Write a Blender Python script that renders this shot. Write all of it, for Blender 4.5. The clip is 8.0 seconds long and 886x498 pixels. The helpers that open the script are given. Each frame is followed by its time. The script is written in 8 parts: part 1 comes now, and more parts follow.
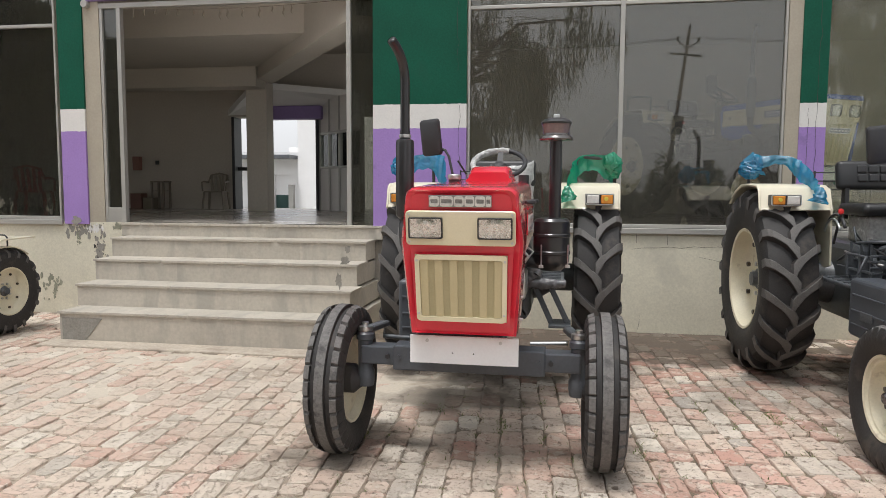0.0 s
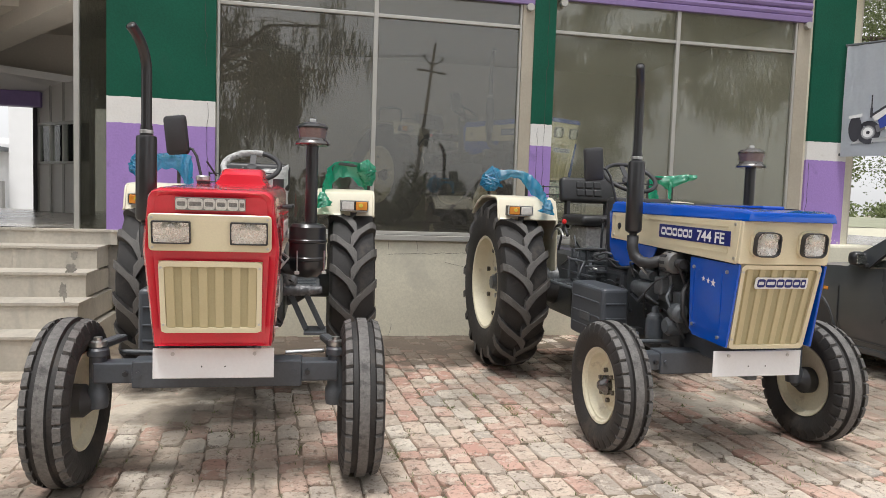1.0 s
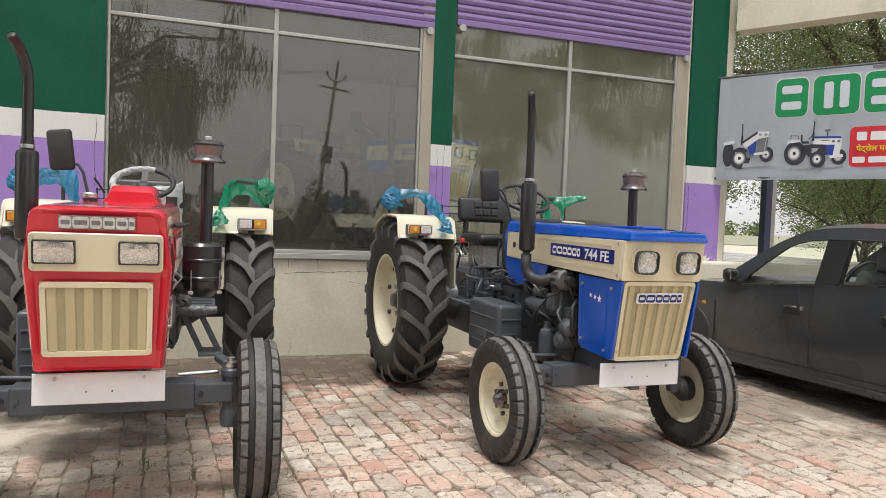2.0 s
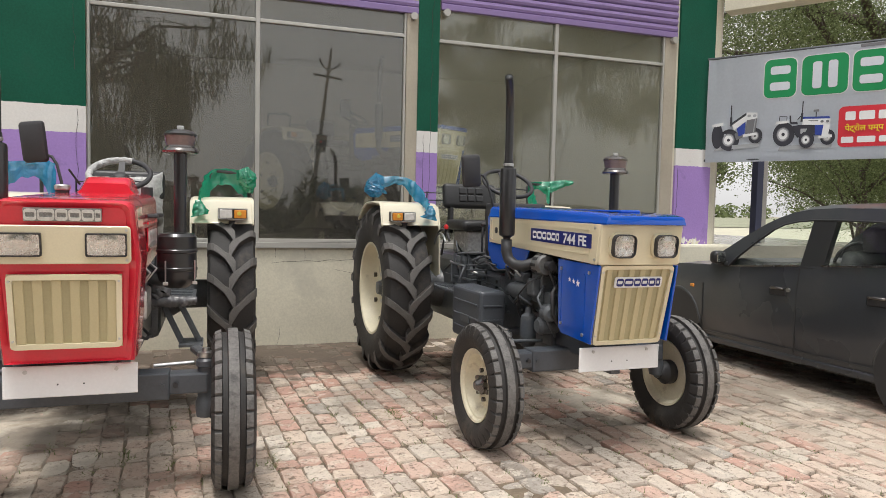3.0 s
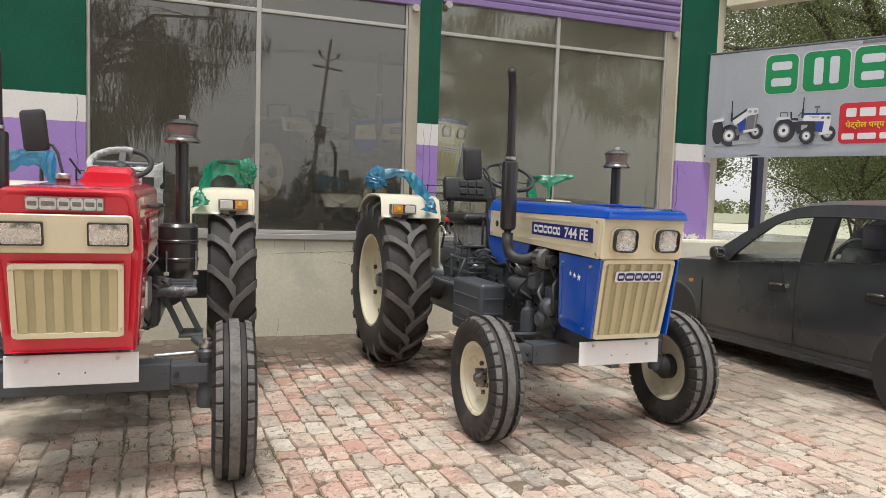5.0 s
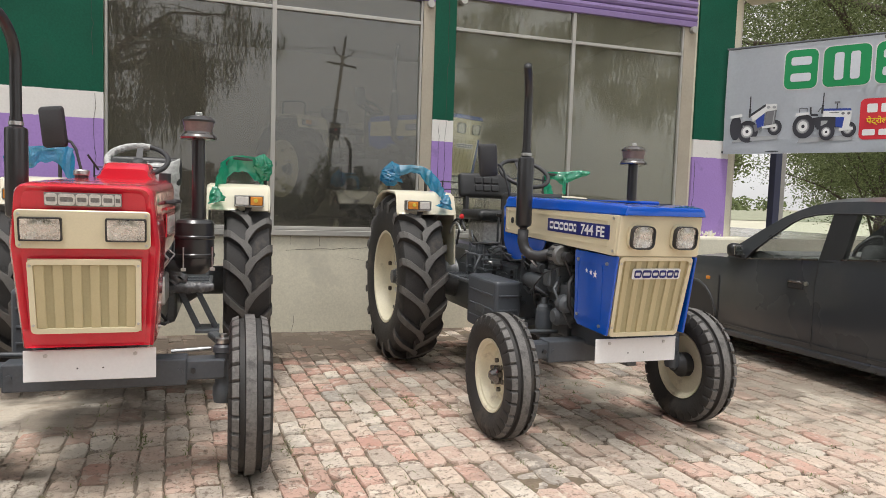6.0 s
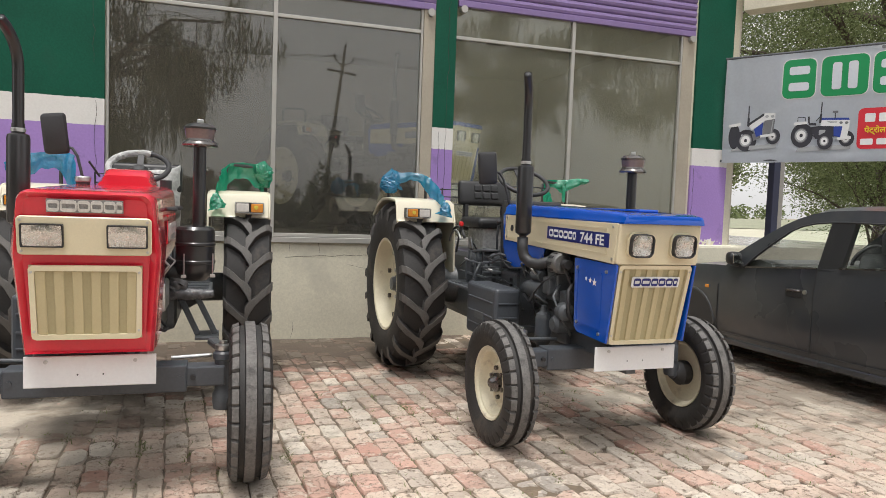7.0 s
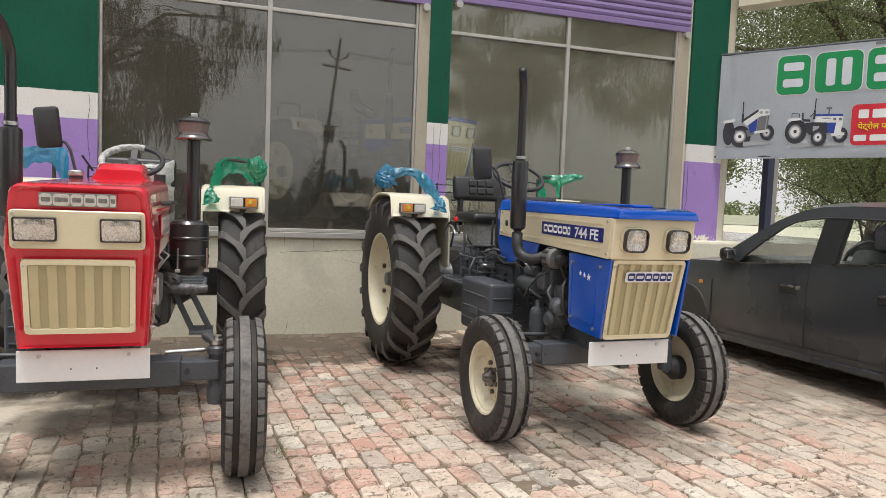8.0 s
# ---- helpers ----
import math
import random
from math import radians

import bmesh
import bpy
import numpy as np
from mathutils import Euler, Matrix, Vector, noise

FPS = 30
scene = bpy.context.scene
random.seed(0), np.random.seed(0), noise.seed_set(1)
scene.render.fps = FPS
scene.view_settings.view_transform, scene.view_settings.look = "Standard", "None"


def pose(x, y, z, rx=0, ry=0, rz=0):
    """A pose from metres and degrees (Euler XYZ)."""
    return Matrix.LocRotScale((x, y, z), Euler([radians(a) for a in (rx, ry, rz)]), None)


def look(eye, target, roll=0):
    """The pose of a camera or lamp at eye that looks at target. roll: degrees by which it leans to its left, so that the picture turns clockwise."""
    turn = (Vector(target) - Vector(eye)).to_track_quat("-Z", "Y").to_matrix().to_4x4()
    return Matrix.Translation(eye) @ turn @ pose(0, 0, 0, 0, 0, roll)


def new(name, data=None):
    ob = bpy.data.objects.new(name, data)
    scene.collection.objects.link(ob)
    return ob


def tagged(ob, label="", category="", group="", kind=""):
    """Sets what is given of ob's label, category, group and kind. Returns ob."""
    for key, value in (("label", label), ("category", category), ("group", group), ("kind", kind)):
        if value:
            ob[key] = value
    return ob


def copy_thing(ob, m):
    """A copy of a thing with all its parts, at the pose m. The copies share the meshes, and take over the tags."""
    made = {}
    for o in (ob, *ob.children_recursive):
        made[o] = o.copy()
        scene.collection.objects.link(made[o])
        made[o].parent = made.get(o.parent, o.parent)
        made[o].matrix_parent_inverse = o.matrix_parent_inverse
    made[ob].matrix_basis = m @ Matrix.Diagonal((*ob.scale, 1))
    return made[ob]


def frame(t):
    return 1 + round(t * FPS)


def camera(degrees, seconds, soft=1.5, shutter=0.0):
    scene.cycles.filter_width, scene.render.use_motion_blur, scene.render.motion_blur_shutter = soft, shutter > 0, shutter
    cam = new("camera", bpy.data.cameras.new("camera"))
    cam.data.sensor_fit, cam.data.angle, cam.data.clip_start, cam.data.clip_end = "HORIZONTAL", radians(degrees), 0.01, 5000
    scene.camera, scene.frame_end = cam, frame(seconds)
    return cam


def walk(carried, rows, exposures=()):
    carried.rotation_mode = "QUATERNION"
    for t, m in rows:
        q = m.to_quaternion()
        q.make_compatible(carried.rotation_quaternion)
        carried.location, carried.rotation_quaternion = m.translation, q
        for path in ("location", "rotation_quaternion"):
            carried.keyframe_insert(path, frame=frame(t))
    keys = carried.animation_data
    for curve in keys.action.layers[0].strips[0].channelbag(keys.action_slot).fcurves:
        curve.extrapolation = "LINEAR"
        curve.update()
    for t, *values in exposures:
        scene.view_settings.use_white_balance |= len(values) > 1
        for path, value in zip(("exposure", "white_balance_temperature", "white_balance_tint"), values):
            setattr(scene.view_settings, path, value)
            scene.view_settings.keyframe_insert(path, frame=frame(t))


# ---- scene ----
EXPOSURES = [(0.0, 0.16, 6200, 10), (1.0, 0.28, 6270, 10), (1.5, 0.36, 6290, 10), (2.8, 0.26, 6380, 10), (8.0, 0.26, 6380, 10)]
cam = camera(64.9, 8.0, soft=0.5)
PATH = [
    (0, (0.009, -0.031, 1.281), (-0.301, 1.938, 1.113), 0.3),
    (0.2, (0.013, -0.022, 1.278), (-0.109, 1.968, 1.112), 1.1),
    (0.5, (0.008, -0.01, 1.279), (0.123, 1.981, 1.13), 1.1),
    (0.7, (-0.001, -0.021, 1.283), (0.239, 1.959, 1.133), 1.3),
    (1, (-0.013, -0.003, 1.278), (0.378, 1.953, 1.141), 1.9),
    (1.2, (-0.007, -0.016, 1.283), (0.484, 1.918, 1.149), 1.9),
    (1.5, (-0.026, -0.01, 1.272), (0.613, 1.882, 1.17), 2.6),
    (1.7, (-0.026, -0.037, 1.28), (0.631, 1.851, 1.212), 2.4),
    (2.8, (0.118, -0.09, 1.294), (0.7585, 1.802, 1.177), 1.3),
    (3, (0.118, -0.09, 1.289), (0.773, 1.796, 1.175), 1.3),
    (3.5, (0.101, -0.07, 1.284), (0.769, 1.81, 1.141), 1.9),
    (4, (0.102, -0.068, 1.285), (0.777, 1.81, 1.145), 2.1),
    (5.3, (0.097, -0.085, 1.288), (0.744, 1.803, 1.153), 1.6),
    (5.5, (0.091, -0.079, 1.284), (0.708, 1.817, 1.139), 1.8),
    (6, (0.096, -0.071, 1.286), (0.72, 1.824, 1.141), 1.9),
    (6.5, (0.088, -0.074, 1.283), (0.715, 1.82, 1.138), 1.9),
    (7, (0.087, -0.079, 1.288), (0.714, 1.816, 1.164), 2.1),
    (7.5, (0.086, -0.083, 1.282), (0.717, 1.811, 1.159), 2.1),
    (8, (0.089, -0.08, 1.282), (0.73, 1.81, 1.147), 2.2),
]
walk(cam, [(t, look(eye, target, roll)) for t, eye, target, roll in PATH], EXPOSURES)

# ---- world and sun: bright overcast noon ----
world = bpy.data.worlds.new("sky")
scene.world = world
world.use_nodes = True
wn, wl = world.node_tree.nodes, world.node_tree.links
sky = wn.new("ShaderNodeTexSky")
sky.sky_type, sky.sun_disc = "NISHITA", False
sky.sun_elevation, sky.sun_rotation = radians(73), radians(206)
sky.dust_density, sky.air_density, sky.ozone_density = 4.0, 1.0, 1.0
veil = wn.new("ShaderNodeHueSaturation")
veil.inputs["Saturation"].default_value, veil.inputs["Value"].default_value = 0.14, 1.35
wl.new(sky.outputs[0], veil.inputs["Color"])
cloud = wn.new("ShaderNodeMix")
cloud.data_type = "RGBA"
cloud.inputs["Factor"].default_value, cloud.inputs["B"].default_value = 0.6, (6.45, 6.3, 6.15, 1)
wl.new(veil.outputs[0], cloud.inputs["A"])
wl.new(cloud.outputs["Result"], wn["Background"].inputs[0])
wn["Background"].inputs[1].default_value = 0.15
sun = new("sun", bpy.data.lights.new("sun", "SUN"))
sun.data.energy, sun.data.angle, sun.data.color = 1.8, radians(13), (1.0, 0.95, 0.88)
sun.matrix_world = look((-2.4, -5.4, 20), (0, 0, 0))

# daylight that comes in through the shop windows and the entrance
for i, (x, w, power) in enumerate(((3.63, 2.5, 11), (0.62, 2.6, 15), (-3.14, 2.3, 5.0))):
    lamp = new("window_daylight", bpy.data.lights.new("window_daylight", "AREA"))
    lamp.data.shape, lamp.data.size, lamp.data.size_y, lamp.data.energy = "RECTANGLE", w, 2.0, power
    lamp.matrix_world = pose(x, 6.78, 2.05, 90, 0, 0)

# ---- mesh tools ----
def part(name, bm, material, parent=None, label="", smooth=False):
    """Links a bmesh as one mesh object, under a thing or a part."""
    me = bpy.data.meshes.new(name)
    if smooth:
        for f in bm.faces:
            f.smooth = True
        for e in bm.edges:
            if len(e.link_faces) == 2 and e.calc_face_angle(0) > 0.6:
                e.smooth = False
    bm.to_mesh(me)
    bm.free()
    me.materials.append(material)
    ob = new(name, me)
    if parent is not None:
        ob.parent = parent
    if label:
        tagged(ob, label)
    return ob


def thing(name, label, category, m=None, group="", kind=""):
    """An empty at the base of a thing."""
    ob = new(name)
    if m is not None:
        ob.matrix_basis = m
    return tagged(ob, label, category, group, kind)


def setting(name, bm, material, label="", category="", parent=None, smooth=False):
    ob = part(name, bm, material, parent, label, smooth)
    return tagged(ob, label, category, "", "structure")


def box(bm, x0, x1, y0, y1, z0, z1, bevel=0.0, seg=2, m=None):
    """A box, its edges rounded by bevel."""
    made = bmesh.ops.create_cube(bm, size=1.0)["verts"]
    for v in made:
        v.co = Vector(((x0 + x1) / 2 + v.co.x * (x1 - x0), (y0 + y1) / 2 + v.co.y * (y1 - y0), (z0 + z1) / 2 + v.co.z * (z1 - z0)))
    if bevel:
        edges = list({e for v in made for e in v.link_edges})
        got = bmesh.ops.bevel(bm, geom=edges, offset=bevel, segments=seg, affect="EDGES", profile=0.5)
        made = list({v for v in got["verts"]} | {v for v in made if v.is_valid})
    if m is not None:
        bmesh.ops.transform(bm, matrix=m, verts=made)
    return bm


def boxes(*rows, bevel=0.0):
    bm = bmesh.new()
    for r in rows:
        box(bm, *r, bevel=bevel)
    return bm


def one_box(*r, bevel=0.0, seg=2, m=None):
    return box(bmesh.new(), *r, bevel=bevel, seg=seg, m=m)


def rod(bm, a, b, r, r2=None, n=14, caps=True):
    """A round bar from a to b."""
    a, b = Vector(a), Vector(b)
    way = b - a
    m = Matrix.Translation((a + b) / 2) @ way.to_track_quat("Z", "Y").to_matrix().to_4x4()
    bmesh.ops.create_cone(bm, cap_ends=caps, segments=n, radius1=r, radius2=r if r2 is None else r2, depth=way.length, matrix=m)
    return bm


def bar(bm, a, b, w, h, bevel=0.0, up=(0, 0, 1)):
    """A flat bar from a to b, w wide and h high."""
    a, b = Vector(a), Vector(b)
    y = (b - a).normalized()
    x = y.cross(Vector(up)).normalized()
    z = x.cross(y)
    m = Matrix(((x.x, y.x, z.x, 0), (x.y, y.y, z.y, 0), (x.z, y.z, z.z, 0), (0, 0, 0, 1)))
    box(bm, -w / 2, w / 2, -(b - a).length / 2, (b - a).length / 2, -h / 2, h / 2, bevel, 1, Matrix.Translation((a + b) / 2) @ m)
    return bm


def tube(bm, pts, r, n=10, caps=True):
    """A pipe along points; r a number or one for each point."""
    pts = [Vector(p) for p in pts]
    rs = r if isinstance(r, (list, tuple)) else [r] * len(pts)
    rings = []
    side = None
    for i, p in enumerate(pts):
        way = (pts[min(i + 1, len(pts) - 1)] - pts[max(i - 1, 0)]).normalized()
        if side is None:
            side = way.orthogonal().normalized()
        side = (side - way * side.dot(way)).normalized()
        other = way.cross(side)
        rings.append([bm.verts.new(p + (side * math.cos(a) + other * math.sin(a)) * rs[i]) for a in [2 * math.pi * k / n for k in range(n)]])
    for a, b in zip(rings, rings[1:]):
        for k in range(n):
            bm.faces.new((a[k], a[(k + 1) % n], b[(k + 1) % n], b[k]))
    if caps:
        bm.faces.new(list(reversed(rings[0])))
        bm.faces.new(rings[-1])
    return bm


def arc(c, r, a0, a1, n, plane="xz"):
    """Points of an arc about c, in degrees."""
    out = []
    for i in range(n + 1):
        a = radians(a0 + (a1 - a0) * i / n)
        u, v = r * math.cos(a), r * math.sin(a)
        out.append({"xz": (c[0] + u, c[1], c[2] + v), "yz": (c[0], c[1] + u, c[2] + v), "xy": (c[0] + u, c[1] + v, c[2])}[plane])
    return out


def lathe(bm, profile, n=32, m=None, axis="z"):
    """Turns a profile of (radius, height) about an axis."""
    rings = []
    for r, h in profile:
        ring = []
        for k in range(n):
            a = 2 * math.pi * k / n
            u, v = r * math.cos(a), r * math.sin(a)
            co = Vector((u, v, h)) if axis == "z" else Vector((h, u, v))
            ring.append(bm.verts.new(m @ co if m is not None else co))
        rings.append(ring)
    for a, b in zip(rings, rings[1:]):
        for k in range(n):
            bm.faces.new((a[k], a[(k + 1) % n], b[(k + 1) % n], b[k]))
    bmesh.ops.recalc_face_normals(bm, faces=bm.faces)
    return bm


def prism(bm, outline, depth, m, bevel=0.0, seg=2):
    """A flat outline of (u, v) pulled out by depth along w, laid into the place by m."""
    low = [bm.verts.new(m @ Vector((u, v, 0))) for u, v in outline]
    high = [bm.verts.new(m @ Vector((u, v, depth))) for u, v in outline]
    n = len(outline)
    faces = [bm.faces.new(list(reversed(low))), bm.faces.new(high)]
    for k in range(n):
        faces.append(bm.faces.new((low[k], low[(k + 1) % n], high[(k + 1) % n], high[k])))
    bmesh.ops.recalc_face_normals(bm, faces=faces)
    if bevel:
        edges = list({e for f in faces for e in f.edges})
        bmesh.ops.bevel(bm, geom=edges, offset=bevel, segments=seg, affect="EDGES", profile=0.5)
    return bm


def loft(bm, rings, caps=True):
    """Skins rings of equal length."""
    vs = [[bm.verts.new(p) for p in ring] for ring in rings]
    n = len(vs[0])
    for a, b in zip(vs, vs[1:]):
        for k in range(n):
            bm.faces.new((a[k], a[(k + 1) % n], b[(k + 1) % n], b[k]))
    if caps:
        bm.faces.new(list(reversed(vs[0])))
        bm.faces.new(vs[-1])
    bmesh.ops.recalc_face_normals(bm, faces=bm.faces)
    return bm


def round_rect(w, h, r, n=4, cx=0.0, cy=0.0):
    """The outline of a rectangle with round corners."""
    out = []
    for sx, sy, a0 in ((1, 1, 0), (-1, 1, 90), (-1, -1, 180), (1, -1, 270)):
        for i in range(n + 1):
            a = radians(a0 + 90 * i / n)
            out.append((cx + sx * (w / 2 - r) + r * math.cos(a), cy + sy * (h / 2 - r) + r * math.sin(a)))
    return out


def quad_sheet(bm, fn, nu, nv):
    """A sheet of quads from fn(u, v), u and v from 0 to 1."""
    grid = [[bm.verts.new(fn(i / nu, j / nv)) for j in range(nv + 1)] for i in range(nu + 1)]
    for i in range(nu):
        for j in range(nv):
            bm.faces.new((grid[i][j], grid[i + 1][j], grid[i + 1][j + 1], grid[i][j + 1]))
    return bm


# ---- materials ----
def mat(name, color, rough=0.5, metal=0.0, vary=0.12, scale=8.0, bump=0.1, fine=120.0, dirt=None, dirt_at=0.55, dirt_scale=3.0, coat=0.0, random_piece=0.0, spec=0.5):
    """A painted, worn or plain surface: colour varied at two scales, stains, and a fine relief."""
    m = bpy.data.materials.new(name)
    m.use_nodes = True
    nt, ln = m.node_tree.nodes, m.node_tree.links
    b = nt["Principled BSDF"]
    b.inputs["Roughness"].default_value, b.inputs["Metallic"].default_value = rough, metal
    b.inputs["Coat Weight"].default_value, b.inputs["Coat Roughness"].default_value = coat, 0.08
    b.inputs["Specular IOR Level"].default_value = spec
    at = nt.new("ShaderNodeTexCoord")
    big, small = nt.new("ShaderNodeTexNoise"), nt.new("ShaderNodeTexNoise")
    big.inputs["Scale"].default_value, big.inputs["Detail"].default_value = scale, 5.0
    small.inputs["Scale"].default_value, small.inputs["Detail"].default_value = fine, 3.0
    for t in (big, small):
        ln.new(at.outputs["Object"], t.inputs["Vector"])
    add = nt.new("ShaderNodeMath")
    add.operation = "ADD"
    ln.new(big.outputs[0], add.inputs[0])
    ln.new(small.outputs[0], add.inputs[1])
    ramp = nt.new("ShaderNodeMapRange")
    ramp.inputs["From Min"].default_value, ramp.inputs["From Max"].default_value = 0.6, 1.4
    ramp.inputs["To Min"].default_value, ramp.inputs["To Max"].default_value = 1 - vary, 1 + vary
    ln.new(add.outputs[0], ramp.inputs["Value"])
    mul = nt.new("ShaderNodeVectorMath")
    mul.operation = "SCALE"
    mul.inputs[0].default_value = color
    ln.new(ramp.outputs[0], mul.inputs["Scale"])
    out = mul.outputs[0]
    if dirt:
        st = nt.new("ShaderNodeTexNoise")
        st.inputs["Scale"].default_value, st.inputs["Detail"].default_value, st.inputs["Roughness"].default_value = dirt_scale, 8.0, 0.65
        ln.new(at.outputs["Object"], st.inputs["Vector"])
        sm = nt.new("ShaderNodeMapRange")
        sm.inputs["From Min"].default_value, sm.inputs["From Max"].default_value = dirt_at, dirt_at + 0.15
        ln.new(st.outputs[0], sm.inputs["Value"])
        mx = nt.new("ShaderNodeMix")
        mx.data_type = "RGBA"
        mx.inputs["B"].default_value = (*dirt, 1)
        ln.new(sm.outputs[0], mx.inputs["Factor"])
        ln.new(out, mx.inputs["A"])
        out = mx.outputs["Result"]
    if random_piece:
        info = nt.new("ShaderNodeObjectInfo")
        hs = nt.new("ShaderNodeHueSaturation")
        r2 = nt.new("ShaderNodeMapRange")
        r2.inputs["To Min"].default_value, r2.inputs["To Max"].default_value = 1 - random_piece, 1 + random_piece
        ln.new(info.outputs["Random"], r2.inputs["Value"])
        ln.new(r2.outputs[0], hs.inputs["Value"])
        ln.new(out, hs.inputs["Color"])
        out = hs.outputs[0]
    ln.new(out, b.inputs["Base Color"])
    rr = nt.new("ShaderNodeMapRange")
    rr.inputs["To Min"].default_value, rr.inputs["To Max"].default_value = max(rough - 0.08, 0.02), min(rough + 0.1, 1)
    ln.new(big.outputs[0], rr.inputs["Value"])
    ln.new(rr.outputs[0], b.inputs["Roughness"])
    if bump:
        bp = nt.new("ShaderNodeBump")
        bp.inputs["Strength"].default_value, bp.inputs["Distance"].default_value = bump, 0.01
        ln.new(add.outputs[0], bp.inputs["Height"])
        ln.new(bp.outputs[0], b.inputs["Normal"])
    return m


def glass(name, tint, gloss, rough=0.0, dust=0.0, film=(0.30, 0.285, 0.255), shade=(0.96, 0.96, 0.94)):
    """A thin pane: part mirror, part tinted and clear, under a film of dust."""
    m = bpy.data.materials.new(name)
    m.use_nodes = True
    nt, ln = m.node_tree.nodes, m.node_tree.links
    nt.remove(nt["Principled BSDF"])
    clear, shine, mix, fr = nt.new("ShaderNodeBsdfTransparent"), nt.new("ShaderNodeBsdfGlossy"), nt.new("ShaderNodeMixShader"), nt.new("ShaderNodeMapRange")
    lw = nt.new("ShaderNodeFresnel")
    lw.inputs["IOR"].default_value = 1.5
    clear.inputs[0].default_value = (*tint, 1)
    shine.inputs[0].default_value, shine.inputs[1].default_value = (*shade, 1), rough
    fr.inputs["From Min"].default_value, fr.inputs["From Max"].default_value = 0.04, 1.0
    fr.inputs["To Min"].default_value, fr.inputs["To Max"].default_value = gloss, 1.0
    ln.new(lw.outputs[0], fr.inputs["Value"])
    ln.new(fr.outputs[0], mix.inputs[0])
    ln.new(clear.outputs[0], mix.inputs[1])
    ln.new(shine.outputs[0], mix.inputs[2])
    if dust:
        haze, over, cover = nt.new("ShaderNodeBsdfDiffuse"), nt.new("ShaderNodeMixShader"), nt.new("ShaderNodeMapRange")
        haze.inputs[0].default_value = (*film, 1)
        at, spots = nt.new("ShaderNodeTexCoord"), nt.new("ShaderNodeTexNoise")
        spots.inputs["Scale"].default_value, spots.inputs["Detail"].default_value = 1.4, 7.0
        ln.new(at.outputs["Object"], spots.inputs["Vector"])
        cover.inputs["From Min"].default_value, cover.inputs["From Max"].default_value = 0.3, 0.7
        cover.inputs["To Min"].default_value, cover.inputs["To Max"].default_value = dust * 0.8, dust * 1.2
        ln.new(spots.outputs[0], cover.inputs["Value"])
        ln.new(cover.outputs[0], over.inputs[0])
        ln.new(mix.outputs[0], over.inputs[1])
        ln.new(haze.outputs[0], over.inputs[2])
        mix = over
    ln.new(mix.outputs[0], nt["Material Output"].inputs["Surface"])
    return m


def leaf_mat(name, color):
    """Leaves that let part of the light through, each of its own tint."""
    m = bpy.data.materials.new(name)
    m.use_nodes = True
    nt, ln = m.node_tree.nodes, m.node_tree.links
    nt.remove(nt["Principled BSDF"])
    d, tr, mix = nt.new("ShaderNodeBsdfDiffuse"), nt.new("ShaderNodeBsdfTranslucent"), nt.new("ShaderNodeMixShader")
    hs, geo, r = nt.new("ShaderNodeHueSaturation"), nt.new("ShaderNodeNewGeometry"), nt.new("ShaderNodeMapRange")
    hs.inputs["Color"].default_value = (*color, 1)
    r.inputs["To Min"].default_value, r.inputs["To Max"].default_value = 0.6, 1.5
    ln.new(geo.outputs["Random Per Island"], r.inputs["Value"])
    ln.new(r.outputs[0], hs.inputs["Value"])
    for s in (d, tr):
        ln.new(hs.outputs[0], s.inputs[0])
    mix.inputs[0].default_value = 0.45
    ln.new(d.outputs[0], mix.inputs[1])
    ln.new(tr.outputs[0], mix.inputs[2])
    ln.new(mix.outputs[0], nt["Material Output"].inputs["Surface"])
    return m


def film_mat(name, color):
    """Thin crumpled plastic film: lets light through and glints."""
    m = bpy.data.materials.new(name)
    m.use_nodes = True
    nt, ln = m.node_tree.nodes, m.node_tree.links
    nt.remove(nt["Principled BSDF"])
    d, tr, see, shine = nt.new("ShaderNodeBsdfDiffuse"), nt.new("ShaderNodeBsdfTranslucent"), nt.new("ShaderNodeBsdfTransparent"), nt.new("ShaderNodeBsdfGlossy")
    for s, k in ((d, 1.0), (tr, 1.0)):
        s.inputs[0].default_value = (*color, 1)
    see.inputs[0].default_value = (*[min(1.0, c * 1.6 + 0.1) for c in color], 1)
    shine.inputs[0].default_value, shine.inputs[1].default_value = (0.9, 0.9, 0.9, 1), 0.25
    tc, big = nt.new("ShaderNodeTexCoord"), nt.new("ShaderNodeTexNoise")
    big.inputs["Scale"].default_value, big.inputs["Detail"].default_value = 24.0, 6.0
    ln.new(tc.outputs["Object"], big.inputs["Vector"])
    bp = nt.new("ShaderNodeBump")
    bp.inputs["Strength"].default_value, bp.inputs["Distance"].default_value = 0.7, 0.02
    ln.new(big.outputs[0], bp.inputs["Height"])
    for s in (d, shine):
        ln.new(bp.outputs[0], s.inputs["Normal"])
    last = d.outputs[0]
    for other, f in ((tr, 0.45), (see, 0.22), (shine, 0.09)):
        mx = nt.new("ShaderNodeMixShader")
        mx.inputs[0].default_value = f
        ln.new(last, mx.inputs[1])
        ln.new(other.outputs[0], mx.inputs[2])
        last = mx.outputs[0]
    ln.new(last, nt["Material Output"].inputs["Surface"])
    return m


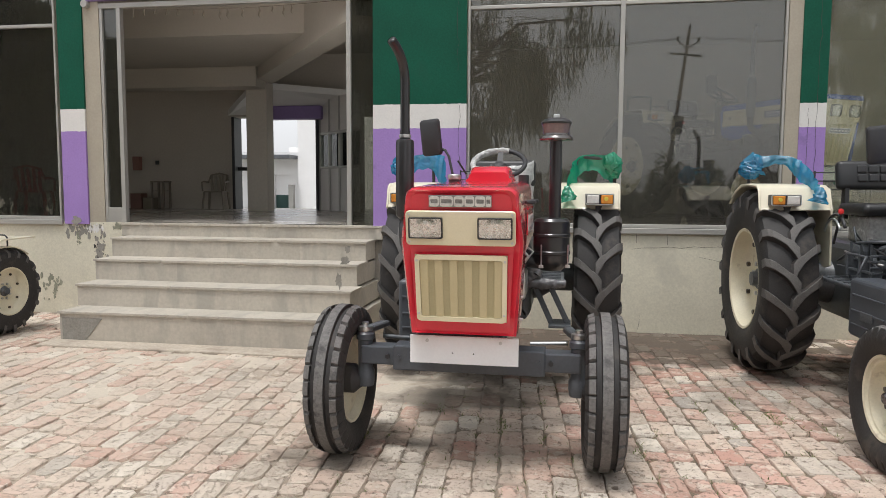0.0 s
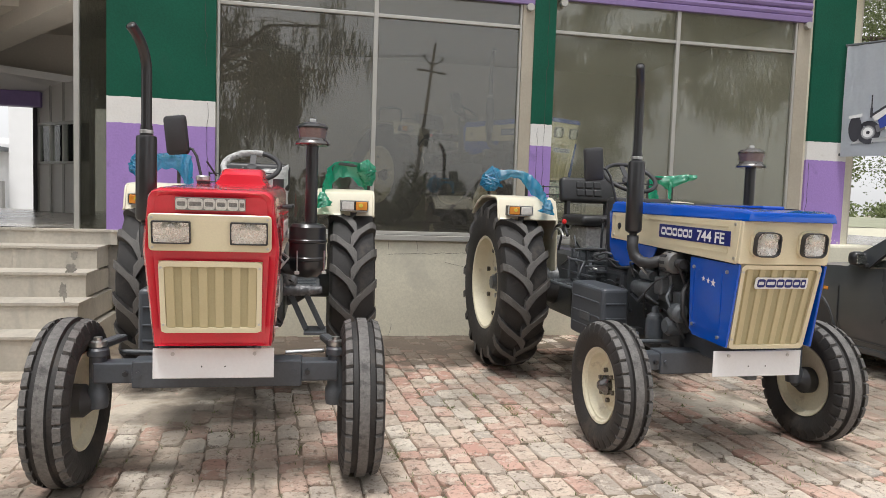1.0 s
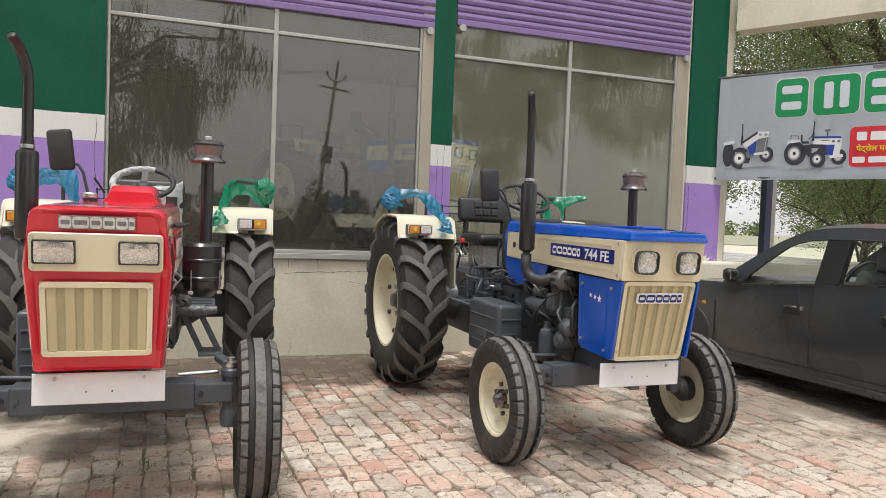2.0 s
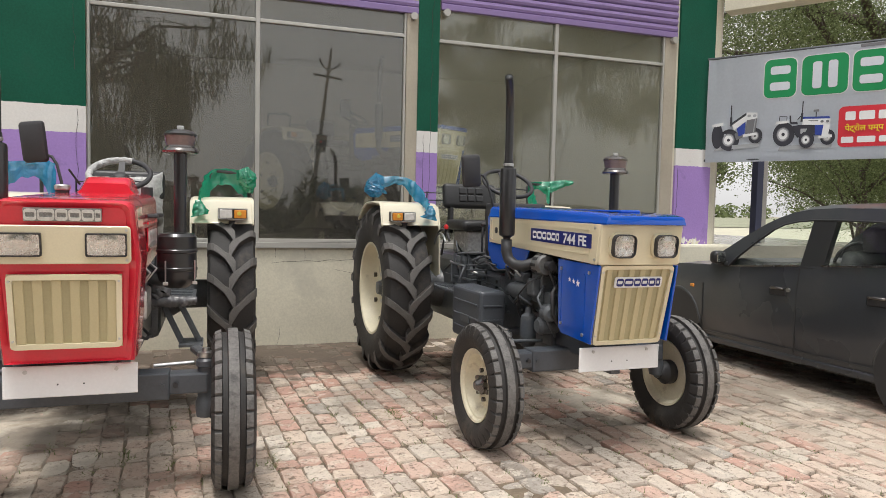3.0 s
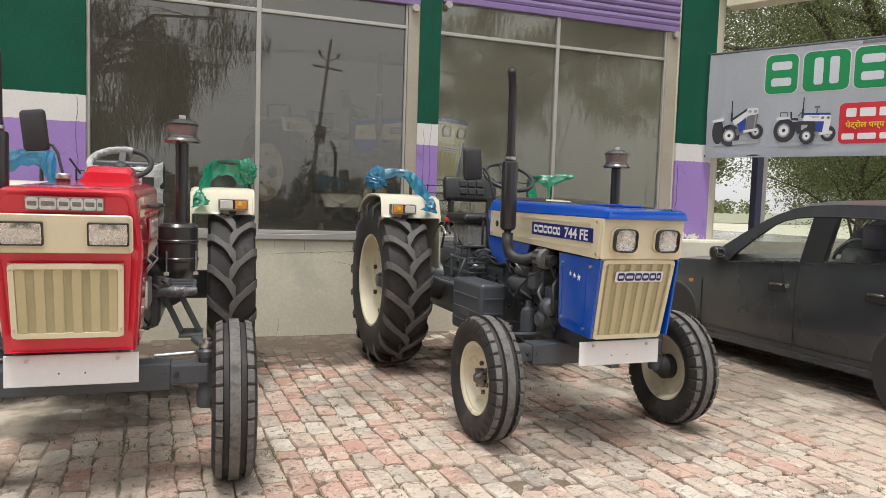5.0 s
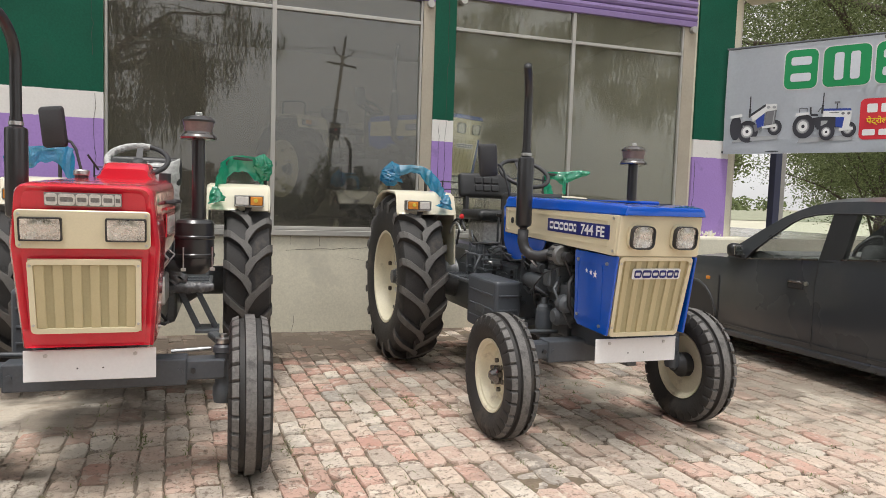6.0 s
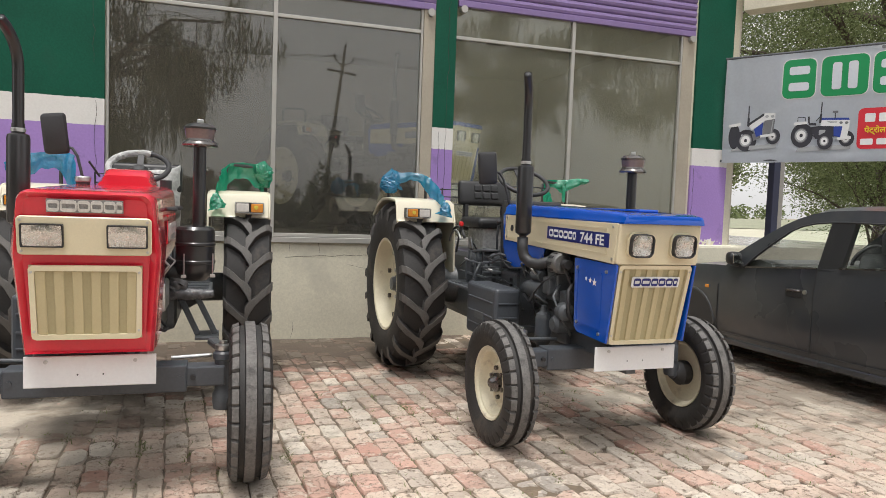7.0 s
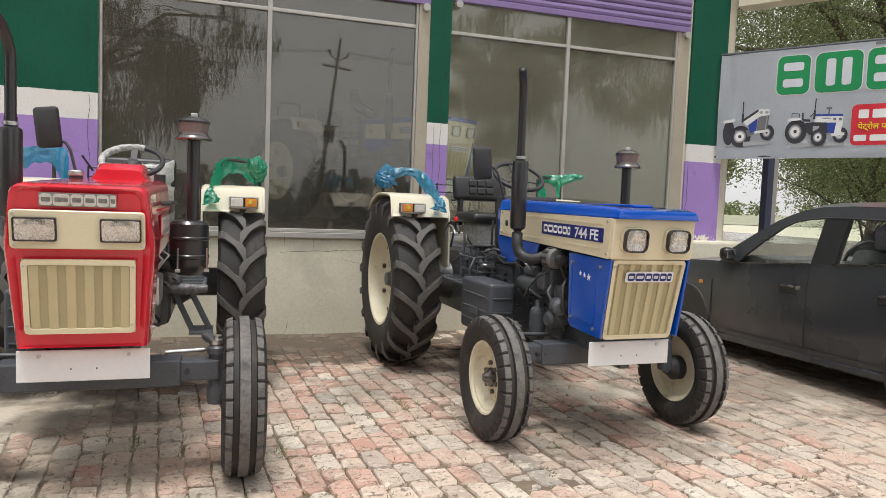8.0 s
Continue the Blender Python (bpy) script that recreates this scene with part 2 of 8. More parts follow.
GREEN = mat("green_wall_paint", (0.005, 0.078, 0.046), 0.6, vary=0.2, scale=3, bump=0.12, fine=60, dirt=(0.012, 0.072, 0.046), dirt_at=0.6, dirt_scale=1.5)
WHITE = mat("white_wall_paint", (0.68, 0.665, 0.64), 0.6, vary=0.06, scale=4, bump=0.15, fine=60, dirt=(0.5, 0.47, 0.42), dirt_at=0.66, dirt_scale=5)
PURPLE = mat("lilac_wall_paint", (0.335, 0.215, 0.51), 0.55, vary=0.08, scale=3, bump=0.15, fine=60, dirt=(0.22, 0.155, 0.34), dirt_at=0.6, dirt_scale=4)
CREAM_WALL = mat("cream_plaster", (0.63, 0.595, 0.475), 0.85, vary=0.14, scale=1.6, bump=0.1, fine=60, dirt=(0.50, 0.475, 0.39), dirt_at=0.54, dirt_scale=1.3)
ROOM_WALL = mat("dull_room_plaster", (0.50, 0.455, 0.39), 0.85, vary=0.08, scale=1.5, bump=0.1, fine=30)
CEIL = mat("room_ceiling_paint", (0.48, 0.44, 0.375), 0.85, vary=0.06, scale=1.5, bump=0.05, fine=30)
FLOOR = mat("polished_stone_floor", (0.36, 0.33, 0.29), 0.22, vary=0.2, scale=2, bump=0.02, fine=25)
SHUTTER = mat("lilac_shutter_paint", (0.215, 0.15, 0.325), 0.45, metal=0.1, vary=0.1, scale=4, bump=0.05, fine=40)
ALU = mat("aluminium_frame", (0.42, 0.41, 0.38), 0.45, metal=0.4, vary=0.08, scale=5, bump=0.05, fine=80)
BEIGE_FRAME = mat("beige_frame_paint", (0.38, 0.34, 0.27), 0.6, vary=0.1, scale=4, bump=0.1, fine=60)
for m_ in (GREEN, PURPLE):
    m_.node_tree.nodes["Principled BSDF"].inputs["Specular IOR Level"].default_value = 0.2
GLASS_DARK = glass("tinted_shop_glass", (0.56, 0.55, 0.50), 0.100, dust=0.075)
GLASS_DUSTY = glass("dusty_shop_glass", (0.76, 0.77, 0.69), 0.098, dust=0.17, film=(0.36, 0.355, 0.285))
GLASS_SHADED = glass("dark_shop_glass", (0.42, 0.42, 0.38), 0.075, dust=0.04)
GLASS_CLEAR = glass("clear_glass", (0.85, 0.88, 0.86), 0.06)

# ---- the showroom building ----
GY = 6.47          # the glass line
FY = 6.42          # faces of the pillars
PLINTH = 0.94      # floor of the showroom
TOP = 5.2

setting("floor", one_box(-14.0, 9.0, 6.46, 11.6, 0.3, PLINTH), FLOOR, "polished grey stone floor of the showroom", "floor")
setting("wall_back", boxes((-14.2, -5.42, 11.3, 11.5, PLINTH, TOP), (-5.42, -2.75, 11.3, 11.5, 2.50, TOP), (-2.75, 9.2, 11.3, 11.5, PLINTH, TOP)), ROOM_WALL, "dull plastered back wall with a wide opening", "wall")
setting("wall_west", one_box(-14.2, -14.0, 6.46, 11.3, PLINTH, TOP), ROOM_WALL, "dull plastered end wall of the showroom", "wall")
setting("wall_east", one_box(5.52, 5.72, 6.50, 11.3, 0.0, TOP), ROOM_WALL, "dull plastered side wall", "wall")
setting("ceiling", one_box(-14.0, 5.5, 6.5, 11.3, 3.52, 3.72), CEIL, "plain grey ceiling slab", "ceiling")
setting("roof_slab", one_box(-14.2, 5.8, 6.3, 11.6, TOP, TOP + 0.15), CEIL, "flat concrete roof slab", "roof")
setting("ceiling_beam", bar(boxes((-14.0, -4.42, 10.0, 10.35, 2.82, 3.115)), (-4.62, 10.62, 3.23), (-1.75, 6.62, 3.23), 0.30, 0.58), CEIL, "plastered ceiling beams", "beam")
setting("low_ceiling", prism(bmesh.new(), [(-14.0, 8.0), (-2.84, 8.0), (-4.70, 10.60), (-4.62, 11.3), (-14.0, 11.3)], 0.39, Matrix.Translation((0, 0, 3.12))), CEIL, "lower grey ceiling at the back of the showroom", "ceiling")
setting("column", one_box(-4.75, -4.41, 10.36, 10.63, PLINTH, 2.94, bevel=0.01), ROOM_WALL, "square plastered column", "column")

soffit = bmesh.new()
loft(soffit, [[Vector((x, y, z + d)) for x, y, z in ((-5.50, 11.29, 2.53), (-4.76, 10.45, 2.76), (-4.42, 10.64, 2.86), (-3.10, 10.75, 2.74), (-3.05, 11.29, 2.64))] for d in (0.0, 0.10)])
bmesh.ops.triangulate(soffit, faces=soffit.faces[:])
setting("soffit", soffit, WHITE, "pale sloping soffit of a low slab over the rear opening", "ceiling")

# the plinth under the windows and the facade above
setting("plinth_wall", boxes((-14.2, -4.30, FY + 0.02, 6.75, -0.06, PLINTH), (-1.58, 5.5, FY + 0.02, 6.75, -0.06, PLINTH), (-4.30, -1.58, 6.55, 6.75, 0, PLINTH - 0.02)), CREAM_WALL, "cream plastered plinth with hairline cracks and stains", "wall")
setting("wall_front", boxes((-14.2, -4.93, FY + 0.10, 6.72, 3.62, TOP), (-4.93, -4.67, FY + 0.03, 6.72, PLINTH, TOP), (-4.67, -1.68, FY + 0.10, 6.72, 3.62, TOP), (-1.68, -0.79, FY + 0.03, 6.72, PLINTH, TOP), (-0.79, 2.09, FY + 0.10, 6.72, 3.62, TOP), (2.09, 2.30, FY + 0.03, 6.72, PLINTH, TOP), (2.30, 5.06, FY + 0.10, 6.72, 3.62, TOP), (5.06, 5.50, FY + 0.03, 6.72, PLINTH, TOP)), CREAM_WALL, "cream plastered front wall above the shop windows", "wall")


def pillar(name, x0, x1, low, high):
    """A painted pillar: lilac foot, white band, green shaft."""
    p = tagged(new(name), "pillar painted lilac, white and green", "pillar", "", "structure")
    rp = random.Random(name)
    n = max(6, int((x1 - x0) / 0.022))
    xs = [x0 + (x1 - x0) * k / n for k in range(n + 1)]

    def brushed(z):
        """The uneven edge that a brush leaves."""
        return [(x, z + rp.gauss(0, 0.0016)) for x in xs]
    edges = [[(x, PLINTH - 0.02) for x in xs], brushed(low), brushed(high), [(x, TOP) for x in xs]]
    face = Matrix(((1, 0, 0, 0), (0, 0, -1, FY + 0.03), (0, 1, 0, 0), (0, 0, 0, 1)))
    for nm, under, over, paint in zip(("lilac_band", "white_band", "green_band"), edges, edges[1:], (PURPLE, WHITE, GREEN)):
        part(nm, prism(bmesh.new(), under + over[::-1], 0.03, face), paint, p)
    return p


for i, row in enumerate(((-4.935, -4.665, 1.856, 2.077), (-1.68, -0.795, 1.856, 2.077), (2.083, 2.296, 1.836, 2.042), (5.088, 5.560, 1.832, 2.024))):
    pillar("pillar_%d" % (i + 1), *row)
setting("pillar_return", boxes((5.50, 5.66, FY + 0.03, 6.75, 0.0, TOP)), CREAM_WALL, "cream plaster side of the corner pillar", "wall")
setting("pillar_foot", one_box(5.02, 5.9, 6.30, 6.60, -0.06, PLINTH + 0.02, bevel=0.03), CREAM_WALL, "rough plastered foot of the corner pillar", "wall")


def shop_window(name, x0, x1, mull, film, z0=PLINTH + 0.02, trans=2.93, top=3.62):
    """A shop window: outer frame, mullion, transom, sill and four panes."""
    w = tagged(new(name), "large tinted shop window in an aluminium frame", "window", "", "structure")
    fw = 0.022
    part("window_sill", one_box(x0 - 0.02, x1 + 0.02, FY - 0.01, GY + 0.03, z0 - 0.05, z0, bevel=0.004), ALU, w)
    for a, b in ((x0, x0 + fw), (x1 - fw, x1), (mull - 0.020, mull + 0.020)):
        part("window_frame", one_box(a, b, GY - 0.03, GY + 0.03, z0, top, bevel=0.004), ALU, w)
    for a, b in ((x0 + fw, mull - 0.020), (mull + 0.020, x1 - fw)):
        for c in (trans - 0.03, z0 + 0.003):
            part("window_frame", one_box(a, b, GY - 0.028, GY + 0.028, c, c + 0.032, bevel=0.004), ALU, w)
        for c, d in ((z0 + 0.035, trans - 0.03), (trans + 0.002, top)):
            p = part("pane", one_box(a, b, GY - 0.004, GY + 0.004, c, d), film, w)
            p.visible_shadow = False
    return w


shop_window("window_1", -9.4, -4.98, -7.2, GLASS_SHADED)
shop_window("window_2", -0.788, 1.968, 0.590, GLASS_DARK, PLINTH + 0.01, 2.955)
shop_window("window_3", 2.262, 4.908, 3.58, GLASS_DUSTY, PLINTH + 0.01, 2.94)
setting("jamb", boxes((1.970, 2.086, FY + 0.01, GY + 0.06, PLINTH, 3.62), (4.910, 5.058, FY + 0.02, GY + 0.06, PLINTH, 3.62), (-4.663, -4.49, FY + 0.02, GY + 0.06, PLINTH, 3.62)), BEIGE_FRAME, "beige painted door and window jambs", "jamb")


def shutter(name, x0, x1, z):
    """A rolling shutter let part of the way down, slat by slat."""
    s = tagged(new(name), "half-raised lilac rolling shutter of ribbed steel", "shutter", "", "structure")
    y = FY + 0.015
    part("bottom_rail", one_box(x0, x1, y - 0.02, y + 0.02, z, z + 0.06, bevel=0.006), SHUTTER, s)
    h = 0.075
    k = z + 0.06
    while k < 3.9:
        bm = bmesh.new()
        prof = [(0.0, 0.0), (-0.012, 0.012), (-0.018, 0.035), (-0.012, 0.06), (0.0, h - 0.004), (0.006, h - 0.004), (0.006, 0.0)]
        loft(bm, [[Vector((x, y + u, k + v)) for u, v in prof] for x in (x0, x1)])
        part("slat", bm, SHUTTER, s)
        k += h
    for x in (x0 + 0.05, x1 - 0.05):
        bm = rod(bmesh.new(), (x, y - 0.05, z - 0.03), (x, y + 0.01, z - 0.03), 0.035)
        part("lock", bm, ALU, s, "steel shutter lock")
    return s


shutter("shutter_1", -0.78, 2.08, 3.15)
shutter("shutter_2", 2.31, 5.05, 3.22)
shutter("shutter_3", -4.66, -1.69, 3.13)

# the glazed door screen
screen = tagged(new("door_screen"), "aluminium door screen with an open entrance", "door frame", "", "structure")
for a in (-4.302, -1.945):
    part("window_frame", one_box(a, a + 0.044, GY - 0.03, GY + 0.03, PLINTH, 3.06, bevel=0.004), ALU, screen)
part("window_frame", one_box(-4.49, -1.68, GY - 0.03, GY + 0.03, 3.06, 3.11, bevel=0.004), ALU, screen)
part("window_frame", one_box(-4.485, -4.455, GY - 0.028, GY + 0.028, PLINTH, 3.06, bevel=0.004), ALU, screen)
part("window_frame", one_box(-4.455, -4.302, GY - 0.026, GY + 0.026, PLINTH, PLINTH + 0.15, bevel=0.004), ALU, screen)
for a, b in ((-4.455, -4.302), (-1.90, -1.68)):
    part("pane", one_box(a, b, GY - 0.004, GY + 0.004, PLINTH, 3.06), GLASS_SHADED, screen).visible_shadow = False

# the steps, clad in marble slabs
def marble(name, color, vein):
    """Worn grey marble: soft clouds and slanting veins, each slab of its own tint."""
    m = mat(name, color, 0.7, vary=0.14, scale=2.2, bump=0.04, fine=40, dirt=(0.37, 0.33, 0.27), dirt_at=0.60, dirt_scale=2.4, random_piece=0.07)
    nt, ln = m.node_tree.nodes, m.node_tree.links
    b = nt["Principled BSDF"]
    at, mp, wave, r, mx = nt.new("ShaderNodeTexCoord"), nt.new("ShaderNodeMapping"), nt.new("ShaderNodeTexNoise"), nt.new("ShaderNodeMapRange"), nt.new("ShaderNodeMix")
    info, shift = nt.new("ShaderNodeObjectInfo"), nt.new("ShaderNodeVectorMath")
    shift.operation = "MULTIPLY_ADD"
    shift.inputs[1].default_value = (9.0, 5.0, 7.0)
    ln.new(info.outputs["Random"], shift.inputs[0])
    ln.new(at.outputs["Object"], shift.inputs[2])
    mp.inputs["Rotation"].default_value, mp.inputs["Scale"].default_value = (0, radians(35), 0), (4.5, 2.0, 1.1)
    ln.new(shift.outputs[0], mp.inputs["Vector"])
    wave.inputs["Scale"].default_value, wave.inputs["Detail"].default_value, wave.inputs["Distortion"].default_value = 1.6, 7.0, 0.6
    ln.new(mp.outputs[0], wave.inputs["Vector"])
    r.inputs["From Min"].default_value, r.inputs["From Max"].default_value, r.inputs["To Max"].default_value = 0.48, 0.66, 0.55
    ln.new(wave.outputs[0], r.inputs["Value"])
    mx.data_type = "RGBA"
    mx.inputs["B"].default_value = (*vein, 1)
    ln.new(b.inputs["Base Color"].links[0].from_socket, mx.inputs["A"])
    ln.new(r.outputs[0], mx.inputs["Factor"])
    ln.new(mx.outputs["Result"], b.inputs["Base Color"])
    return m


APRON = mat("dusty_cement_apron", (0.42, 0.365, 0.295), 0.9, vary=0.25, scale=3, bump=0.3, fine=40, dirt=(0.30, 0.25, 0.20), dirt_at=0.52, dirt_scale=4)
MARBLE = marble("worn_marble", (0.465, 0.425, 0.36), (0.31, 0.292, 0.255))
stairs = tagged(new("steps"), "four worn marble-clad steps up to the entrance", "steps", "", "structure")
ZS = (0.0, 0.248, 0.440, 0.631, 0.811)
rs = random.Random(63)


def chipped_tread(x0, x1, y0, y1, z0, z1):
    """A tread slab whose nosing is chipped here and there."""
    n = int((x1 - x0) / 0.03)
    front = []
    for k in range(n + 1):
        d = abs(rs.gauss(0, 0.0018)) + (rs.uniform(0.006, 0.016) if rs.random() < 0.06 else 0.0)
        front.append((x0 + (x1 - x0) * k / n, y0 + d))
    bm = bmesh.new()
    return prism(bm, front + [(x1, y1), (x0, y1)], z1 - z0, Matrix.Translation((0, 0, z0)))


for i, (xl, xr, y, joints) in enumerate(((-4.105, -1.58, 5.20, (-2.55,)), (-4.155, -1.63, 5.50, (-2.62,)), (-4.185, -1.66, 5.80, (-3.36, -1.95)), (-4.215, -1.66, 6.10, (-2.3,)))):
    ends = [xl + 0.012, *joints, xr - 0.012]
    for a, b in zip(ends, ends[1:]):
        part("riser", one_box(a + 0.0003, b - 0.0003, y + 0.015, 6.55, ZS[i], ZS[i + 1] - 0.021), MARBLE, stairs)
    part("tread", chipped_tread(xl, xr, y, 6.55 if i == 3 else y + 0.34, ZS[i + 1] - 0.019, ZS[i + 1]), MARBLE, stairs)
part("tread", chipped_tread(-4.29, -1.58, 6.38, 6.56, PLINTH - 0.02, PLINTH), MARBLE, stairs)
for a, b in ((-4.28, -3.55), (-3.55, -2.75), (-2.75, -1.59)):
    part("riser", one_box(a + 0.0003, b - 0.0003, 6.395, 6.55, ZS[4], PLINTH - 0.021), MARBLE, stairs)
setting("apron", one_box(-4.15, -1.3, 4.99, 5.214, -0.05, 0.010, bevel=0.008), APRON, "thin cement apron before the steps", "apron")

GROUND = mat("dusty_ground", (0.33, 0.28, 0.22), 0.95, vary=0.25, scale=0.6, bump=0.3, fine=8, dirt=(0.16, 0.19, 0.08), dirt_at=0.5, dirt_scale=0.08)
setting("ground", quad_sheet(bmesh.new(), lambda u, v: (-1500 + 3000 * u, -1500 + 3000 * v, -0.035), 4, 4), GROUND, "dusty earth and fields to the horizon", "ground")


# bare cement patches and cracks on the plinth
CEMENT = mat("bare_cement", (0.27, 0.255, 0.225), 0.95, vary=0.25, scale=7, bump=0.5, fine=60)
CRACK = mat("crack_shadow", (0.06, 0.055, 0.05), 0.95, vary=0.2)
plinth = bpy.data.objects["plinth_wall"]
rng = random.Random(41)


def patch(x, z, w, h, y):
    """A scabbed-off piece of plaster."""
    pts = []
    for k in range(36):
        a = 2 * math.pi * k / 36
        q = 0.78 + 0.55 * noise.noise(Vector((math.cos(a) * 1.6 + 5 * x, math.sin(a) * 1.6, z * 6))) + rng.uniform(-0.10, 0.10)
        pts.append((x + w / 2 * q * math.cos(a), z + h / 2 * q * math.sin(a)))
    part("cement_patch", prism(bmesh.new(), pts, 0.004, Matrix(((1, 0, 0, 0), (0, 0, -1, y), (0, 1, 0, 0), (0, 0, 0, 1)))), CEMENT, plinth)


MOSS = mat("grey_green_stain", (0.25, 0.25, 0.19), 0.95, vary=0.3, scale=9, bump=0.3, fine=60)


def flecks(x, z, w, h, n, size, material, y):
    """A ragged cluster of small scabs and runs, denser towards its middle."""
    bm = bmesh.new()
    for k in range(n):
        cx, cz, r = x + rng.gauss(0, w / 4), z + rng.gauss(0, h / 4), size * rng.uniform(0.3, 1.2)
        tall = rng.uniform(0.8, 2.2)
        pts = []
        for q in range(11):
            a = 2 * math.pi * q / 11
            d = r * rng.uniform(0.55, 1.15)
            pts.append((cx + d * math.cos(a), cz + d * tall * math.sin(a)))
        prism(bm, pts, 0.0015 + 0.00005 * k, Matrix(((1, 0, 0, 0), (0, 0, -1, y), (0, 1, 0, 0), (0, 0, 0, 1))))
    part("plaster_stain", bm, material, plinth)


for row in ((-4.78, 0.86, 0.26, 0.12, 26, 0.022, CEMENT), (-4.55, 0.66, 0.12, 0.42, 46, 0.020, CEMENT), (-4.57, 0.62, 0.14, 0.46, 26, 0.013, CRACK), (-4.80, 0.80, 0.06, 0.26, 22, 0.011, MOSS), (-4.62, 0.87, 0.30, 0.08, 30, 0.014, WHITE), (-5.15, 0.30, 0.34, 0.26, 30, 0.022, MOSS), (-1.45, 0.84, 0.22, 0.12, 24, 0.018, CEMENT), (-1.30, 0.60, 0.12, 0.26, 22, 0.014, MOSS), (5.2, 0.85, 0.26, 0.12, 20, 0.016, CEMENT), (-4.35, 0.90, 0.16, 0.05, 22, 0.012, MOSS)):
    flecks(*row, FY + 0.02)
for row in ((5.20, 0.99, 0.40, 0.05, 30, 0.020, WHITE), (5.36, 0.98, 0.30, 0.06, 24, 0.018, CREAM_WALL), (-1.30, 0.97, 0.60, 0.05, 22, 0.014, CEMENT)):
    flecks(*row, FY - 0.001)
patch(-4.80, 0.955, 0.12, 0.10, FY)


def crack(points, w=0.0028, y=FY + 0.02):
    bm = bmesh.new()
    for (x0, z0), (x1, z1) in zip(points, points[1:]):
        bar(bm, (x0, y, z0), (x1, y, z1), w * rng.uniform(0.5, 1.2), 0.003, 0.0, (0, 1, 0))
    part("crack", bm, CRACK, plinth)


for start, way, n in (((0.72, 0.76), (0.11, 0.004), 9), ((1.02, 0.90), (0.0, -0.05), 2), ((0.76, 0.90), (0.002, -0.05), 2), ((0.80, 0.16), (0.0, -0.05), 3), ((1.30, 0.70), (0.07, -0.012), 6), ((3.0, 0.72), (0.1, 0.01), 7), ((-0.4, 0.55), (0.08, 0.02), 5)):
    pts = [start]
    for _ in range(n):
        pts.append((pts[-1][0] + way[0] + rng.gauss(0, 0.008), pts[-1][1] + way[1] + rng.gauss(0, 0.012)))
    crack(pts)
# cracks down the painted pillars
for x, z0, z1 in ((-0.86, 2.06, 1.5), (-0.875, 3.0, 2.4), (2.15, 2.0, 1.2), (2.22, 3.4, 1.3), (5.12, 1.8, 1.0)):
    pts = [(x, z0)]
    while pts[-1][1] > z1:
        pts.append((x + rng.gauss(0, 0.006), pts[-1][1] - rng.uniform(0.05, 0.12)))
    crack(pts, 0.0026, FY - 0.001)
# the grey corner stone and stains of the steps
tri = [(-4.07, 0.005), (-3.86, 0.005), (-3.70, 0.195), (-4.07, 0.195)]
part("corner_stone", prism(bmesh.new(), tri, 0.004, Matrix(((1, 0, 0, 0), (0, 0, -1, 5.215), (0, 1, 0, 0), (0, 0, 0, 1)))), CEMENT, stairs, "dark grey corner stone")
for x, z, w, h, y in ((-1.78, 0.66, 0.10, 0.13, 5.815), (-1.84, 0.74, 0.07, 0.10, 6.115), (-1.74, 0.52, 0.08, 0.16, 5.515)):
    pts = []
    for k in range(34):
        a = 2 * math.pi * k / 34
        q = 0.72 + 0.5 * noise.noise(Vector((math.cos(a) * 1.8 + 9 * x, math.sin(a) * 1.8, z * 7))) + rng.uniform(-0.12, 0.12)
        pts.append((x + w / 2 * q * math.cos(a), z + h / 2 * q * math.sin(a)))
    part("stain", prism(bmesh.new(), pts, 0.003, Matrix(((1, 0, 0, 0), (0, 0, -1, y), (0, 1, 0, 0), (0, 0, 0, 1)))), CEMENT, stairs)

# ---- tractors ----
def lacquer(name, color):
    """Bright enamel, thinly glossy."""
    m = mat(name, color, 0.16, vary=0.06, scale=3, bump=0.008, fine=120, coat=0.85)
    m.node_tree.nodes["Principled BSDF"].inputs["Specular IOR Level"].default_value = 0.32
    return m


RED = lacquer("red_enamel", (0.70, 0.028, 0.052))
BLUE = lacquer("blue_enamel", (0.002, 0.076, 0.47))
CREAM = mat("cream_enamel", (0.70, 0.63, 0.44), 0.35, vary=0.06, scale=4, bump=0.02, fine=150, coat=0.4)
IVORY = mat("ivory_fender_enamel", (0.72, 0.67, 0.52), 0.35, vary=0.06, scale=4, bump=0.02, fine=150, coat=0.4)
TAN = mat("tan_grille_enamel", (0.50, 0.43, 0.25), 0.4, vary=0.06, scale=6, bump=0.02, fine=150, coat=0.3)
RIM = mat("rim_enamel", (0.70, 0.65, 0.49), 0.5, vary=0.1, scale=7, bump=0.04, fine=90, dirt=(0.42, 0.36, 0.26), dirt_at=0.60, dirt_scale=9)
# TAN at four fifths: shade between the ribs put into the backing's colour
TAN_SHADED = mat("shaded_grille_enamel", (0.40, 0.35, 0.20), 0.45, vary=0.08, scale=6, bump=0.02, fine=150)
RUBBER = mat("tyre_rubber", (0.028, 0.026, 0.025), 0.66, vary=0.3, scale=9, bump=0.2, fine=120, dirt=(0.07, 0.058, 0.048), dirt_at=0.55, dirt_scale=6)
RUBBER_WORN = mat("dusty_tread_rubber", (0.135, 0.129, 0.122), 0.7, vary=0.35, scale=14, bump=0.4, fine=90, dirt=(0.055, 0.052, 0.05), dirt_at=0.52, dirt_scale=22)
LUG = mat("dusty_lug_rubber", (0.105, 0.099, 0.093), 0.7, vary=0.3, scale=11, bump=0.15, fine=140, dirt=(0.11, 0.10, 0.09), dirt_at=0.56, dirt_scale=9)
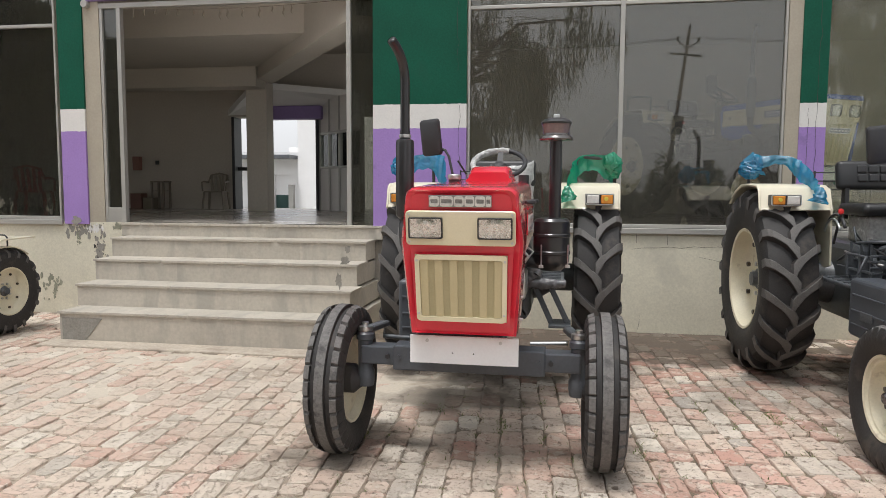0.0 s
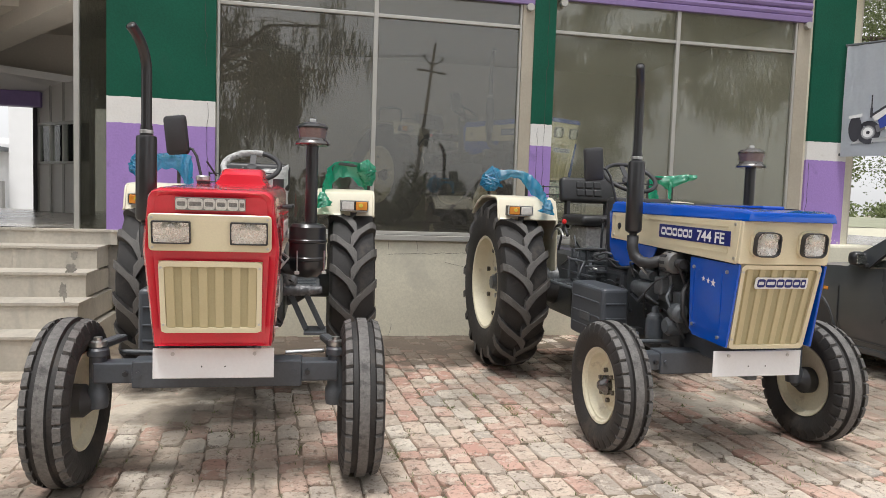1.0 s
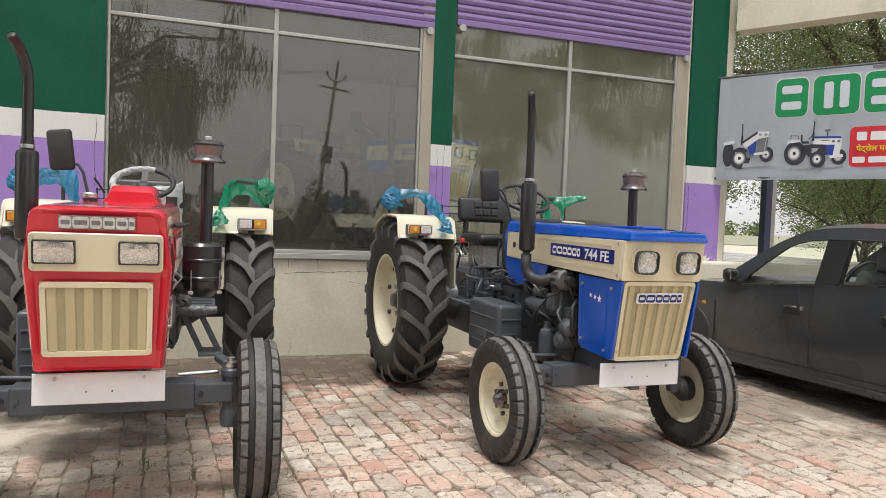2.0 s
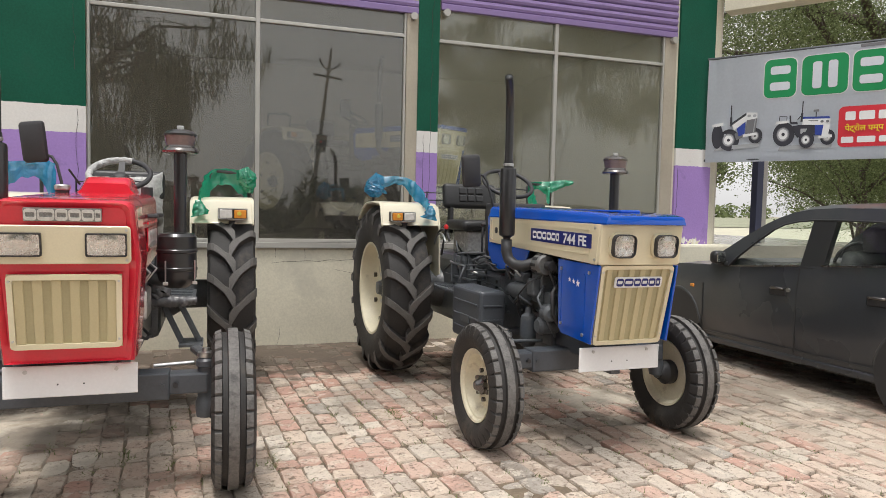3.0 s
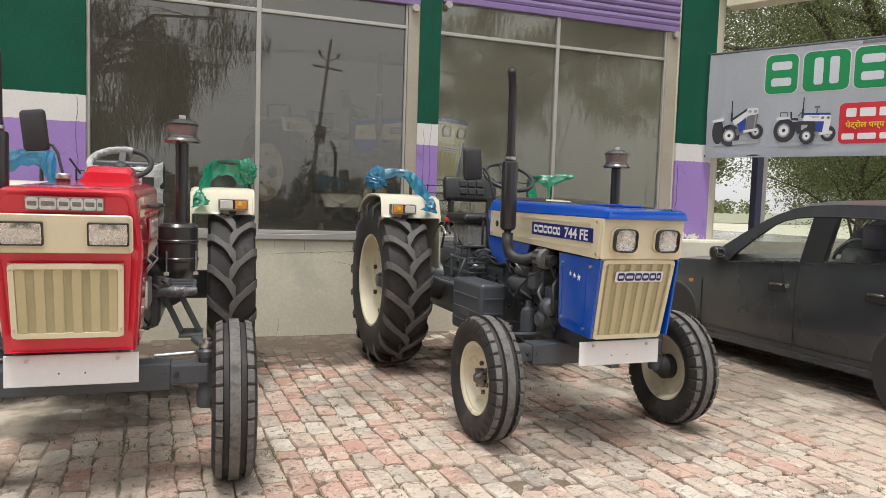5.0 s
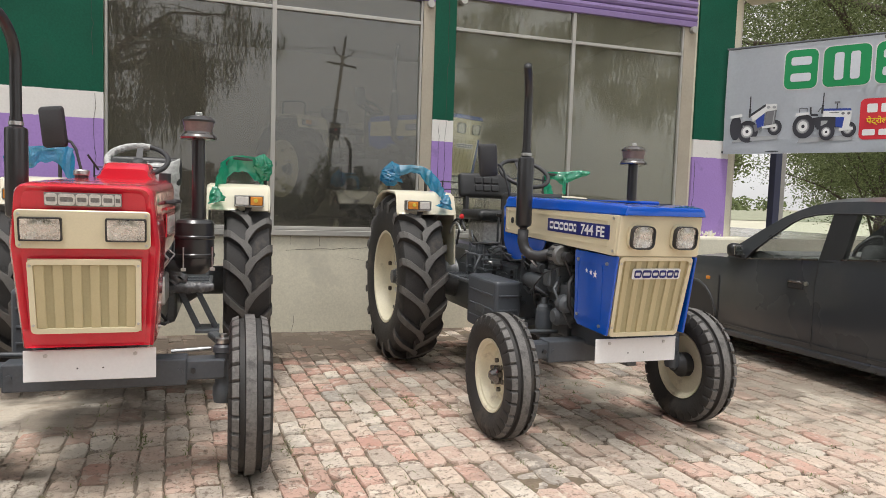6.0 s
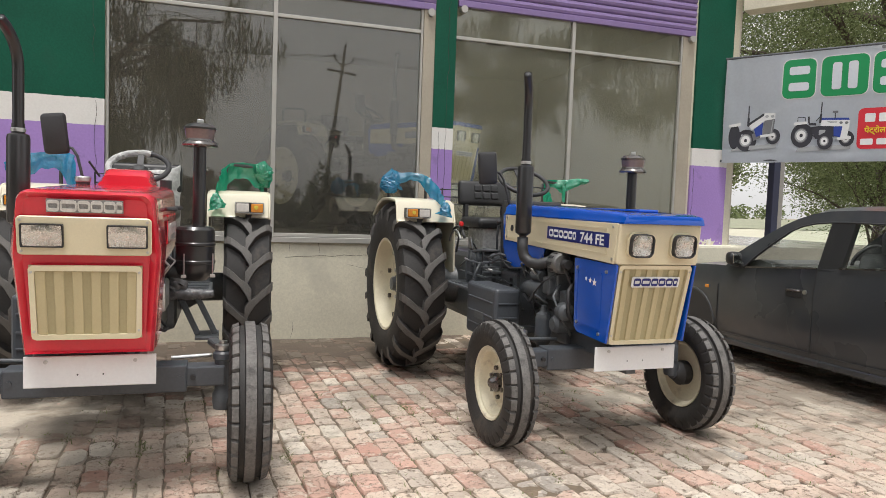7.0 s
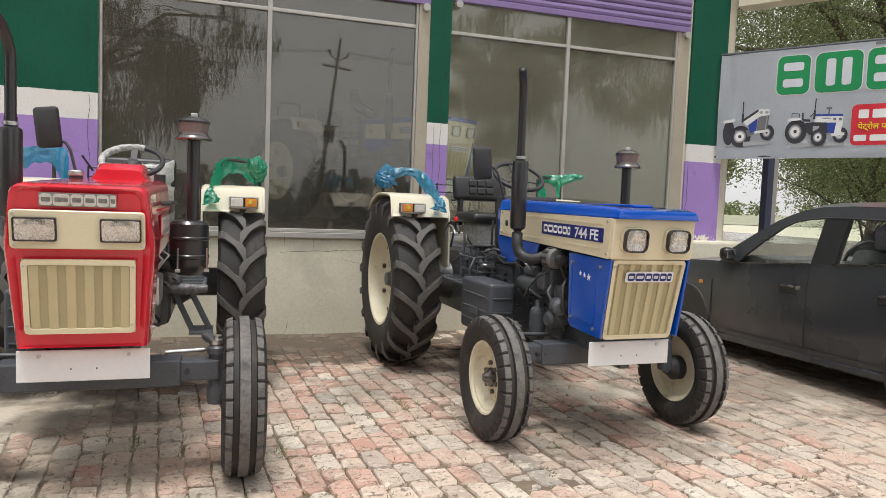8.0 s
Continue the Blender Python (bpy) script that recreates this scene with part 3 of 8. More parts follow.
BLACK = mat("black_gloss_paint", (0.018, 0.018, 0.019), 0.30, vary=0.15, scale=6, bump=0.03, fine=120, coat=0.3)
SATIN = mat("black_satin_plastic", (0.03, 0.03, 0.032), 0.5, vary=0.15, scale=8, bump=0.05, fine=150)
CHAR = mat("charcoal_engine_paint", (0.088, 0.096, 0.104), 0.36, vary=0.3, scale=10, bump=0.1, fine=90, dirt=(0.075, 0.068, 0.058), dirt_at=0.6, dirt_scale=9)
SLATE = mat("slate_axle_paint", (0.070, 0.078, 0.090), 0.4, vary=0.15, scale=7, bump=0.05, fine=90)
STEEL = mat("bright_steel", (0.55, 0.55, 0.54), 0.3, metal=0.9, vary=0.15, scale=12, bump=0.05, fine=120)
STEELGREY = mat("cast_alternator_metal", (0.24, 0.24, 0.235), 0.4, metal=0.6, vary=0.2, scale=20, bump=0.05)
CHROME = mat("chrome", (0.75, 0.75, 0.75), 0.12, metal=1.0, vary=0.05, bump=0.0)
GREASE = mat("greasy_brown_steel", (0.075, 0.060, 0.048), 0.45, metal=0.3, vary=0.3, scale=20, bump=0.1)
GUN = mat("dark_bright_metal", (0.16, 0.15, 0.145), 0.25, metal=0.85, vary=0.2, scale=18, bump=0.03)
PLATE = mat("white_plate_paint", (0.78, 0.78, 0.78), 0.45, vary=0.04, scale=6, bump=0.03, fine=90)
NAVY = mat("navy_decal", (0.012, 0.02, 0.16), 0.35, vary=0.05)
SILVER = mat("silver_badge", (0.66, 0.66, 0.64), 0.35, metal=0.5, vary=0.2, scale=40, bump=0.1)
FOIL = mat("crinkled_foil", (0.26, 0.26, 0.255), 0.4, metal=0.5, vary=0.4, scale=60, bump=0.5, fine=160)
AMBER = mat("amber_lens", (0.66, 0.25, 0.03), 0.15, vary=0.1, scale=60, bump=0.2, fine=300, coat=0.5)
CLEARLENS = mat("clear_lens", (0.62, 0.60, 0.56), 0.12, vary=0.2, scale=60, bump=0.25, fine=260, coat=0.5)
VINYL = mat("black_seat_vinyl", (0.022, 0.022, 0.023), 0.38, vary=0.2, scale=10, bump=0.12, fine=160)
DARKFILM = mat("dark_plastic_film", (0.13, 0.13, 0.135), 0.25, vary=0.3, scale=18, bump=0.3, fine=50)
BAG = mat("grey_plastic_film", (0.42, 0.42, 0.41), 0.25, vary=0.35, scale=20, bump=0.4, fine=50)
WRAP_BLUE = film_mat("blue_plastic_film", (0.03, 0.29, 0.48))
WRAP_GREEN = film_mat("green_plastic_film", (0.02, 0.38, 0.22))
BOWL = mat("smoked_bowl", (0.16, 0.115, 0.11), 0.2, vary=0.15, scale=20, bump=0.03, coat=0.5)
BULB = mat("yellow_bulb_cap", (0.62, 0.50, 0.06), 0.3, vary=0.1)
KNOB = mat("red_knob", (0.6, 0.02, 0.02), 0.3, vary=0.05)
REFLECTOR = mat("lamp_reflector", (0.78, 0.78, 0.77), 0.26, metal=1.0, vary=0.03, scale=50, bump=0.02, fine=28)
LAMPGLASS = glass("lamp_glass", (0.97, 0.98, 0.97), 0.30, 0.03, dust=0.03, film=(0.85, 0.85, 0.83))


def ridged(bm, profile, n, dip):
    """Turns a profile of (x, radius) about x; dip(k, i) lowers ring point k of profile point i."""
    rings = []
    for i, (x, r) in enumerate(profile):
        rings.append([bm.verts.new((x, (r - dip(k, i)) * math.cos(2 * math.pi * k / n), (r - dip(k, i)) * math.sin(2 * math.pi * k / n))) for k in range(n)])
    for a, b in zip(rings, rings[1:]):
        for k in range(n):
            bm.faces.new((a[k], a[(k + 1) % n], b[(k + 1) % n], b[k]))
    bmesh.ops.recalc_face_normals(bm, faces=bm.faces)
    return bm


def bolts(owner, n, radius, x, size, material, y=0.0, z=0.0, way=1):
    for k in range(n):
        a = 2 * math.pi * k / n + 0.3
        c = Vector((x, y + radius * math.cos(a), z + radius * math.sin(a)))
        part("bolt", rod(bmesh.new(), c, c + Vector((way * size * 1.3, 0, 0)), size, n=6), material, owner)


def front_wheel(owner, x, z, r, side):
    """A three-ribbed steering tyre on a dished cream rim; side is +1 or -1, pointing outwards."""
    w = new("front_wheel")
    w.parent, w.matrix_basis = owner, pose(x, 0, z)
    s = r / 0.36
    prof = [(-0.055, 0.208), (-0.068, 0.222), (-0.088, 0.262), (-0.092, 0.295), (-0.084, 0.325), (-0.078, 0.340), (-0.050, 0.351), (-0.046, 0.339), (-0.026, 0.342), (-0.022, 0.357),
            (0.022, 0.357), (0.026, 0.342), (0.046, 0.339), (0.050, 0.351), (0.078, 0.340), (0.084, 0.325), (0.092, 0.295), (0.088, 0.262), (0.068, 0.222), (0.055, 0.208)]
    prof = [(a, b * s + 0.003) for a, b in prof]
    part("tyre", ridged(bmesh.new(), prof, 240, lambda k, i: 0.020 if k % 8 == 0 and i in (4, 5, 6, 13, 14, 15) else 0.0), RUBBER, w, "black ribbed rubber tyre", True)
    bm = bmesh.new()
    ridged(bm, [(a, b) for a, b in ((-0.0495, 0.3545 * s + 0.003), (-0.077, 0.3435 * s + 0.003))], 240, lambda k, i: 0.019 if k % 8 == 0 else 0.0)
    ridged(bm, [(a, b) for a, b in ((-0.0215, 0.3585 * s + 0.004), (0.0215, 0.3585 * s + 0.004))], 60, lambda k, i: 0.0)
    ridged(bm, [(a, b) for a, b in ((0.077, 0.3435 * s + 0.003), (0.0495, 0.3545 * s + 0.003))], 240, lambda k, i: 0.019 if k % 8 == 0 else 0.0)
    part("tread", bm, RUBBER_WORN, w, "dusty grey tread ribs", True)
    rim = [(0.060, 0.214), (0.066, 0.212), (0.062, 0.200), (0.050, 0.192), (0.046, 0.182), (0.018, 0.176), (0.010, 0.168), (-0.012, 0.150), (-0.016, 0.128), (-0.004, 0.110), (0.006, 0.098), (0.006, 0.0)]
    back = [(-0.060, 0.214), (-0.066, 0.212), (-0.062, 0.200), (-0.045, 0.188), (-0.030, 0.180), (-0.022, 0.150), (-0.026, 0.128), (-0.010, 0.085), (-0.010, 0.0)]
    bm = ridged(bmesh.new(), [(side * a, b * s) for a, b in rim], 48, lambda k, i: 0.0)
    ridged(bm, [(side * a, b * s) for a, b in back], 48, lambda k, i: 0.0)
    rm = part("rim", bm, RIM, w, "cream pressed steel rim", True)
    bolts(rm, 6, 0.078, side * 0.006, 0.013, GUN, way=side)
    hub = lathe(bmesh.new(), [(0.052, side * 0.006), (0.052, side * 0.028), (0.034, side * 0.040), (0.026, side * 0.056), (0.020, side * 0.062), (0.0, side * 0.063)], 20, axis="x")
    part("hub_cap", hub, GUN, w, "dull steel hub cap with grease", True)
    hub = lathe(bmesh.new(), [(0.0, -side * 0.10), (0.04, -side * 0.10), (0.05, -side * 0.085), (0.072, -side * 0.06), (0.072, -side * 0.01), (0.0, -side * 0.008)], 24, axis="x")
    part("hub", hub, SATIN, w, "", True)
    return w


def rear_wheel(owner, x, y, r, side, wide=1.0):
    """A tall drive tyre with chevron lugs on a dished rim."""
    w = new("rear_wheel")
    w.parent, w.matrix_basis = owner, pose(x, y, r) @ Matrix.Diagonal((wide, 1, 1, 1))
    c = r - 0.045
    prof = [(-0.14, 0.355), (-0.155, 0.375), (-0.168, 0.43), (-0.172, 0.49), (-0.165, c - 0.055), (-0.15, c - 0.025), (-0.09, c - 0.006), (0, c), (0.09, c - 0.006), (0.15, c - 0.025), (0.165, c - 0.055), (0.172, 0.49), (0.168, 0.43), (0.155, 0.375), (0.14, 0.355)]
    part("tyre", ridged(bmesh.new(), prof, 72, lambda k, i: 0.0), RUBBER, w, "tall black drive tyre", True)
    lug = {}
    for s in (-1, 1):
        bm = bmesh.new()
        rows = []
        for i in range(9):
            u = i / 8
            xx = s * (-0.022 + 0.196 * u)
            th = 0.30 * u ** 0.7
            drop = 0.006 * (abs(xx) / 0.09) ** 2 + (0.030 if u > 0.95 else 0.0)
            base, high = c - drop - 0.012 - (0.03 if u > 0.95 else 0.0), c - drop + 0.045 - (0.012 if u > 0.85 else 0)
            wd = 0.021 + 0.034 * max(0.0, 1 - 2.6 * u) + 0.007 * u
            ring = []
            for rr, half in ((base, wd * 1.2), (high - 0.003, wd), (high, wd * 0.85), (high, -wd * 0.85), (high - 0.003, -wd), (base, -wd * 1.2)):
                a = th + half / c
                ring.append(Vector((xx, -rr * math.cos(a), rr * math.sin(a))))
            rows.append(ring)
        loft(bm, rows)
        lug[s] = bm
    n = 18
    for s in (-1, 1):
        first = part("lug", lug[s], LUG, w)
        first.data.materials.append(RUBBER)
        for f in first.data.polygons:
            f.material_index = 1 if f.index < 48 and f.index % 6 in (0, 4, 5) else 0
        for k in range(n):
            a = 360.0 * (k + (0.5 if s > 0 else 0.0)) / n
            ob = first if k == 0 else new("lug", first.data)
            ob.parent, ob.matrix_basis = w, pose(0, 0, 0, -a, 0, 0)
    rim = [(0.140, 0.352), (0.150, 0.365), (0.153, 0.362), (0.148, 0.345), (0.10, 0.335), (0.07, 0.326), (0.05, 0.315), (0.034, 0.29), (0.028, 0.20), (0.034, 0.13), (0.034, 0.0)]
    bm = ridged(bmesh.new(), [(side * a, b) for a, b in rim], 56, lambda k, i: 0.0)
    ridged(bm, [(-side * 0.140, 0.352), (-side * 0.152, 0.362), (-side * 0.145, 0.340), (-side * 0.07, 0.325), (-side * 0.05, 0.30), (-side * 0.055, 0.15), (-side * 0.055, 0.0)], 40, lambda k, i: 0.0)
    rm = part("rim", bm, RIM, w, "cream dished steel rim", True)
    bolts(rm, 8, 0.115, side * 0.032, 0.017, STEEL, way=side)
    bolts(rm, 8, 0.270, side * 0.031, 0.018, GREASE, way=side)
    hub = lathe(bmesh.new(), [(0.080, side * 0.03), (0.075, side * 0.05), (0.055, side * 0.065), (0.05, side * 0.095), (0.0, side * 0.10)], 20, axis="x")
    part("hub", hub, CHAR, w, "", True)
    return w


def section(y, zb, zt, wb, wm, zm, wt, r, lean=0.0, n=5):
    """One ring of a bonnet: narrow foot, wide middle, round shoulders; the ring leans back towards its foot."""
    pts = [(-wb, zb), (-wm, zm)]
    for i in range(n + 1):
        a = radians(180 - 90 * i / n)
        pts.append((-wt + r + r * math.cos(a), zt - r + r * math.sin(a)))
    for i in range(n + 1):
        a = radians(90 - 90 * i / n)
        pts.append((wt - r + r * math.cos(a), zt - r + r * math.sin(a)))
    pts += [(wm, zm), (wb, zb)]
    return [Vector((px_, y + lean * (zt - z), z)) for px_, z in pts]


def face_frame(y0, z0, y1, z1):
    """A frame on a leaning front face: u to the right, v up along the face, w out towards the front; its origin halfway."""
    v = Vector((0, y1 - y0, z1 - z0)).normalized()
    u = Vector((1, 0, 0))
    w = u.cross(v)
    c = Vector((0, (y0 + y1) / 2, (z0 + z1) / 2))
    return Matrix(((u.x, v.x, w.x, c.x), (u.y, v.y, w.y, c.y), (u.z, v.z, w.z, c.z), (0, 0, 0, 1)))


def ring_plate(bm, outer, inner, depth, m):
    """A flat frame between two outlines of equal length."""
    n = len(outer)
    vs = [[bm.verts.new(m @ Vector((a, b, h))) for a, b in o] for o, h in ((outer, 0), (outer, depth), (inner, depth), (inner, 0))]
    for p, q in ((0, 1), (1, 2), (2, 3), (3, 0)):
        for k in range(n):
            bm.faces.new((vs[p][k], vs[p][(k + 1) % n], vs[q][(k + 1) % n], vs[q][k]))
    bmesh.ops.recalc_face_normals(bm, faces=bm.faces)
    return bm


def grille(owner, m, w0, w1, h, strips, light=0.62, flush=False):
    """A ribbed radiator grille on a leaning face: frame, backing coloured as if shaded, and raised strips."""
    g = part("grille", prism(bmesh.new(), [(-w0 / 2, h / 2), (-w1 / 2, -h / 2), (w1 / 2, -h / 2), (w0 / 2, h / 2)], 0.006, m), TAN_SHADED, owner, "ribbed cream radiator grille")
    e = 0.020

    def shape(k):
        pts = round_rect(1.0, 1.0, 0.05 if k == 0 else 0.03, 3)
        out = []
        for a, b in pts:
            w = w1 + (w0 - w1) * (b + 0.5)
            out.append((a * (w - 2 * k), b * (h - 2 * k)))
        return out
    part("frame", ring_plate(bmesh.new(), shape(0), shape(e), 0.018, m), CREAM, g)
    for i in range(strips):
        pitch_ = 1 / (strips * light + (strips - 1) * (1 - light))
        a = -0.5 + (i + light / 2) * pitch_ if flush else -0.5 + (i + 0.5) / strips
        pts = []
        half = light * pitch_ / 2 if flush else light / strips / 2
        for s, b in ((-1, 0.5), (-1, -0.5), (1, -0.5), (1, 0.5)):
            w = w1 + (w0 - w1) * (b + 0.5) - 2 * e
            pts.append(((a + s * half) * w, b * (h - 2 * e)))
        part("rib", prism(bmesh.new(), pts, 0.013, m, 0.003, 1), TAN, g)
    for a, b in ((-0.5, 0.42), (0.5, 0.42), (-0.5, -0.38), (0.5, -0.38)):
        w = w1 + (w0 - w1) * (b + 0.5) - e
        p = m @ Vector((a * w, b * h, 0.018))
        q = m @ Vector((a * w, b * h, 0.023))
        part("screw", rod(bmesh.new(), p, q, 0.005, n=8), STEEL, g)
    return g


def headlight(owner, m, cx, cy, w, h, depth, r, rim, deep, fine):
    """A headlamp: bezel, bright dish, bulb and a fluted glass."""
    inner = round_rect(w - 0.008, h - 0.008, r * 0.9, 4, cx, cy)
    lamp = part("headlight", ring_plate(bmesh.new(), round_rect(w, h, r, 4, cx, cy), inner, depth, m), rim, owner, "rectangular headlamp with a fluted glass")

    def within(a, b):
        """A point of the unit square drawn into the rounded outline."""
        q = min(1.0, r / min(w, h)) * 0.55 * (abs(a) * abs(b)) ** 3
        return cx + a * (1 - q) * (w / 2 - 0.005), cy + b * (1 - q) * (h / 2 - 0.005)

    def dish(u, v):
        a, b = 2 * u - 1, 2 * v - 1
        x, y = within(a, b)
        return m @ Vector((x, y, depth * 0.55 - deep * max(0.0, 1 - 0.75 * a * a - 0.55 * b * b)))

    def fluted(u, v):
        """Upright flutes towards the sides, a plain eye in the middle."""
        a, b = 2 * u - 1, 2 * v - 1
        x, y = within(a, b)
        eye = min(1.0, max(0.0, (a * a + 1.1 * b * b - 0.10) * 5))
        flute = fine * eye * abs(math.sin(15 * math.pi * u)) + 0.0006 * math.sin(5 * b + 3 * a * a)
        return m @ Vector((x, y, depth * 0.80 + 0.004 * (1 - a * a) * (1 - b * b) + flute))
    part("reflector", quad_sheet(bmesh.new(), dish, 24, 16), REFLECTOR, lamp, "", True)
    p = m @ Vector((cx, cy, depth * 0.55 - deep))
    q = m @ Vector((cx, cy, depth * 0.55 - deep * 0.3))
    part("bulb", rod(bmesh.new(), p, q, 0.007), CHROME, lamp)
    part("lens", quad_sheet(bmesh.new(), fluted, 110, 26), LAMPGLASS, lamp, "", True).visible_shadow = False
    return lamp


def badge_bars(owner, m, widths, gap, h, material, depth, name="badge_bar", slit=True):
    """A row of plain raised bars in place of a maker's mark."""
    total = sum(widths) + gap * (len(widths) - 1)
    x = -total / 2
    for w in widths:
        r = min(w, h) * 0.25
        if slit and w > 0.4 * h:
            bm = ring_plate(bmesh.new(), round_rect(w, h, r, 3, x + w / 2, 0), round_rect(w - 0.5 * r * 2, h * 0.42, r * 0.4, 3, x + w / 2, 0), depth, m)
        else:
            bm = prism(bmesh.new(), round_rect(w, h, r, 3, x + w / 2, 0), depth, m)
        part(name, bm, material, owner)
        x += w + gap


def lettering(name, words, size, m, material, parent, stretch=1.0):
    """Flat raised writing, centred on m, each character a part."""
    cu = bpy.data.curves.new(name, "FONT")
    cu.body, cu.size, cu.align_x, cu.extrude, cu.offset = words, size, "CENTER", 0.0008, size * 0.022
    made = new(name, cu)
    whole = bpy.data.meshes.new_from_object(made.evaluated_get(bpy.context.evaluated_depsgraph_get()))
    bpy.data.objects.remove(made)
    faces = sorted((min(whole.vertices[i].co.x for i in f.vertices), max(whole.vertices[i].co.x for i in f.vertices), f.index) for f in whole.polygons)
    runs, reach = [], -9.0
    for x0, x1, i in faces:
        if x0 > reach + 1e-5:
            runs.append([])
        runs[-1].append(i)
        reach = max(reach, x1)
    m = m @ Matrix.Diagonal((stretch, 1, 1, 1))
    for run in runs:
        bm, at = bmesh.new(), {}
        for i in run:
            for k in whole.polygons[i].vertices:
                if k not in at:
                    at[k] = bm.verts.new(m @ whole.vertices[k].co)
            bm.faces.new([at[k] for k in whole.polygons[i].vertices])
        part(name, bm, material, parent)
    bpy.data.meshes.remove(whole)


def star(bm, m, c, r):
    pts = []
    for k in range(10):
        a = radians(90 + 36 * k)
        q = r if k % 2 == 0 else r * 0.4
        pts.append((c[0] + q * math.cos(a), c[1] + q * math.sin(a)))
    return prism(bm, pts, 0.0015, m)


def crumpled(path, radii, seed, n=16, steps=34, fold=0.5):
    """A plastic bag wound round a rail: a creased, uneven skin along a path."""
    pts = [Vector(p) for p in path]
    bm = bmesh.new()
    rings = []
    for i in range(steps + 1):
        u = i / steps * (len(pts) - 1)
        k = min(int(u), len(pts) - 2)
        p = pts[k].lerp(pts[k + 1], u - k)
        way = (pts[k + 1] - pts[k]).normalized()
        side = way.cross(Vector((0.3, 0.9, 0.2))).normalized()
        other = way.cross(side)
        r = radii[k] + (radii[k + 1] - radii[k]) * (u - k)
        ring = []
        for j in range(n):
            a = 2 * math.pi * j / n
            d = side * math.cos(a) + other * math.sin(a)
            crease = noise.noise(Vector((d.x * 2.2 + seed, d.y * 2.2, u * 2.3))) + 0.6 * noise.noise(Vector((d.x * 5, d.y * 5 + seed, u * 7 + d.z * 4)))
            ring.append(bm.verts.new(p + d * r * (1 + fold * crease) + Vector((0, 0, -0.3 * r * max(0, -d.z)))))
        rings.append(ring)
    for a, b in zip(rings, rings[1:]):
        for j in range(n):
            bm.faces.new((a[j], a[(j + 1) % n], b[(j + 1) % n], b[j]))
    return bm


def fender(owner, side, yr, x0, x1):
    """A mudguard: bent top sheet with a front apron, an inner skirt, an indicator."""
    prof = [(yr - 0.40, 1.165), (yr - 0.385, 1.185), (yr - 0.36, 1.285), (yr - 0.345, 1.312), (yr - 0.31, 1.328), (yr - 0.10, 1.340), (yr + 0.06, 1.335), (yr + 0.20, 1.295), (yr + 0.36, 1.20)]
    th = 0.010
    inner = []
    for i, (y, z) in enumerate(prof):
        a, b = prof[max(i - 1, 0)], prof[min(i + 1, len(prof) - 1)]
        ny, nz = (b[1] - a[1]), -(b[0] - a[0])
        ln = math.hypot(ny, nz)
        inner.append((y + th * ny / ln, z + th * nz / ln))
    bm = bmesh.new()
    rings = []
    for u in (0.0, 0.03, 0.97, 1.0):
        x = side * (x0 + (x1 - x0) * u)
        d = 0.010 if u in (0.0, 1.0) else 0.0
        rings.append([Vector((x, y, z - d)) for y, z in prof] + [Vector((x, y, z - d)) for y, z in reversed(inner)])
    loft(bm, rings)
    f = part("fender", bm, IVORY, owner, "ivory pressed steel mudguard", True)
    lip = bmesh.new()
    tube(lip, [(side * x1, y, z - 0.008) for y, z in prof], 0.008, 8)
    part("lip", lip, IVORY, f, "", True)
    bm = bmesh.new()
    outline = [(yr - 0.40, 1.17), (yr - 0.345, 1.305), (yr - 0.10, 1.33), (yr + 0.20, 1.285), (yr + 0.36, 1.19), (yr + 0.5, 0.98), (yr + 0.30, 0.80), (yr - 0.10, 0.85), (yr - 0.34, 0.78), (yr - 0.42, 0.80)]
    m = Matrix(((0, 0, 1, side * x0 - 0.006), (1, 0, 0, 0), (0, 1, 0, 0), (0, 0, 0, 1)))
    prism(bm, outline, 0.012, m)
    part("skirt", bm, IVORY, f, "dusty ivory inner skirt")
    # the lamp on the apron
    cx = side * 0.66
    body = part("indicator", one_box(cx - 0.093, cx + 0.093, yr - 0.445, yr - 0.378, 1.190, 1.263, bevel=0.006), SATIN, owner, "amber and clear indicator lamp")
    # amber towards the outer edge of the tractor
    for a, b, lens in ((0.004, 0.088, AMBER), (-0.088, 0.0, CLEARLENS)):
        p, q = sorted((cx + side * a, cx + side * b))
        part("lens", one_box(p + 0.004, q - 0.004, yr - 0.462, yr - 0.440, 1.199, 1.255, bevel=0.005), lens, body)
    o = round_rect(0.184, 0.071, 0.010, 3, cx, 1.227)
    part("lamp_rim", ring_plate(bmesh.new(), o, [(cx + (a - cx) * 0.95, 1.227 + (b - 1.227) * 0.86) for a, b in o], 0.014, Matrix(((1, 0, 0, 0), (0, 0, -1, yr - 0.444), (0, 1, 0, 0), (0, 0, 0, 1)))), STEEL, body)
    part("bulb_cap", lathe(bmesh.new(), [(0.0, 0.0), (0.012, 0.0), (0.014, 0.003), (0.014, 0.006)], 14, Matrix(((1, 0, 0, cx + side * 0.040), (0, 0, 1, yr - 0.4655), (0, -1, 0, 1.230), (0, 0, 0, 1)))), BULB, body, "yellow bulb cap")
    # handrail above
    rail = tube(bmesh.new(), [(side * 0.78, yr - 0.02, 1.33), (side * 0.78, yr - 0.02, 1.47), (side * 0.75, yr - 0.03, 1.505), (side * 0.55, yr - 0.10, 1.52), (side * 0.51, yr - 0.12, 1.49), (side * 0.51, yr - 0.12, 1.33)], 0.012, 8)
    part("grab_rail", rail, SATIN, owner, "", True)
    return f


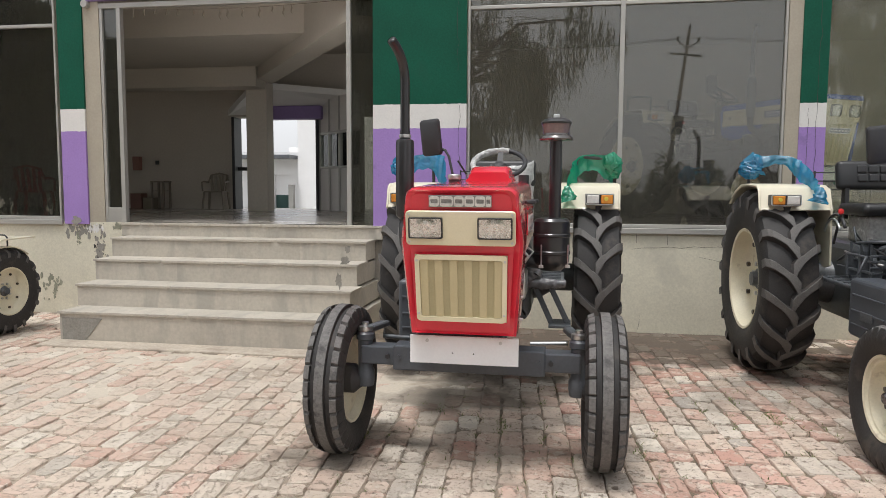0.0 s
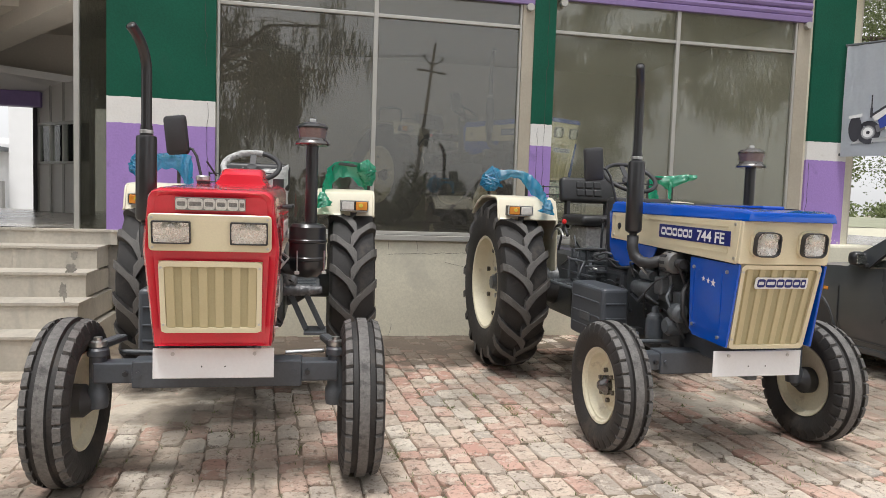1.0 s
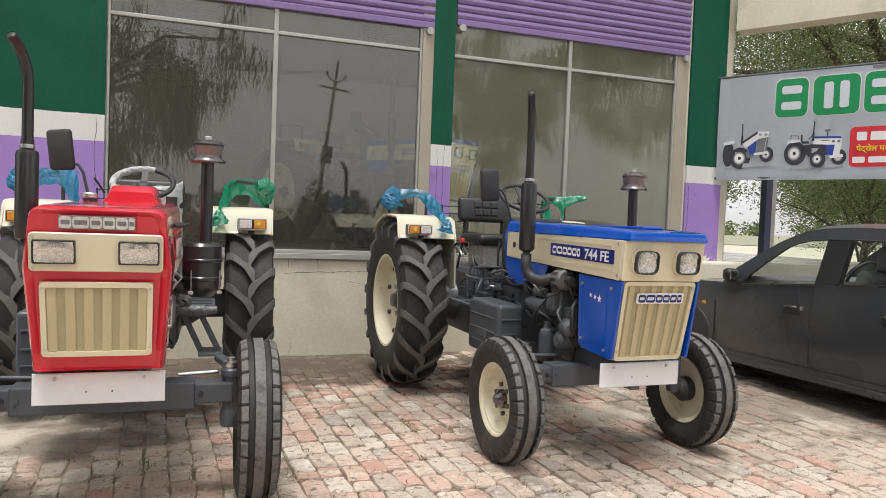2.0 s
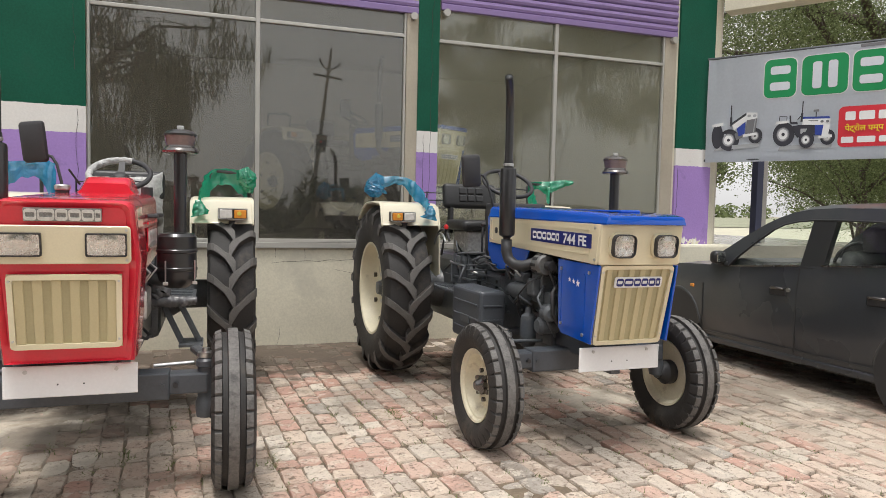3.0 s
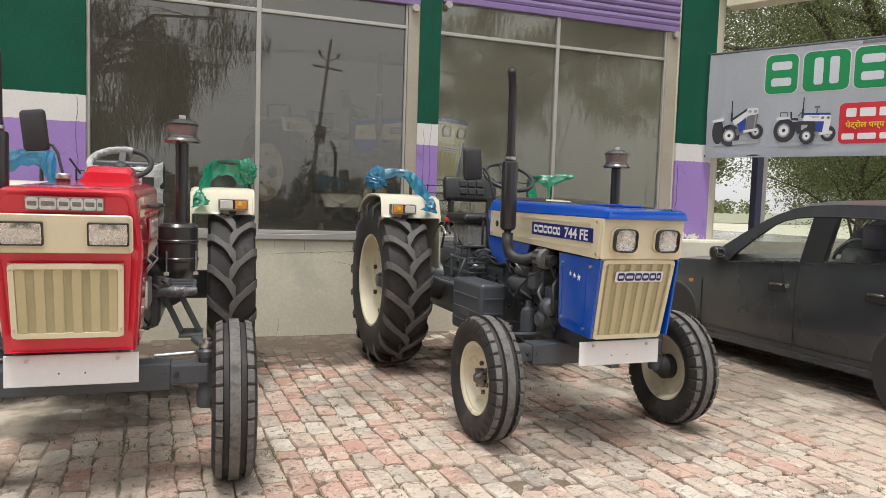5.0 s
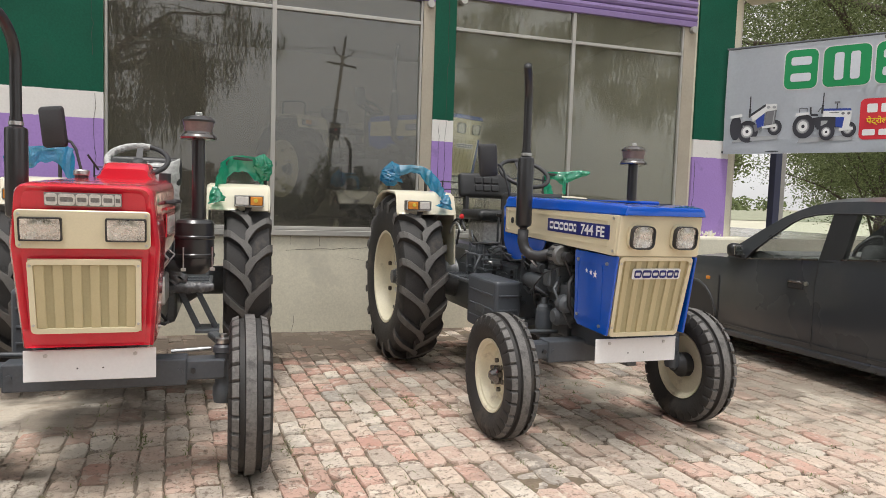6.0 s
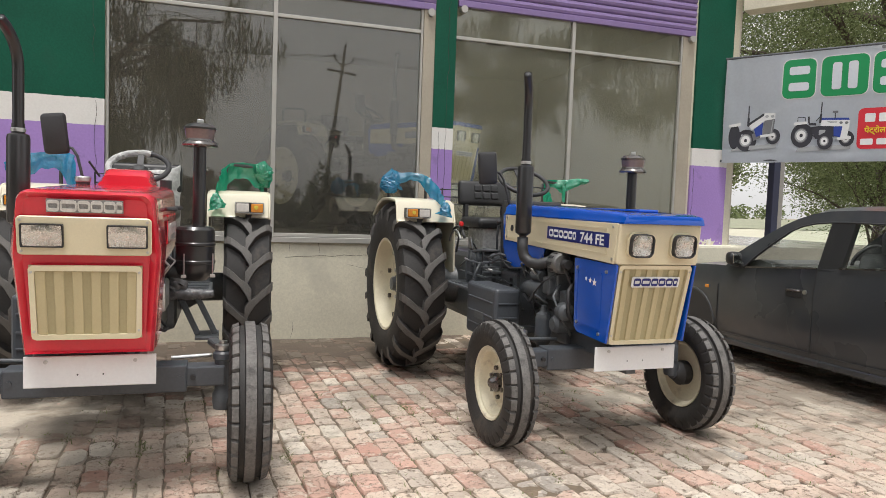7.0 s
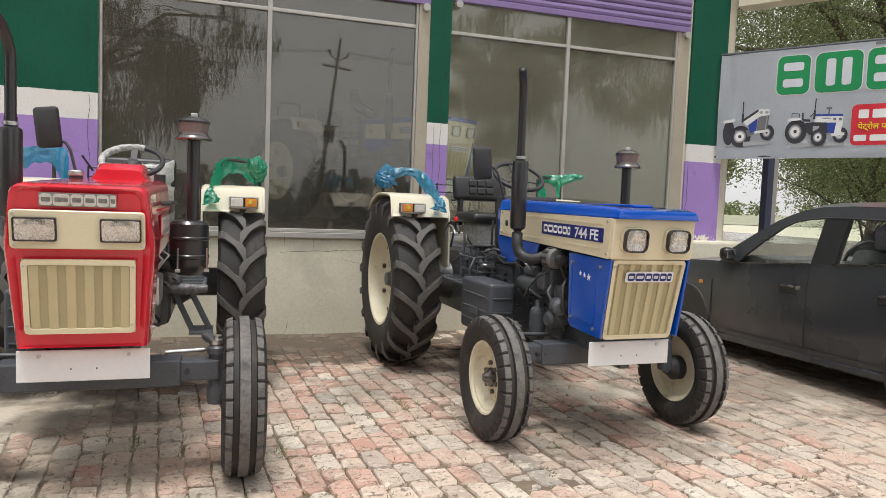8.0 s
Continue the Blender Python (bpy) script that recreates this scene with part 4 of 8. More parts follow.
def running_gear(t, s):
    """What both tractors share: axle, engine, gearbox, seat, wheel, stacks, mudguards."""
    half, fr, yr, rr = s["half"], s["fr"], 1.90, 0.655
    low = fr - 0.36
    for side in (-1, 1):
        front_wheel(t, side * half, fr, fr, side)
        rear_wheel(t, side * s["rear"][0], yr, rr, side, s["rear"][1])
        fender(t, side, yr, *s["fender"])
    # front axle: centre beam, sliding ends, kingpins, steering arms
    part("axle_beam", one_box(-0.36, 0.36, -0.06, 0.06, 0.425 + low, 0.545 + low, bevel=0.008), SLATE, t, "slate-grey box section front axle")
    for side in (-1, 1):
        a = part("axle_arm", one_box(*sorted((side * 0.30, side * (half - 0.105))), -0.05, 0.05, 0.445 + low, 0.535 + low, bevel=0.008), SLATE, t)
        for x in (0.33, 0.385):
            part("bolt", rod(bmesh.new(), (side * x, -0.05, 0.49 + low), (side * x, -0.068, 0.49 + low), 0.012, n=6), SATIN if x > 0.35 else SLATE, a)
        kx = side * (half - 0.115)
        bm = lathe(bmesh.new(), [(0.0, 0.33), (0.040, 0.33), (0.045, 0.36), (0.045, 0.40), (0.036, 0.42), (0.036, 0.555), (0.044, 0.56), (0.044, 0.585), (0.03, 0.60), (0.03, 0.62), (0.0, 0.625)], 18, Matrix.Translation((kx, 0, 0)))
        k = part("kingpin", bm, SLATE, t, "", True)
        part("spindle", rod(bmesh.new(), (kx, 0, fr), (side * (half - 0.03), 0, fr), 0.032), CHAR, t, "", True)
        bm = bar(bmesh.new(), (kx, 0.0, 0.60), (kx - side * 0.05, 0.20, 0.60), 0.05, 0.03, 0.006)
        part("steering_arm", bm, CHAR, t)
        bm = rod(bmesh.new(), (kx - side * 0.05, 0.16, 0.54), (side * 0.28 if side > 0 else side * 0.2, 0.14, 0.535), 0.012)
        part("tie_rod", bm, STEEL if side > 0 else CHAR, t, "bright steel tie rod" if side > 0 else "", True)
    part("axle_support", one_box(-0.13, 0.13, s["plate_y"] + 0.02, 0.35, 0.50, 0.66, bevel=0.015), SLATE, t)
    # white plate
    py = s["plate_y"]
    pl = part("number_plate", one_box(-0.245, 0.245, py - 0.006, py, s["plate_z"], s["plate_z"] + 0.128, bevel=0.002), PLATE, t, "blank white number plate")
    o = round_rect(0.482, 0.120, 0.006, 3, 0, s["plate_z"] + 0.064)
    part("pressed_edge", ring_plate(bmesh.new(), o, [(a * 0.985, (b - s["plate_z"] - 0.064) * 0.94 + s["plate_z"] + 0.064) for a, b in o], 0.002, Matrix(((1, 0, 0, 0), (0, 0, -1, py - 0.006), (0, 1, 0, 0), (0, 0, 0, 1)))), PLATE, pl)
    for x in (-0.165, 0.165):
        part("bolt", rod(bmesh.new(), (x, py - 0.006, s["plate_z"] + 0.105), (x, py - 0.013, s["plate_z"] + 0.105), 0.008, n=10), STEEL, pl)
    for x in (-0.05, 0.045):
        part("hole_plug", rod(bmesh.new(), (x, py - 0.005, s["plate_z"] + 0.05), (x, py - 0.0075, s["plate_z"] + 0.05), 0.0035, n=8), SATIN, pl)
    # engine and gearbox
    part("radiator", one_box(-0.20, 0.20, -0.16, -0.04, 0.64, 1.16, bevel=0.01), SATIN, t)
    bm = boxes((-0.15, 0.15, 0.10, 0.78, 0.50, 0.98), (-0.12, 0.12, 0.12, 0.76, 0.42, 0.50), (-0.13, 0.13, 0.14, 0.74, 0.98, 1.08), bevel=0.015)
    eng = part("engine_block", bm, CHAR, t, "charcoal painted engine block")
    for i in range(3):
        y = 0.22 + 0.2 * i
        part("rocker_cover", one_box(-0.10, 0.10, y - 0.08, y + 0.08, 1.08, 1.13, bevel=0.015), CHAR, eng)
        for side in (-1, 1):
            part("port", rod(bmesh.new(), (side * 0.14, y, 0.90), (side * 0.20, y, 0.90), 0.035), CHAR, eng, "", True)
            for zz in (0.62, 0.76):
                part("bolt", rod(bmesh.new(), (side * 0.148, y + 0.07, zz), (side * 0.168, y + 0.07, zz), 0.011, n=6), CHAR, eng)
    part("gearbox", boxes((-0.17, 0.17, 0.78, 1.45, 0.48, 0.86), (-0.14, 0.14, 0.85, 1.35, 0.86, 0.95), bevel=0.03), CHAR, t)
    part("rear_axle_housing", boxes((-0.22, 0.22, 1.45, 2.15, 0.42, 0.95), bevel=0.05), CHAR, t)
    for side in (-1, 1):
        part("axle_tube", lathe(bmesh.new(), [(0.17, side * 0.20), (0.15, side * 0.28), (0.10, side * 0.36), (0.10, side * 0.60), (0.14, side * 0.62), (0.14, side * 0.64)], 20, pose(0, yr, rr), axis="x"), CHAR, t, "", True)
        # footboard and step
        fb = part("footboard", one_box(*sorted((side * 0.19, side * 0.44)), 0.98, 1.50, 0.715, 0.735, bevel=0.006), CHAR, t, "ribbed steel footboard")
        for k in range(6):
            y = 1.03 + 0.08 * k
            part("rib", one_box(*sorted((side * 0.21, side * 0.42)), y, y + 0.02, 0.735, 0.741), CHAR, fb)
        if side > 0:
            for xa, xb in ((0.25, 0.365), (0.345, 0.465)):
                part("step_strut", bar(bmesh.new(), (xa, 1.10, 0.715), (xb, 1.07, 0.47), 0.014, 0.034, 0.003, (1, 0, 0)), CHAR, t)
            part("step_plate", one_box(0.35, 0.485, 0.98, 1.20, 0.452, 0.470, bevel=0.004), CHAR, t)
        part("pedal", one_box(*sorted((side * 0.20, side * 0.28)), 0.96, 1.02, 0.83, 0.85, bevel=0.005), CHAR, t)
        part("pedal_lever", bar(bmesh.new(), (side * 0.24, 0.99, 0.84), (side * 0.20, 1.12, 0.66), 0.03, 0.012), CHAR, t)
        part("floor_lever", tube(bmesh.new(), [(side * 0.10, 1.28, 0.93), (side * 0.12, 1.24, 1.08), (side * 0.13, 1.20, 1.17)], 0.009, 8), CHAR, t, "", True)
        part("lever_knob", lathe(bmesh.new(), [(0.0, 0.0), (0.02, 0.012), (0.022, 0.028), (0.0, 0.045)], 12, Matrix.Translation((side * 0.13, 1.20, 1.16))), SATIN, t, "", True)
    # left side: battery box, alternator, starter, filters, pipes
    bx = part("battery_box", one_box(-0.460, -0.285, 0.46, 0.94, 0.455, 0.790, bevel=0.024, seg=3), SLATE, t, "slate-grey ribbed battery box")
    for zz in (0.52, 0.60, 0.69):
        part("rib", one_box(-0.466, -0.285, 0.50, 0.89, zz, zz + 0.014, bevel=0.004), SLATE, bx)
        part("rib", one_box(-0.437, -0.308, 0.4535, 0.48, zz, zz + 0.014, bevel=0.004), SLATE, bx)
    part("clasp", one_box(-0.469, -0.460, 0.62, 0.77, 0.565, 0.618, bevel=0.004), CHAR, bx)
    for y in (0.52, 0.80):
        part("battery_bracket", one_box(-0.33, -0.14, y, y + 0.08, 0.50, 0.54, bevel=0.004), CHAR, t)
    alt = part("alternator", lathe(bmesh.new(), [(0.0, 0.02), (0.052, 0.02), (0.060, 0.035), (0.060, 0.11), (0.052, 0.125), (0.03, 0.13), (0.0, 0.13)], 24, pose(-0.235, 0.02, 0.985, -90, 0, 0)), STEELGREY, t, "grey alternator with vent slots", True)
    for k in range(10):
        a = 2 * math.pi * k / 10
        c = Vector((-0.235 + 0.060 * math.cos(a), 0.10, 0.985 + 0.060 * math.sin(a)))
        part("vent", one_box(-0.008, 0.008, -0.028, 0.028, -0.003, 0.003, m=Matrix.Translation(c) @ pose(0, 0, 0, 0, -math.degrees(a) - 90, 0)), SATIN, alt)
    part("alternator_pulley", rod(bmesh.new(), (-0.235, -0.025, 0.985), (-0.235, 0.03, 0.985), 0.026), SATIN, t, "", True)
    part("fan_belt", tube(bmesh.new(), [(-0.26, 0.0, 0.99), (-0.12, 0.0, 0.70), (0.0, 0.0, 0.62), (0.03, 0.0, 0.72), (-0.20, 0.0, 1.01)], 0.007, 6), SATIN, t)
    part("starter", lathe(bmesh.new(), [(0.0, 0.0), (0.05, 0.0), (0.055, 0.015), (0.055, 0.17), (0.042, 0.18), (0.04, 0.24), (0.0, 0.245)], 20, pose(-0.215, 0.28, 0.80, -90, 0, 0)), CHAR, t, "", True)
    part("solenoid", lathe(bmesh.new(), [(0.0, 0.0), (0.028, 0.0), (0.03, 0.01), (0.03, 0.12), (0.0, 0.125)], 16, pose(-0.225, 0.30, 0.885, -90, 0, 0)), CHAR, t, "", True)
    fl = part("fuel_filter", lathe(bmesh.new(), [(0.0, 0.44), (0.04, 0.445), (0.048, 0.47), (0.048, 0.60), (0.042, 0.625), (0.022, 0.64), (0.018, 0.675), (0.0, 0.68)], 22, Matrix.Translation((-0.255, 0.21, 0.05))), CHAR, t, "charcoal filter can with a data label", True)
    part("data_label", lathe(bmesh.new(), [(0.0488, 0.51), (0.0488, 0.60)], 40, Matrix.Translation((-0.255, 0.21, 0.05))), SLATE, fl)
    part("oil_filter", lathe(bmesh.new(), [(0.0, 0.0), (0.046, 0.005), (0.05, 0.02), (0.05, 0.11), (0.035, 0.13), (0.0, 0.13)], 22, pose(-0.15, 0.06, 0.64, 0, -90, 0)), CHAR, t, "", True)
    part("pump", boxes((-0.24, -0.14, 0.10, 0.22, 0.76, 0.93), (-0.22, -0.14, 0.02, 0.10, 0.72, 0.83), bevel=0.014), CHAR, t)
    part("crank_pulley", rod(bmesh.new(), (0, 0.02, 0.60), (0, 0.08, 0.60), 0.085, n=24), SATIN, t, "", True)
    for pts in ([(-0.21, 0.15, 0.93), (-0.26, 0.24, 0.98), (-0.25, 0.36, 0.95), (-0.22, 0.44, 0.83)], [(-0.24, 0.20, 0.74), (-0.28, 0.30, 0.78), (-0.24, 0.44, 0.72), (-0.20, 0.60, 0.74)], [(-0.22, 0.10, 0.86), (-0.29, 0.04, 0.80), (-0.25, 0.0, 0.68), (-0.18, 0.02, 0.58)],
                [(-0.18, 0.78, 0.95), (-0.26, 0.86, 0.98), (-0.27, 1.04, 0.94), (-0.22, 1.14, 0.86)], [(-0.20, 0.98, 0.99), (-0.30, 1.04, 0.99), (-0.31, 1.24, 0.97), (-0.22, 1.36, 0.95)]):
        part("pipe", tube(bmesh.new(), pts, 0.008, 8), CHAR, t, "", True)
    part("brake_linkage", boxes((-0.33, -0.31, 0.95, 1.45, 0.80, 0.815), (-0.30, -0.28, 0.98, 1.40, 0.86, 0.872), (-0.34, -0.27, 1.10, 1.13, 0.76, 0.90), (-0.34, -0.27, 1.28, 1.31, 0.76, 0.90), bevel=0.003), CHAR, t)
    # bent rods and thin hoses round the gearbox and the engine's side
    for k, (r, paint, pts) in enumerate(((0.009, CHAR, [(-0.20, 0.98, 0.80), (-0.20, 0.98, 0.965), (-0.21, 1.02, 0.985), (-0.21, 1.26, 0.985), (-0.20, 1.30, 0.965), (-0.20, 1.30, 0.80)]), (0.008, CHAR, [(-0.40, 0.98, 0.80), (-0.34, 1.02, 0.90), (-0.33, 1.30, 0.90), (-0.33, 1.44, 0.84)]), (0.007, STEEL, [(-0.29, 0.92, 0.86), (-0.29, 1.20, 0.87), (-0.28, 1.46, 0.90)]),
                               (0.006, SATIN, [(-0.21, 0.44, 0.86), (-0.27, 0.50, 0.92), (-0.28, 0.66, 0.90), (-0.25, 0.86, 0.94), (-0.20, 1.0, 1.02)]), (0.005, SATIN, [(-0.25, 0.70, 0.93), (-0.29, 0.80, 0.95), (-0.28, 0.92, 0.92), (-0.30, 1.02, 0.95)]), (0.005, SATIN, [(-0.24, 0.06, 0.93), (-0.31, 0.12, 0.88), (-0.32, 0.22, 0.80), (-0.29, 0.28, 0.70), (-0.24, 0.30, 0.60)]),
                               (0.006, STEEL, [(-0.27, 0.30, 0.90), (-0.30, 0.38, 0.96), (-0.29, 0.47, 0.95), (-0.24, 0.50, 0.86)]), (0.012, SATIN, [(-0.16, 0.02, 0.90), (-0.24, -0.04, 0.84), (-0.24, -0.05, 0.72), (-0.16, -0.02, 0.62)]), (0.006, CHAR, [(-0.19, 1.44, 0.96), (-0.26, 1.40, 1.04), (-0.30, 1.30, 1.06), (-0.31, 1.24, 0.98)]), (0.008, CHAR, [(0.19, 0.98, 0.80), (0.20, 1.0, 0.96), (0.21, 1.26, 0.98), (0.20, 1.30, 0.80)]), (0.007, SATIN, [(0.16, 0.10, 0.70), (0.25, 0.16, 0.66), (0.25, 0.34, 0.64), (0.18, 0.50, 0.68)]))):
        part("pipe", tube(bmesh.new(), pts, r, 8), paint, t, "", True)
    for z in (0.80, 0.835, 0.87, 0.905):
        part("linkage_bar", one_box(-0.335, -0.19, 0.97, 0.985, z, z + 0.012, bevel=0.003), CHAR, t)
    for y in (1.06, 1.2, 1.34):
        part("linkage_bar", one_box(-0.30, -0.285, y, y + 0.012, 0.73, 0.97, bevel=0.003), CHAR, t)
    part("pump_head", boxes((-0.285, -0.19, 0.11, 0.19, 0.80, 0.90), bevel=0.012), CHAR, t)
    part("pump_cap", lathe(bmesh.new(), [(0.0, 0.0), (0.045, 0.0), (0.05, 0.01), (0.05, 0.06), (0.03, 0.075), (0.0, 0.075)], 20, pose(-0.235, 0.04, 0.72, 90, 0, 0)), CHAR, t, "", True)
    for side in (-1, 1):
        kx = side * (half - 0.115)
        part("clamp_nut", lathe(bmesh.new(), [(0.0, 0.600), (0.036, 0.600), (0.038, 0.606), (0.036, 0.622), (0.018, 0.626), (0.018, 0.640), (0.0, 0.642)], 14, Matrix.Translation((kx, 0, 0))), STEEL, t, "", True)
    # bolts, unions and clips along the engine's side
    rf = random.Random(12)
    for k in range(34):
        y, z = rf.uniform(0.02, 1.40), rf.uniform(0.56, 1.0)
        x = -0.152 if y < 0.76 else -0.172
        q = rf.uniform(0.007, 0.014)
        part("bolt", rod(bmesh.new(), (x, y, z), (x - q * 1.6, y, z), q, n=6), (CHAR, STEEL, SATIN)[k % 3], eng)
    for k in range(9):
        y, z = 0.10 + 0.13 * k, 0.66 + 0.035 * (k * 5 % 9)
        pts = [(-0.16, y, z), (-0.20 - 0.01 * (k % 3), y + 0.03, z + 0.03), (-0.21, y + 0.10, z + 0.05 - 0.02 * (k % 4)), (-0.16, y + 0.15, z + 0.02)]
        part("hose", tube(bmesh.new(), pts, 0.0045 + 0.001 * (k % 3), 6), SATIN if k % 2 else CHAR, eng, "", True)
        part("union", rod(bmesh.new(), (-0.15, y, z), (-0.178, y, z), 0.010, n=8), STEEL if k % 2 else CHAR, eng)
    # quadrant with a red knob
    for k, (r, w) in enumerate(((0.16, 0.010), (0.13, 0.008))):
        part("lever_quadrant", tube(bmesh.new(), arc((-0.36 - 0.02 * k, 1.42, 0.98), r, 20, 150, 14, "yz"), w, 8), STEEL if k else SATIN, t, "", True)
    part("hand_lever", bar(bmesh.new(), (-0.37, 1.42, 0.95), (-0.37, 1.33, 1.15), 0.014, 0.008), SATIN, t)
    part("lever_knob", lathe(bmesh.new(), [(0.0, 0.0), (0.016, 0.008), (0.018, 0.022), (0.012, 0.036), (0.0, 0.04)], 12, Matrix.Translation((-0.37, 1.33, 1.14))), KNOB, t, "red plastic lever knob", True)
    # seat
    part("seat", one_box(-0.22, 0.22, 1.36, 1.78, 1.13, 1.21, bevel=0.035, seg=3), VINYL, t, "black vinyl bucket seat", True)
    part("seat_base", boxes((-0.16, 0.16, 1.42, 1.74, 0.95, 1.13), bevel=0.02), BAG, t, "seat stand in dusty plastic film")
    tilt = Matrix.Translation((0, 1.78, 1.30)) @ pose(0, 0, 0, -12, 0, 0)
    bk = part("backrest", one_box(-0.225, 0.225, -0.035, 0.045, 0.0, 0.20, bevel=0.03, seg=3, m=tilt), VINYL, t, "black quilted vinyl backrest", True)
    for i in range(3):
        for j in range(2):
            part("cushion_pad", one_box(-0.105 + 0.072 * i, -0.041 + 0.072 * i, -0.047, -0.02, 0.045 + 0.062 * j, 0.10 + 0.062 * j, bevel=0.010, m=tilt), VINYL, bk)
    for x in (-0.165, 0.165):
        part("seat_bracket", one_box(x - 0.015, x + 0.015, 1.76, 1.82, 1.10, 1.34, bevel=0.004), SATIN, t)
    # wire basket behind the seat
    for z in (1.30, 1.36, 1.42):
        part("basket_wire", tube(bmesh.new(), [(-0.33, 2.02, z), (-0.33, 1.90, z), (-0.16, 1.90, z)], 0.005, 6), SATIN, t)
    part("basket_post", rod(bmesh.new(), (-0.33, 1.90, 1.0), (-0.33, 1.90, 1.43), 0.006, n=8), SATIN, t)
    # steering wheel
    sw = Matrix.Translation((s["wheel"][0], 1.18, s["wheel_z"])) @ pose(0, 0, 0, 33, 0, 0)
    bm = tube(bmesh.new(), [sw @ Vector((s["wheel"][1] * math.cos(a), s["wheel"][1] * math.sin(a), 0)) for a in [2 * math.pi * k / 36 for k in range(37)]], 0.015, 10, False)
    whl = part("steering_wheel", bm, SATIN, t, "black plastic steering wheel", True)
    for k in range(3):
        a = radians(90 + 120 * k)
        part("spoke", bar(bmesh.new(), sw @ Vector((0.03 * math.cos(a), 0.03 * math.sin(a), -0.03)), sw @ Vector((s["wheel"][1] * math.cos(a), s["wheel"][1] * math.sin(a), 0)), 0.035, 0.008), SATIN, whl)
    part("wheel_hub", lathe(bmesh.new(), [(0.0, -0.05), (0.04, -0.05), (0.05, -0.02), (0.03, 0.0), (0.0, 0.005)], 18, sw), SATIN, whl, "", True)
    part("steering_column", rod(bmesh.new(), sw @ Vector((0, 0, -0.03)), (0.0, 0.86, 1.16), 0.028), SATIN, t, "", True)
    # mirror
    mr = Matrix.Translation((-0.360, 0.90, s["mirror"])) @ pose(0, 0, 0, 4, -5, -16)
    bm = bmesh.new()
    loft(bm, [[mr @ Vector((a * k, d, b * k)) for a, b in round_rect(0.125, 0.215, 0.018, 4)] for k, d in ((0.80, -0.028), (0.95, -0.02), (1.0, -0.006), (1.0, 0.006))])
    mi = part("mirror", bm, SATIN, t, "black plastic rear-view mirror", True)
    part("mirror_glass", prism(bmesh.new(), round_rect(0.112, 0.20, 0.025, 4), 0.003, mr @ Matrix(((1, 0, 0, 0), (0, 0, 1, 0.005), (0, 1, 0, 0), (0, 0, 0, 1)))), CHROME, mi)
    part("mirror_arm", tube(bmesh.new(), [(-0.31, 0.90, 1.53), (-0.275, 0.89, 1.52), (-0.25, 0.88, 1.48), (-0.22, 0.86, 1.36), (-0.20, 0.85, 1.24)], 0.008, 8), SATIN, t, "", True)
    # exhaust stack
    ex, ey = s["ex"], 0.285
    part("muffler", lathe(bmesh.new(), [(0.0, 1.10), (0.020, 1.10), (0.022, 1.13), (0.044, 1.145), (0.047, 1.16), (0.047, 1.520), (0.044, 1.535), (0.027, 1.543), (0.027, 1.585), (0.0, 1.585)], 26, Matrix.Translation((ex, ey, 0))), BLACK, t, "black cylindrical exhaust silencer", True)
    part("clamp", lathe(bmesh.new(), [(0.028, 1.547), (0.031, 1.549), (0.031, 1.563), (0.028, 1.565)], 20, Matrix.Translation((ex, ey, 0))), STEEL, t, "", True)
    way = Vector((*s["tip"], 0))
    stack = [Vector((ex, ey, 1.54)), Vector((ex, ey, s["stack"]))]
    for k in range(1, 7):
        a = radians(10 * k)
        stack.append(Vector((ex, ey, s["stack"])) + way * 0.22 * (1 - math.cos(a)) + Vector((0, 0, 0.22 * math.sin(a))))
    bm = tube(bmesh.new(), stack, [0.024] * len(stack), 16, False)
    tube(bm, stack[-3:], [0.0205] * 3, 16, True)
    part("exhaust_pipe", bm, BLACK, t, "black exhaust stack with a curved tip", True)
    part("exhaust_elbow", tube(bmesh.new(), [(ex, ey, 1.12), (ex, ey, 1.05), (ex + 0.008, ey - 0.015, 1.005), (ex + 0.03, ey - 0.05, 0.975), (ex + 0.06, ey - 0.10, 0.97), (ex + 0.12, ey - 0.13, 0.99), (ex + 0.19, ey - 0.13, 1.02)], 0.032, 14), SATIN, t, "", True)
    # air cleaner: tall pipe with a pre-cleaner bowl on an oil-bath can
    (ax, ay), (cx, cz) = s["air"], s["can"]
    can = part("air_cleaner", lathe(bmesh.new(), [(0.0, cz), (0.055, cz), (0.085, cz + 0.03), (0.092, cz + 0.05), (0.092, 0.955), (0.096, 0.96), (0.096, 0.972), (0.092, 0.977), (0.092, 1.045), (0.096, 1.05), (0.096, 1.06), (0.092, 1.065), (0.092, 1.125), (0.080, 1.14), (0.030, 1.147), (0.0, 1.147)], 30, Matrix.Translation((ax + cx, ay, 0))), BLACK, t, "black oil-bath air cleaner can", True)
    for a in (-120, -30):
        c = Vector((ax + cx + 0.097 * math.cos(radians(a)), ay + 0.097 * math.sin(radians(a)), 0))
        part("clip", tube(bmesh.new(), [c + Vector((0, 0, 1.01)), c + Vector((0, 0, 0.92)), c + Vector((0, 0, 0.90))], 0.004, 6), STEEL, can)
        part("wing_nut", boxes((c.x - 0.012, c.x + 0.012, c.y - 0.004, c.y + 0.004, 0.892, 0.908), bevel=0.002), STEEL, can)
    part("intake_pipe", rod(bmesh.new(), (ax, ay, 1.14), (ax, ay, 1.56), 0.030, n=20), BLACK, t, "", True)
    pc = part("pre_cleaner", lathe(bmesh.new(), [(0.030, 1.53), (0.082, 1.535), (0.086, 1.542), (0.082, 1.552), (0.068, 1.562), (0.066, 1.57)], 30, Matrix.Translation((ax, ay, 0))), GUN, t, "smoked pre-cleaner bowl under a round lid", True)
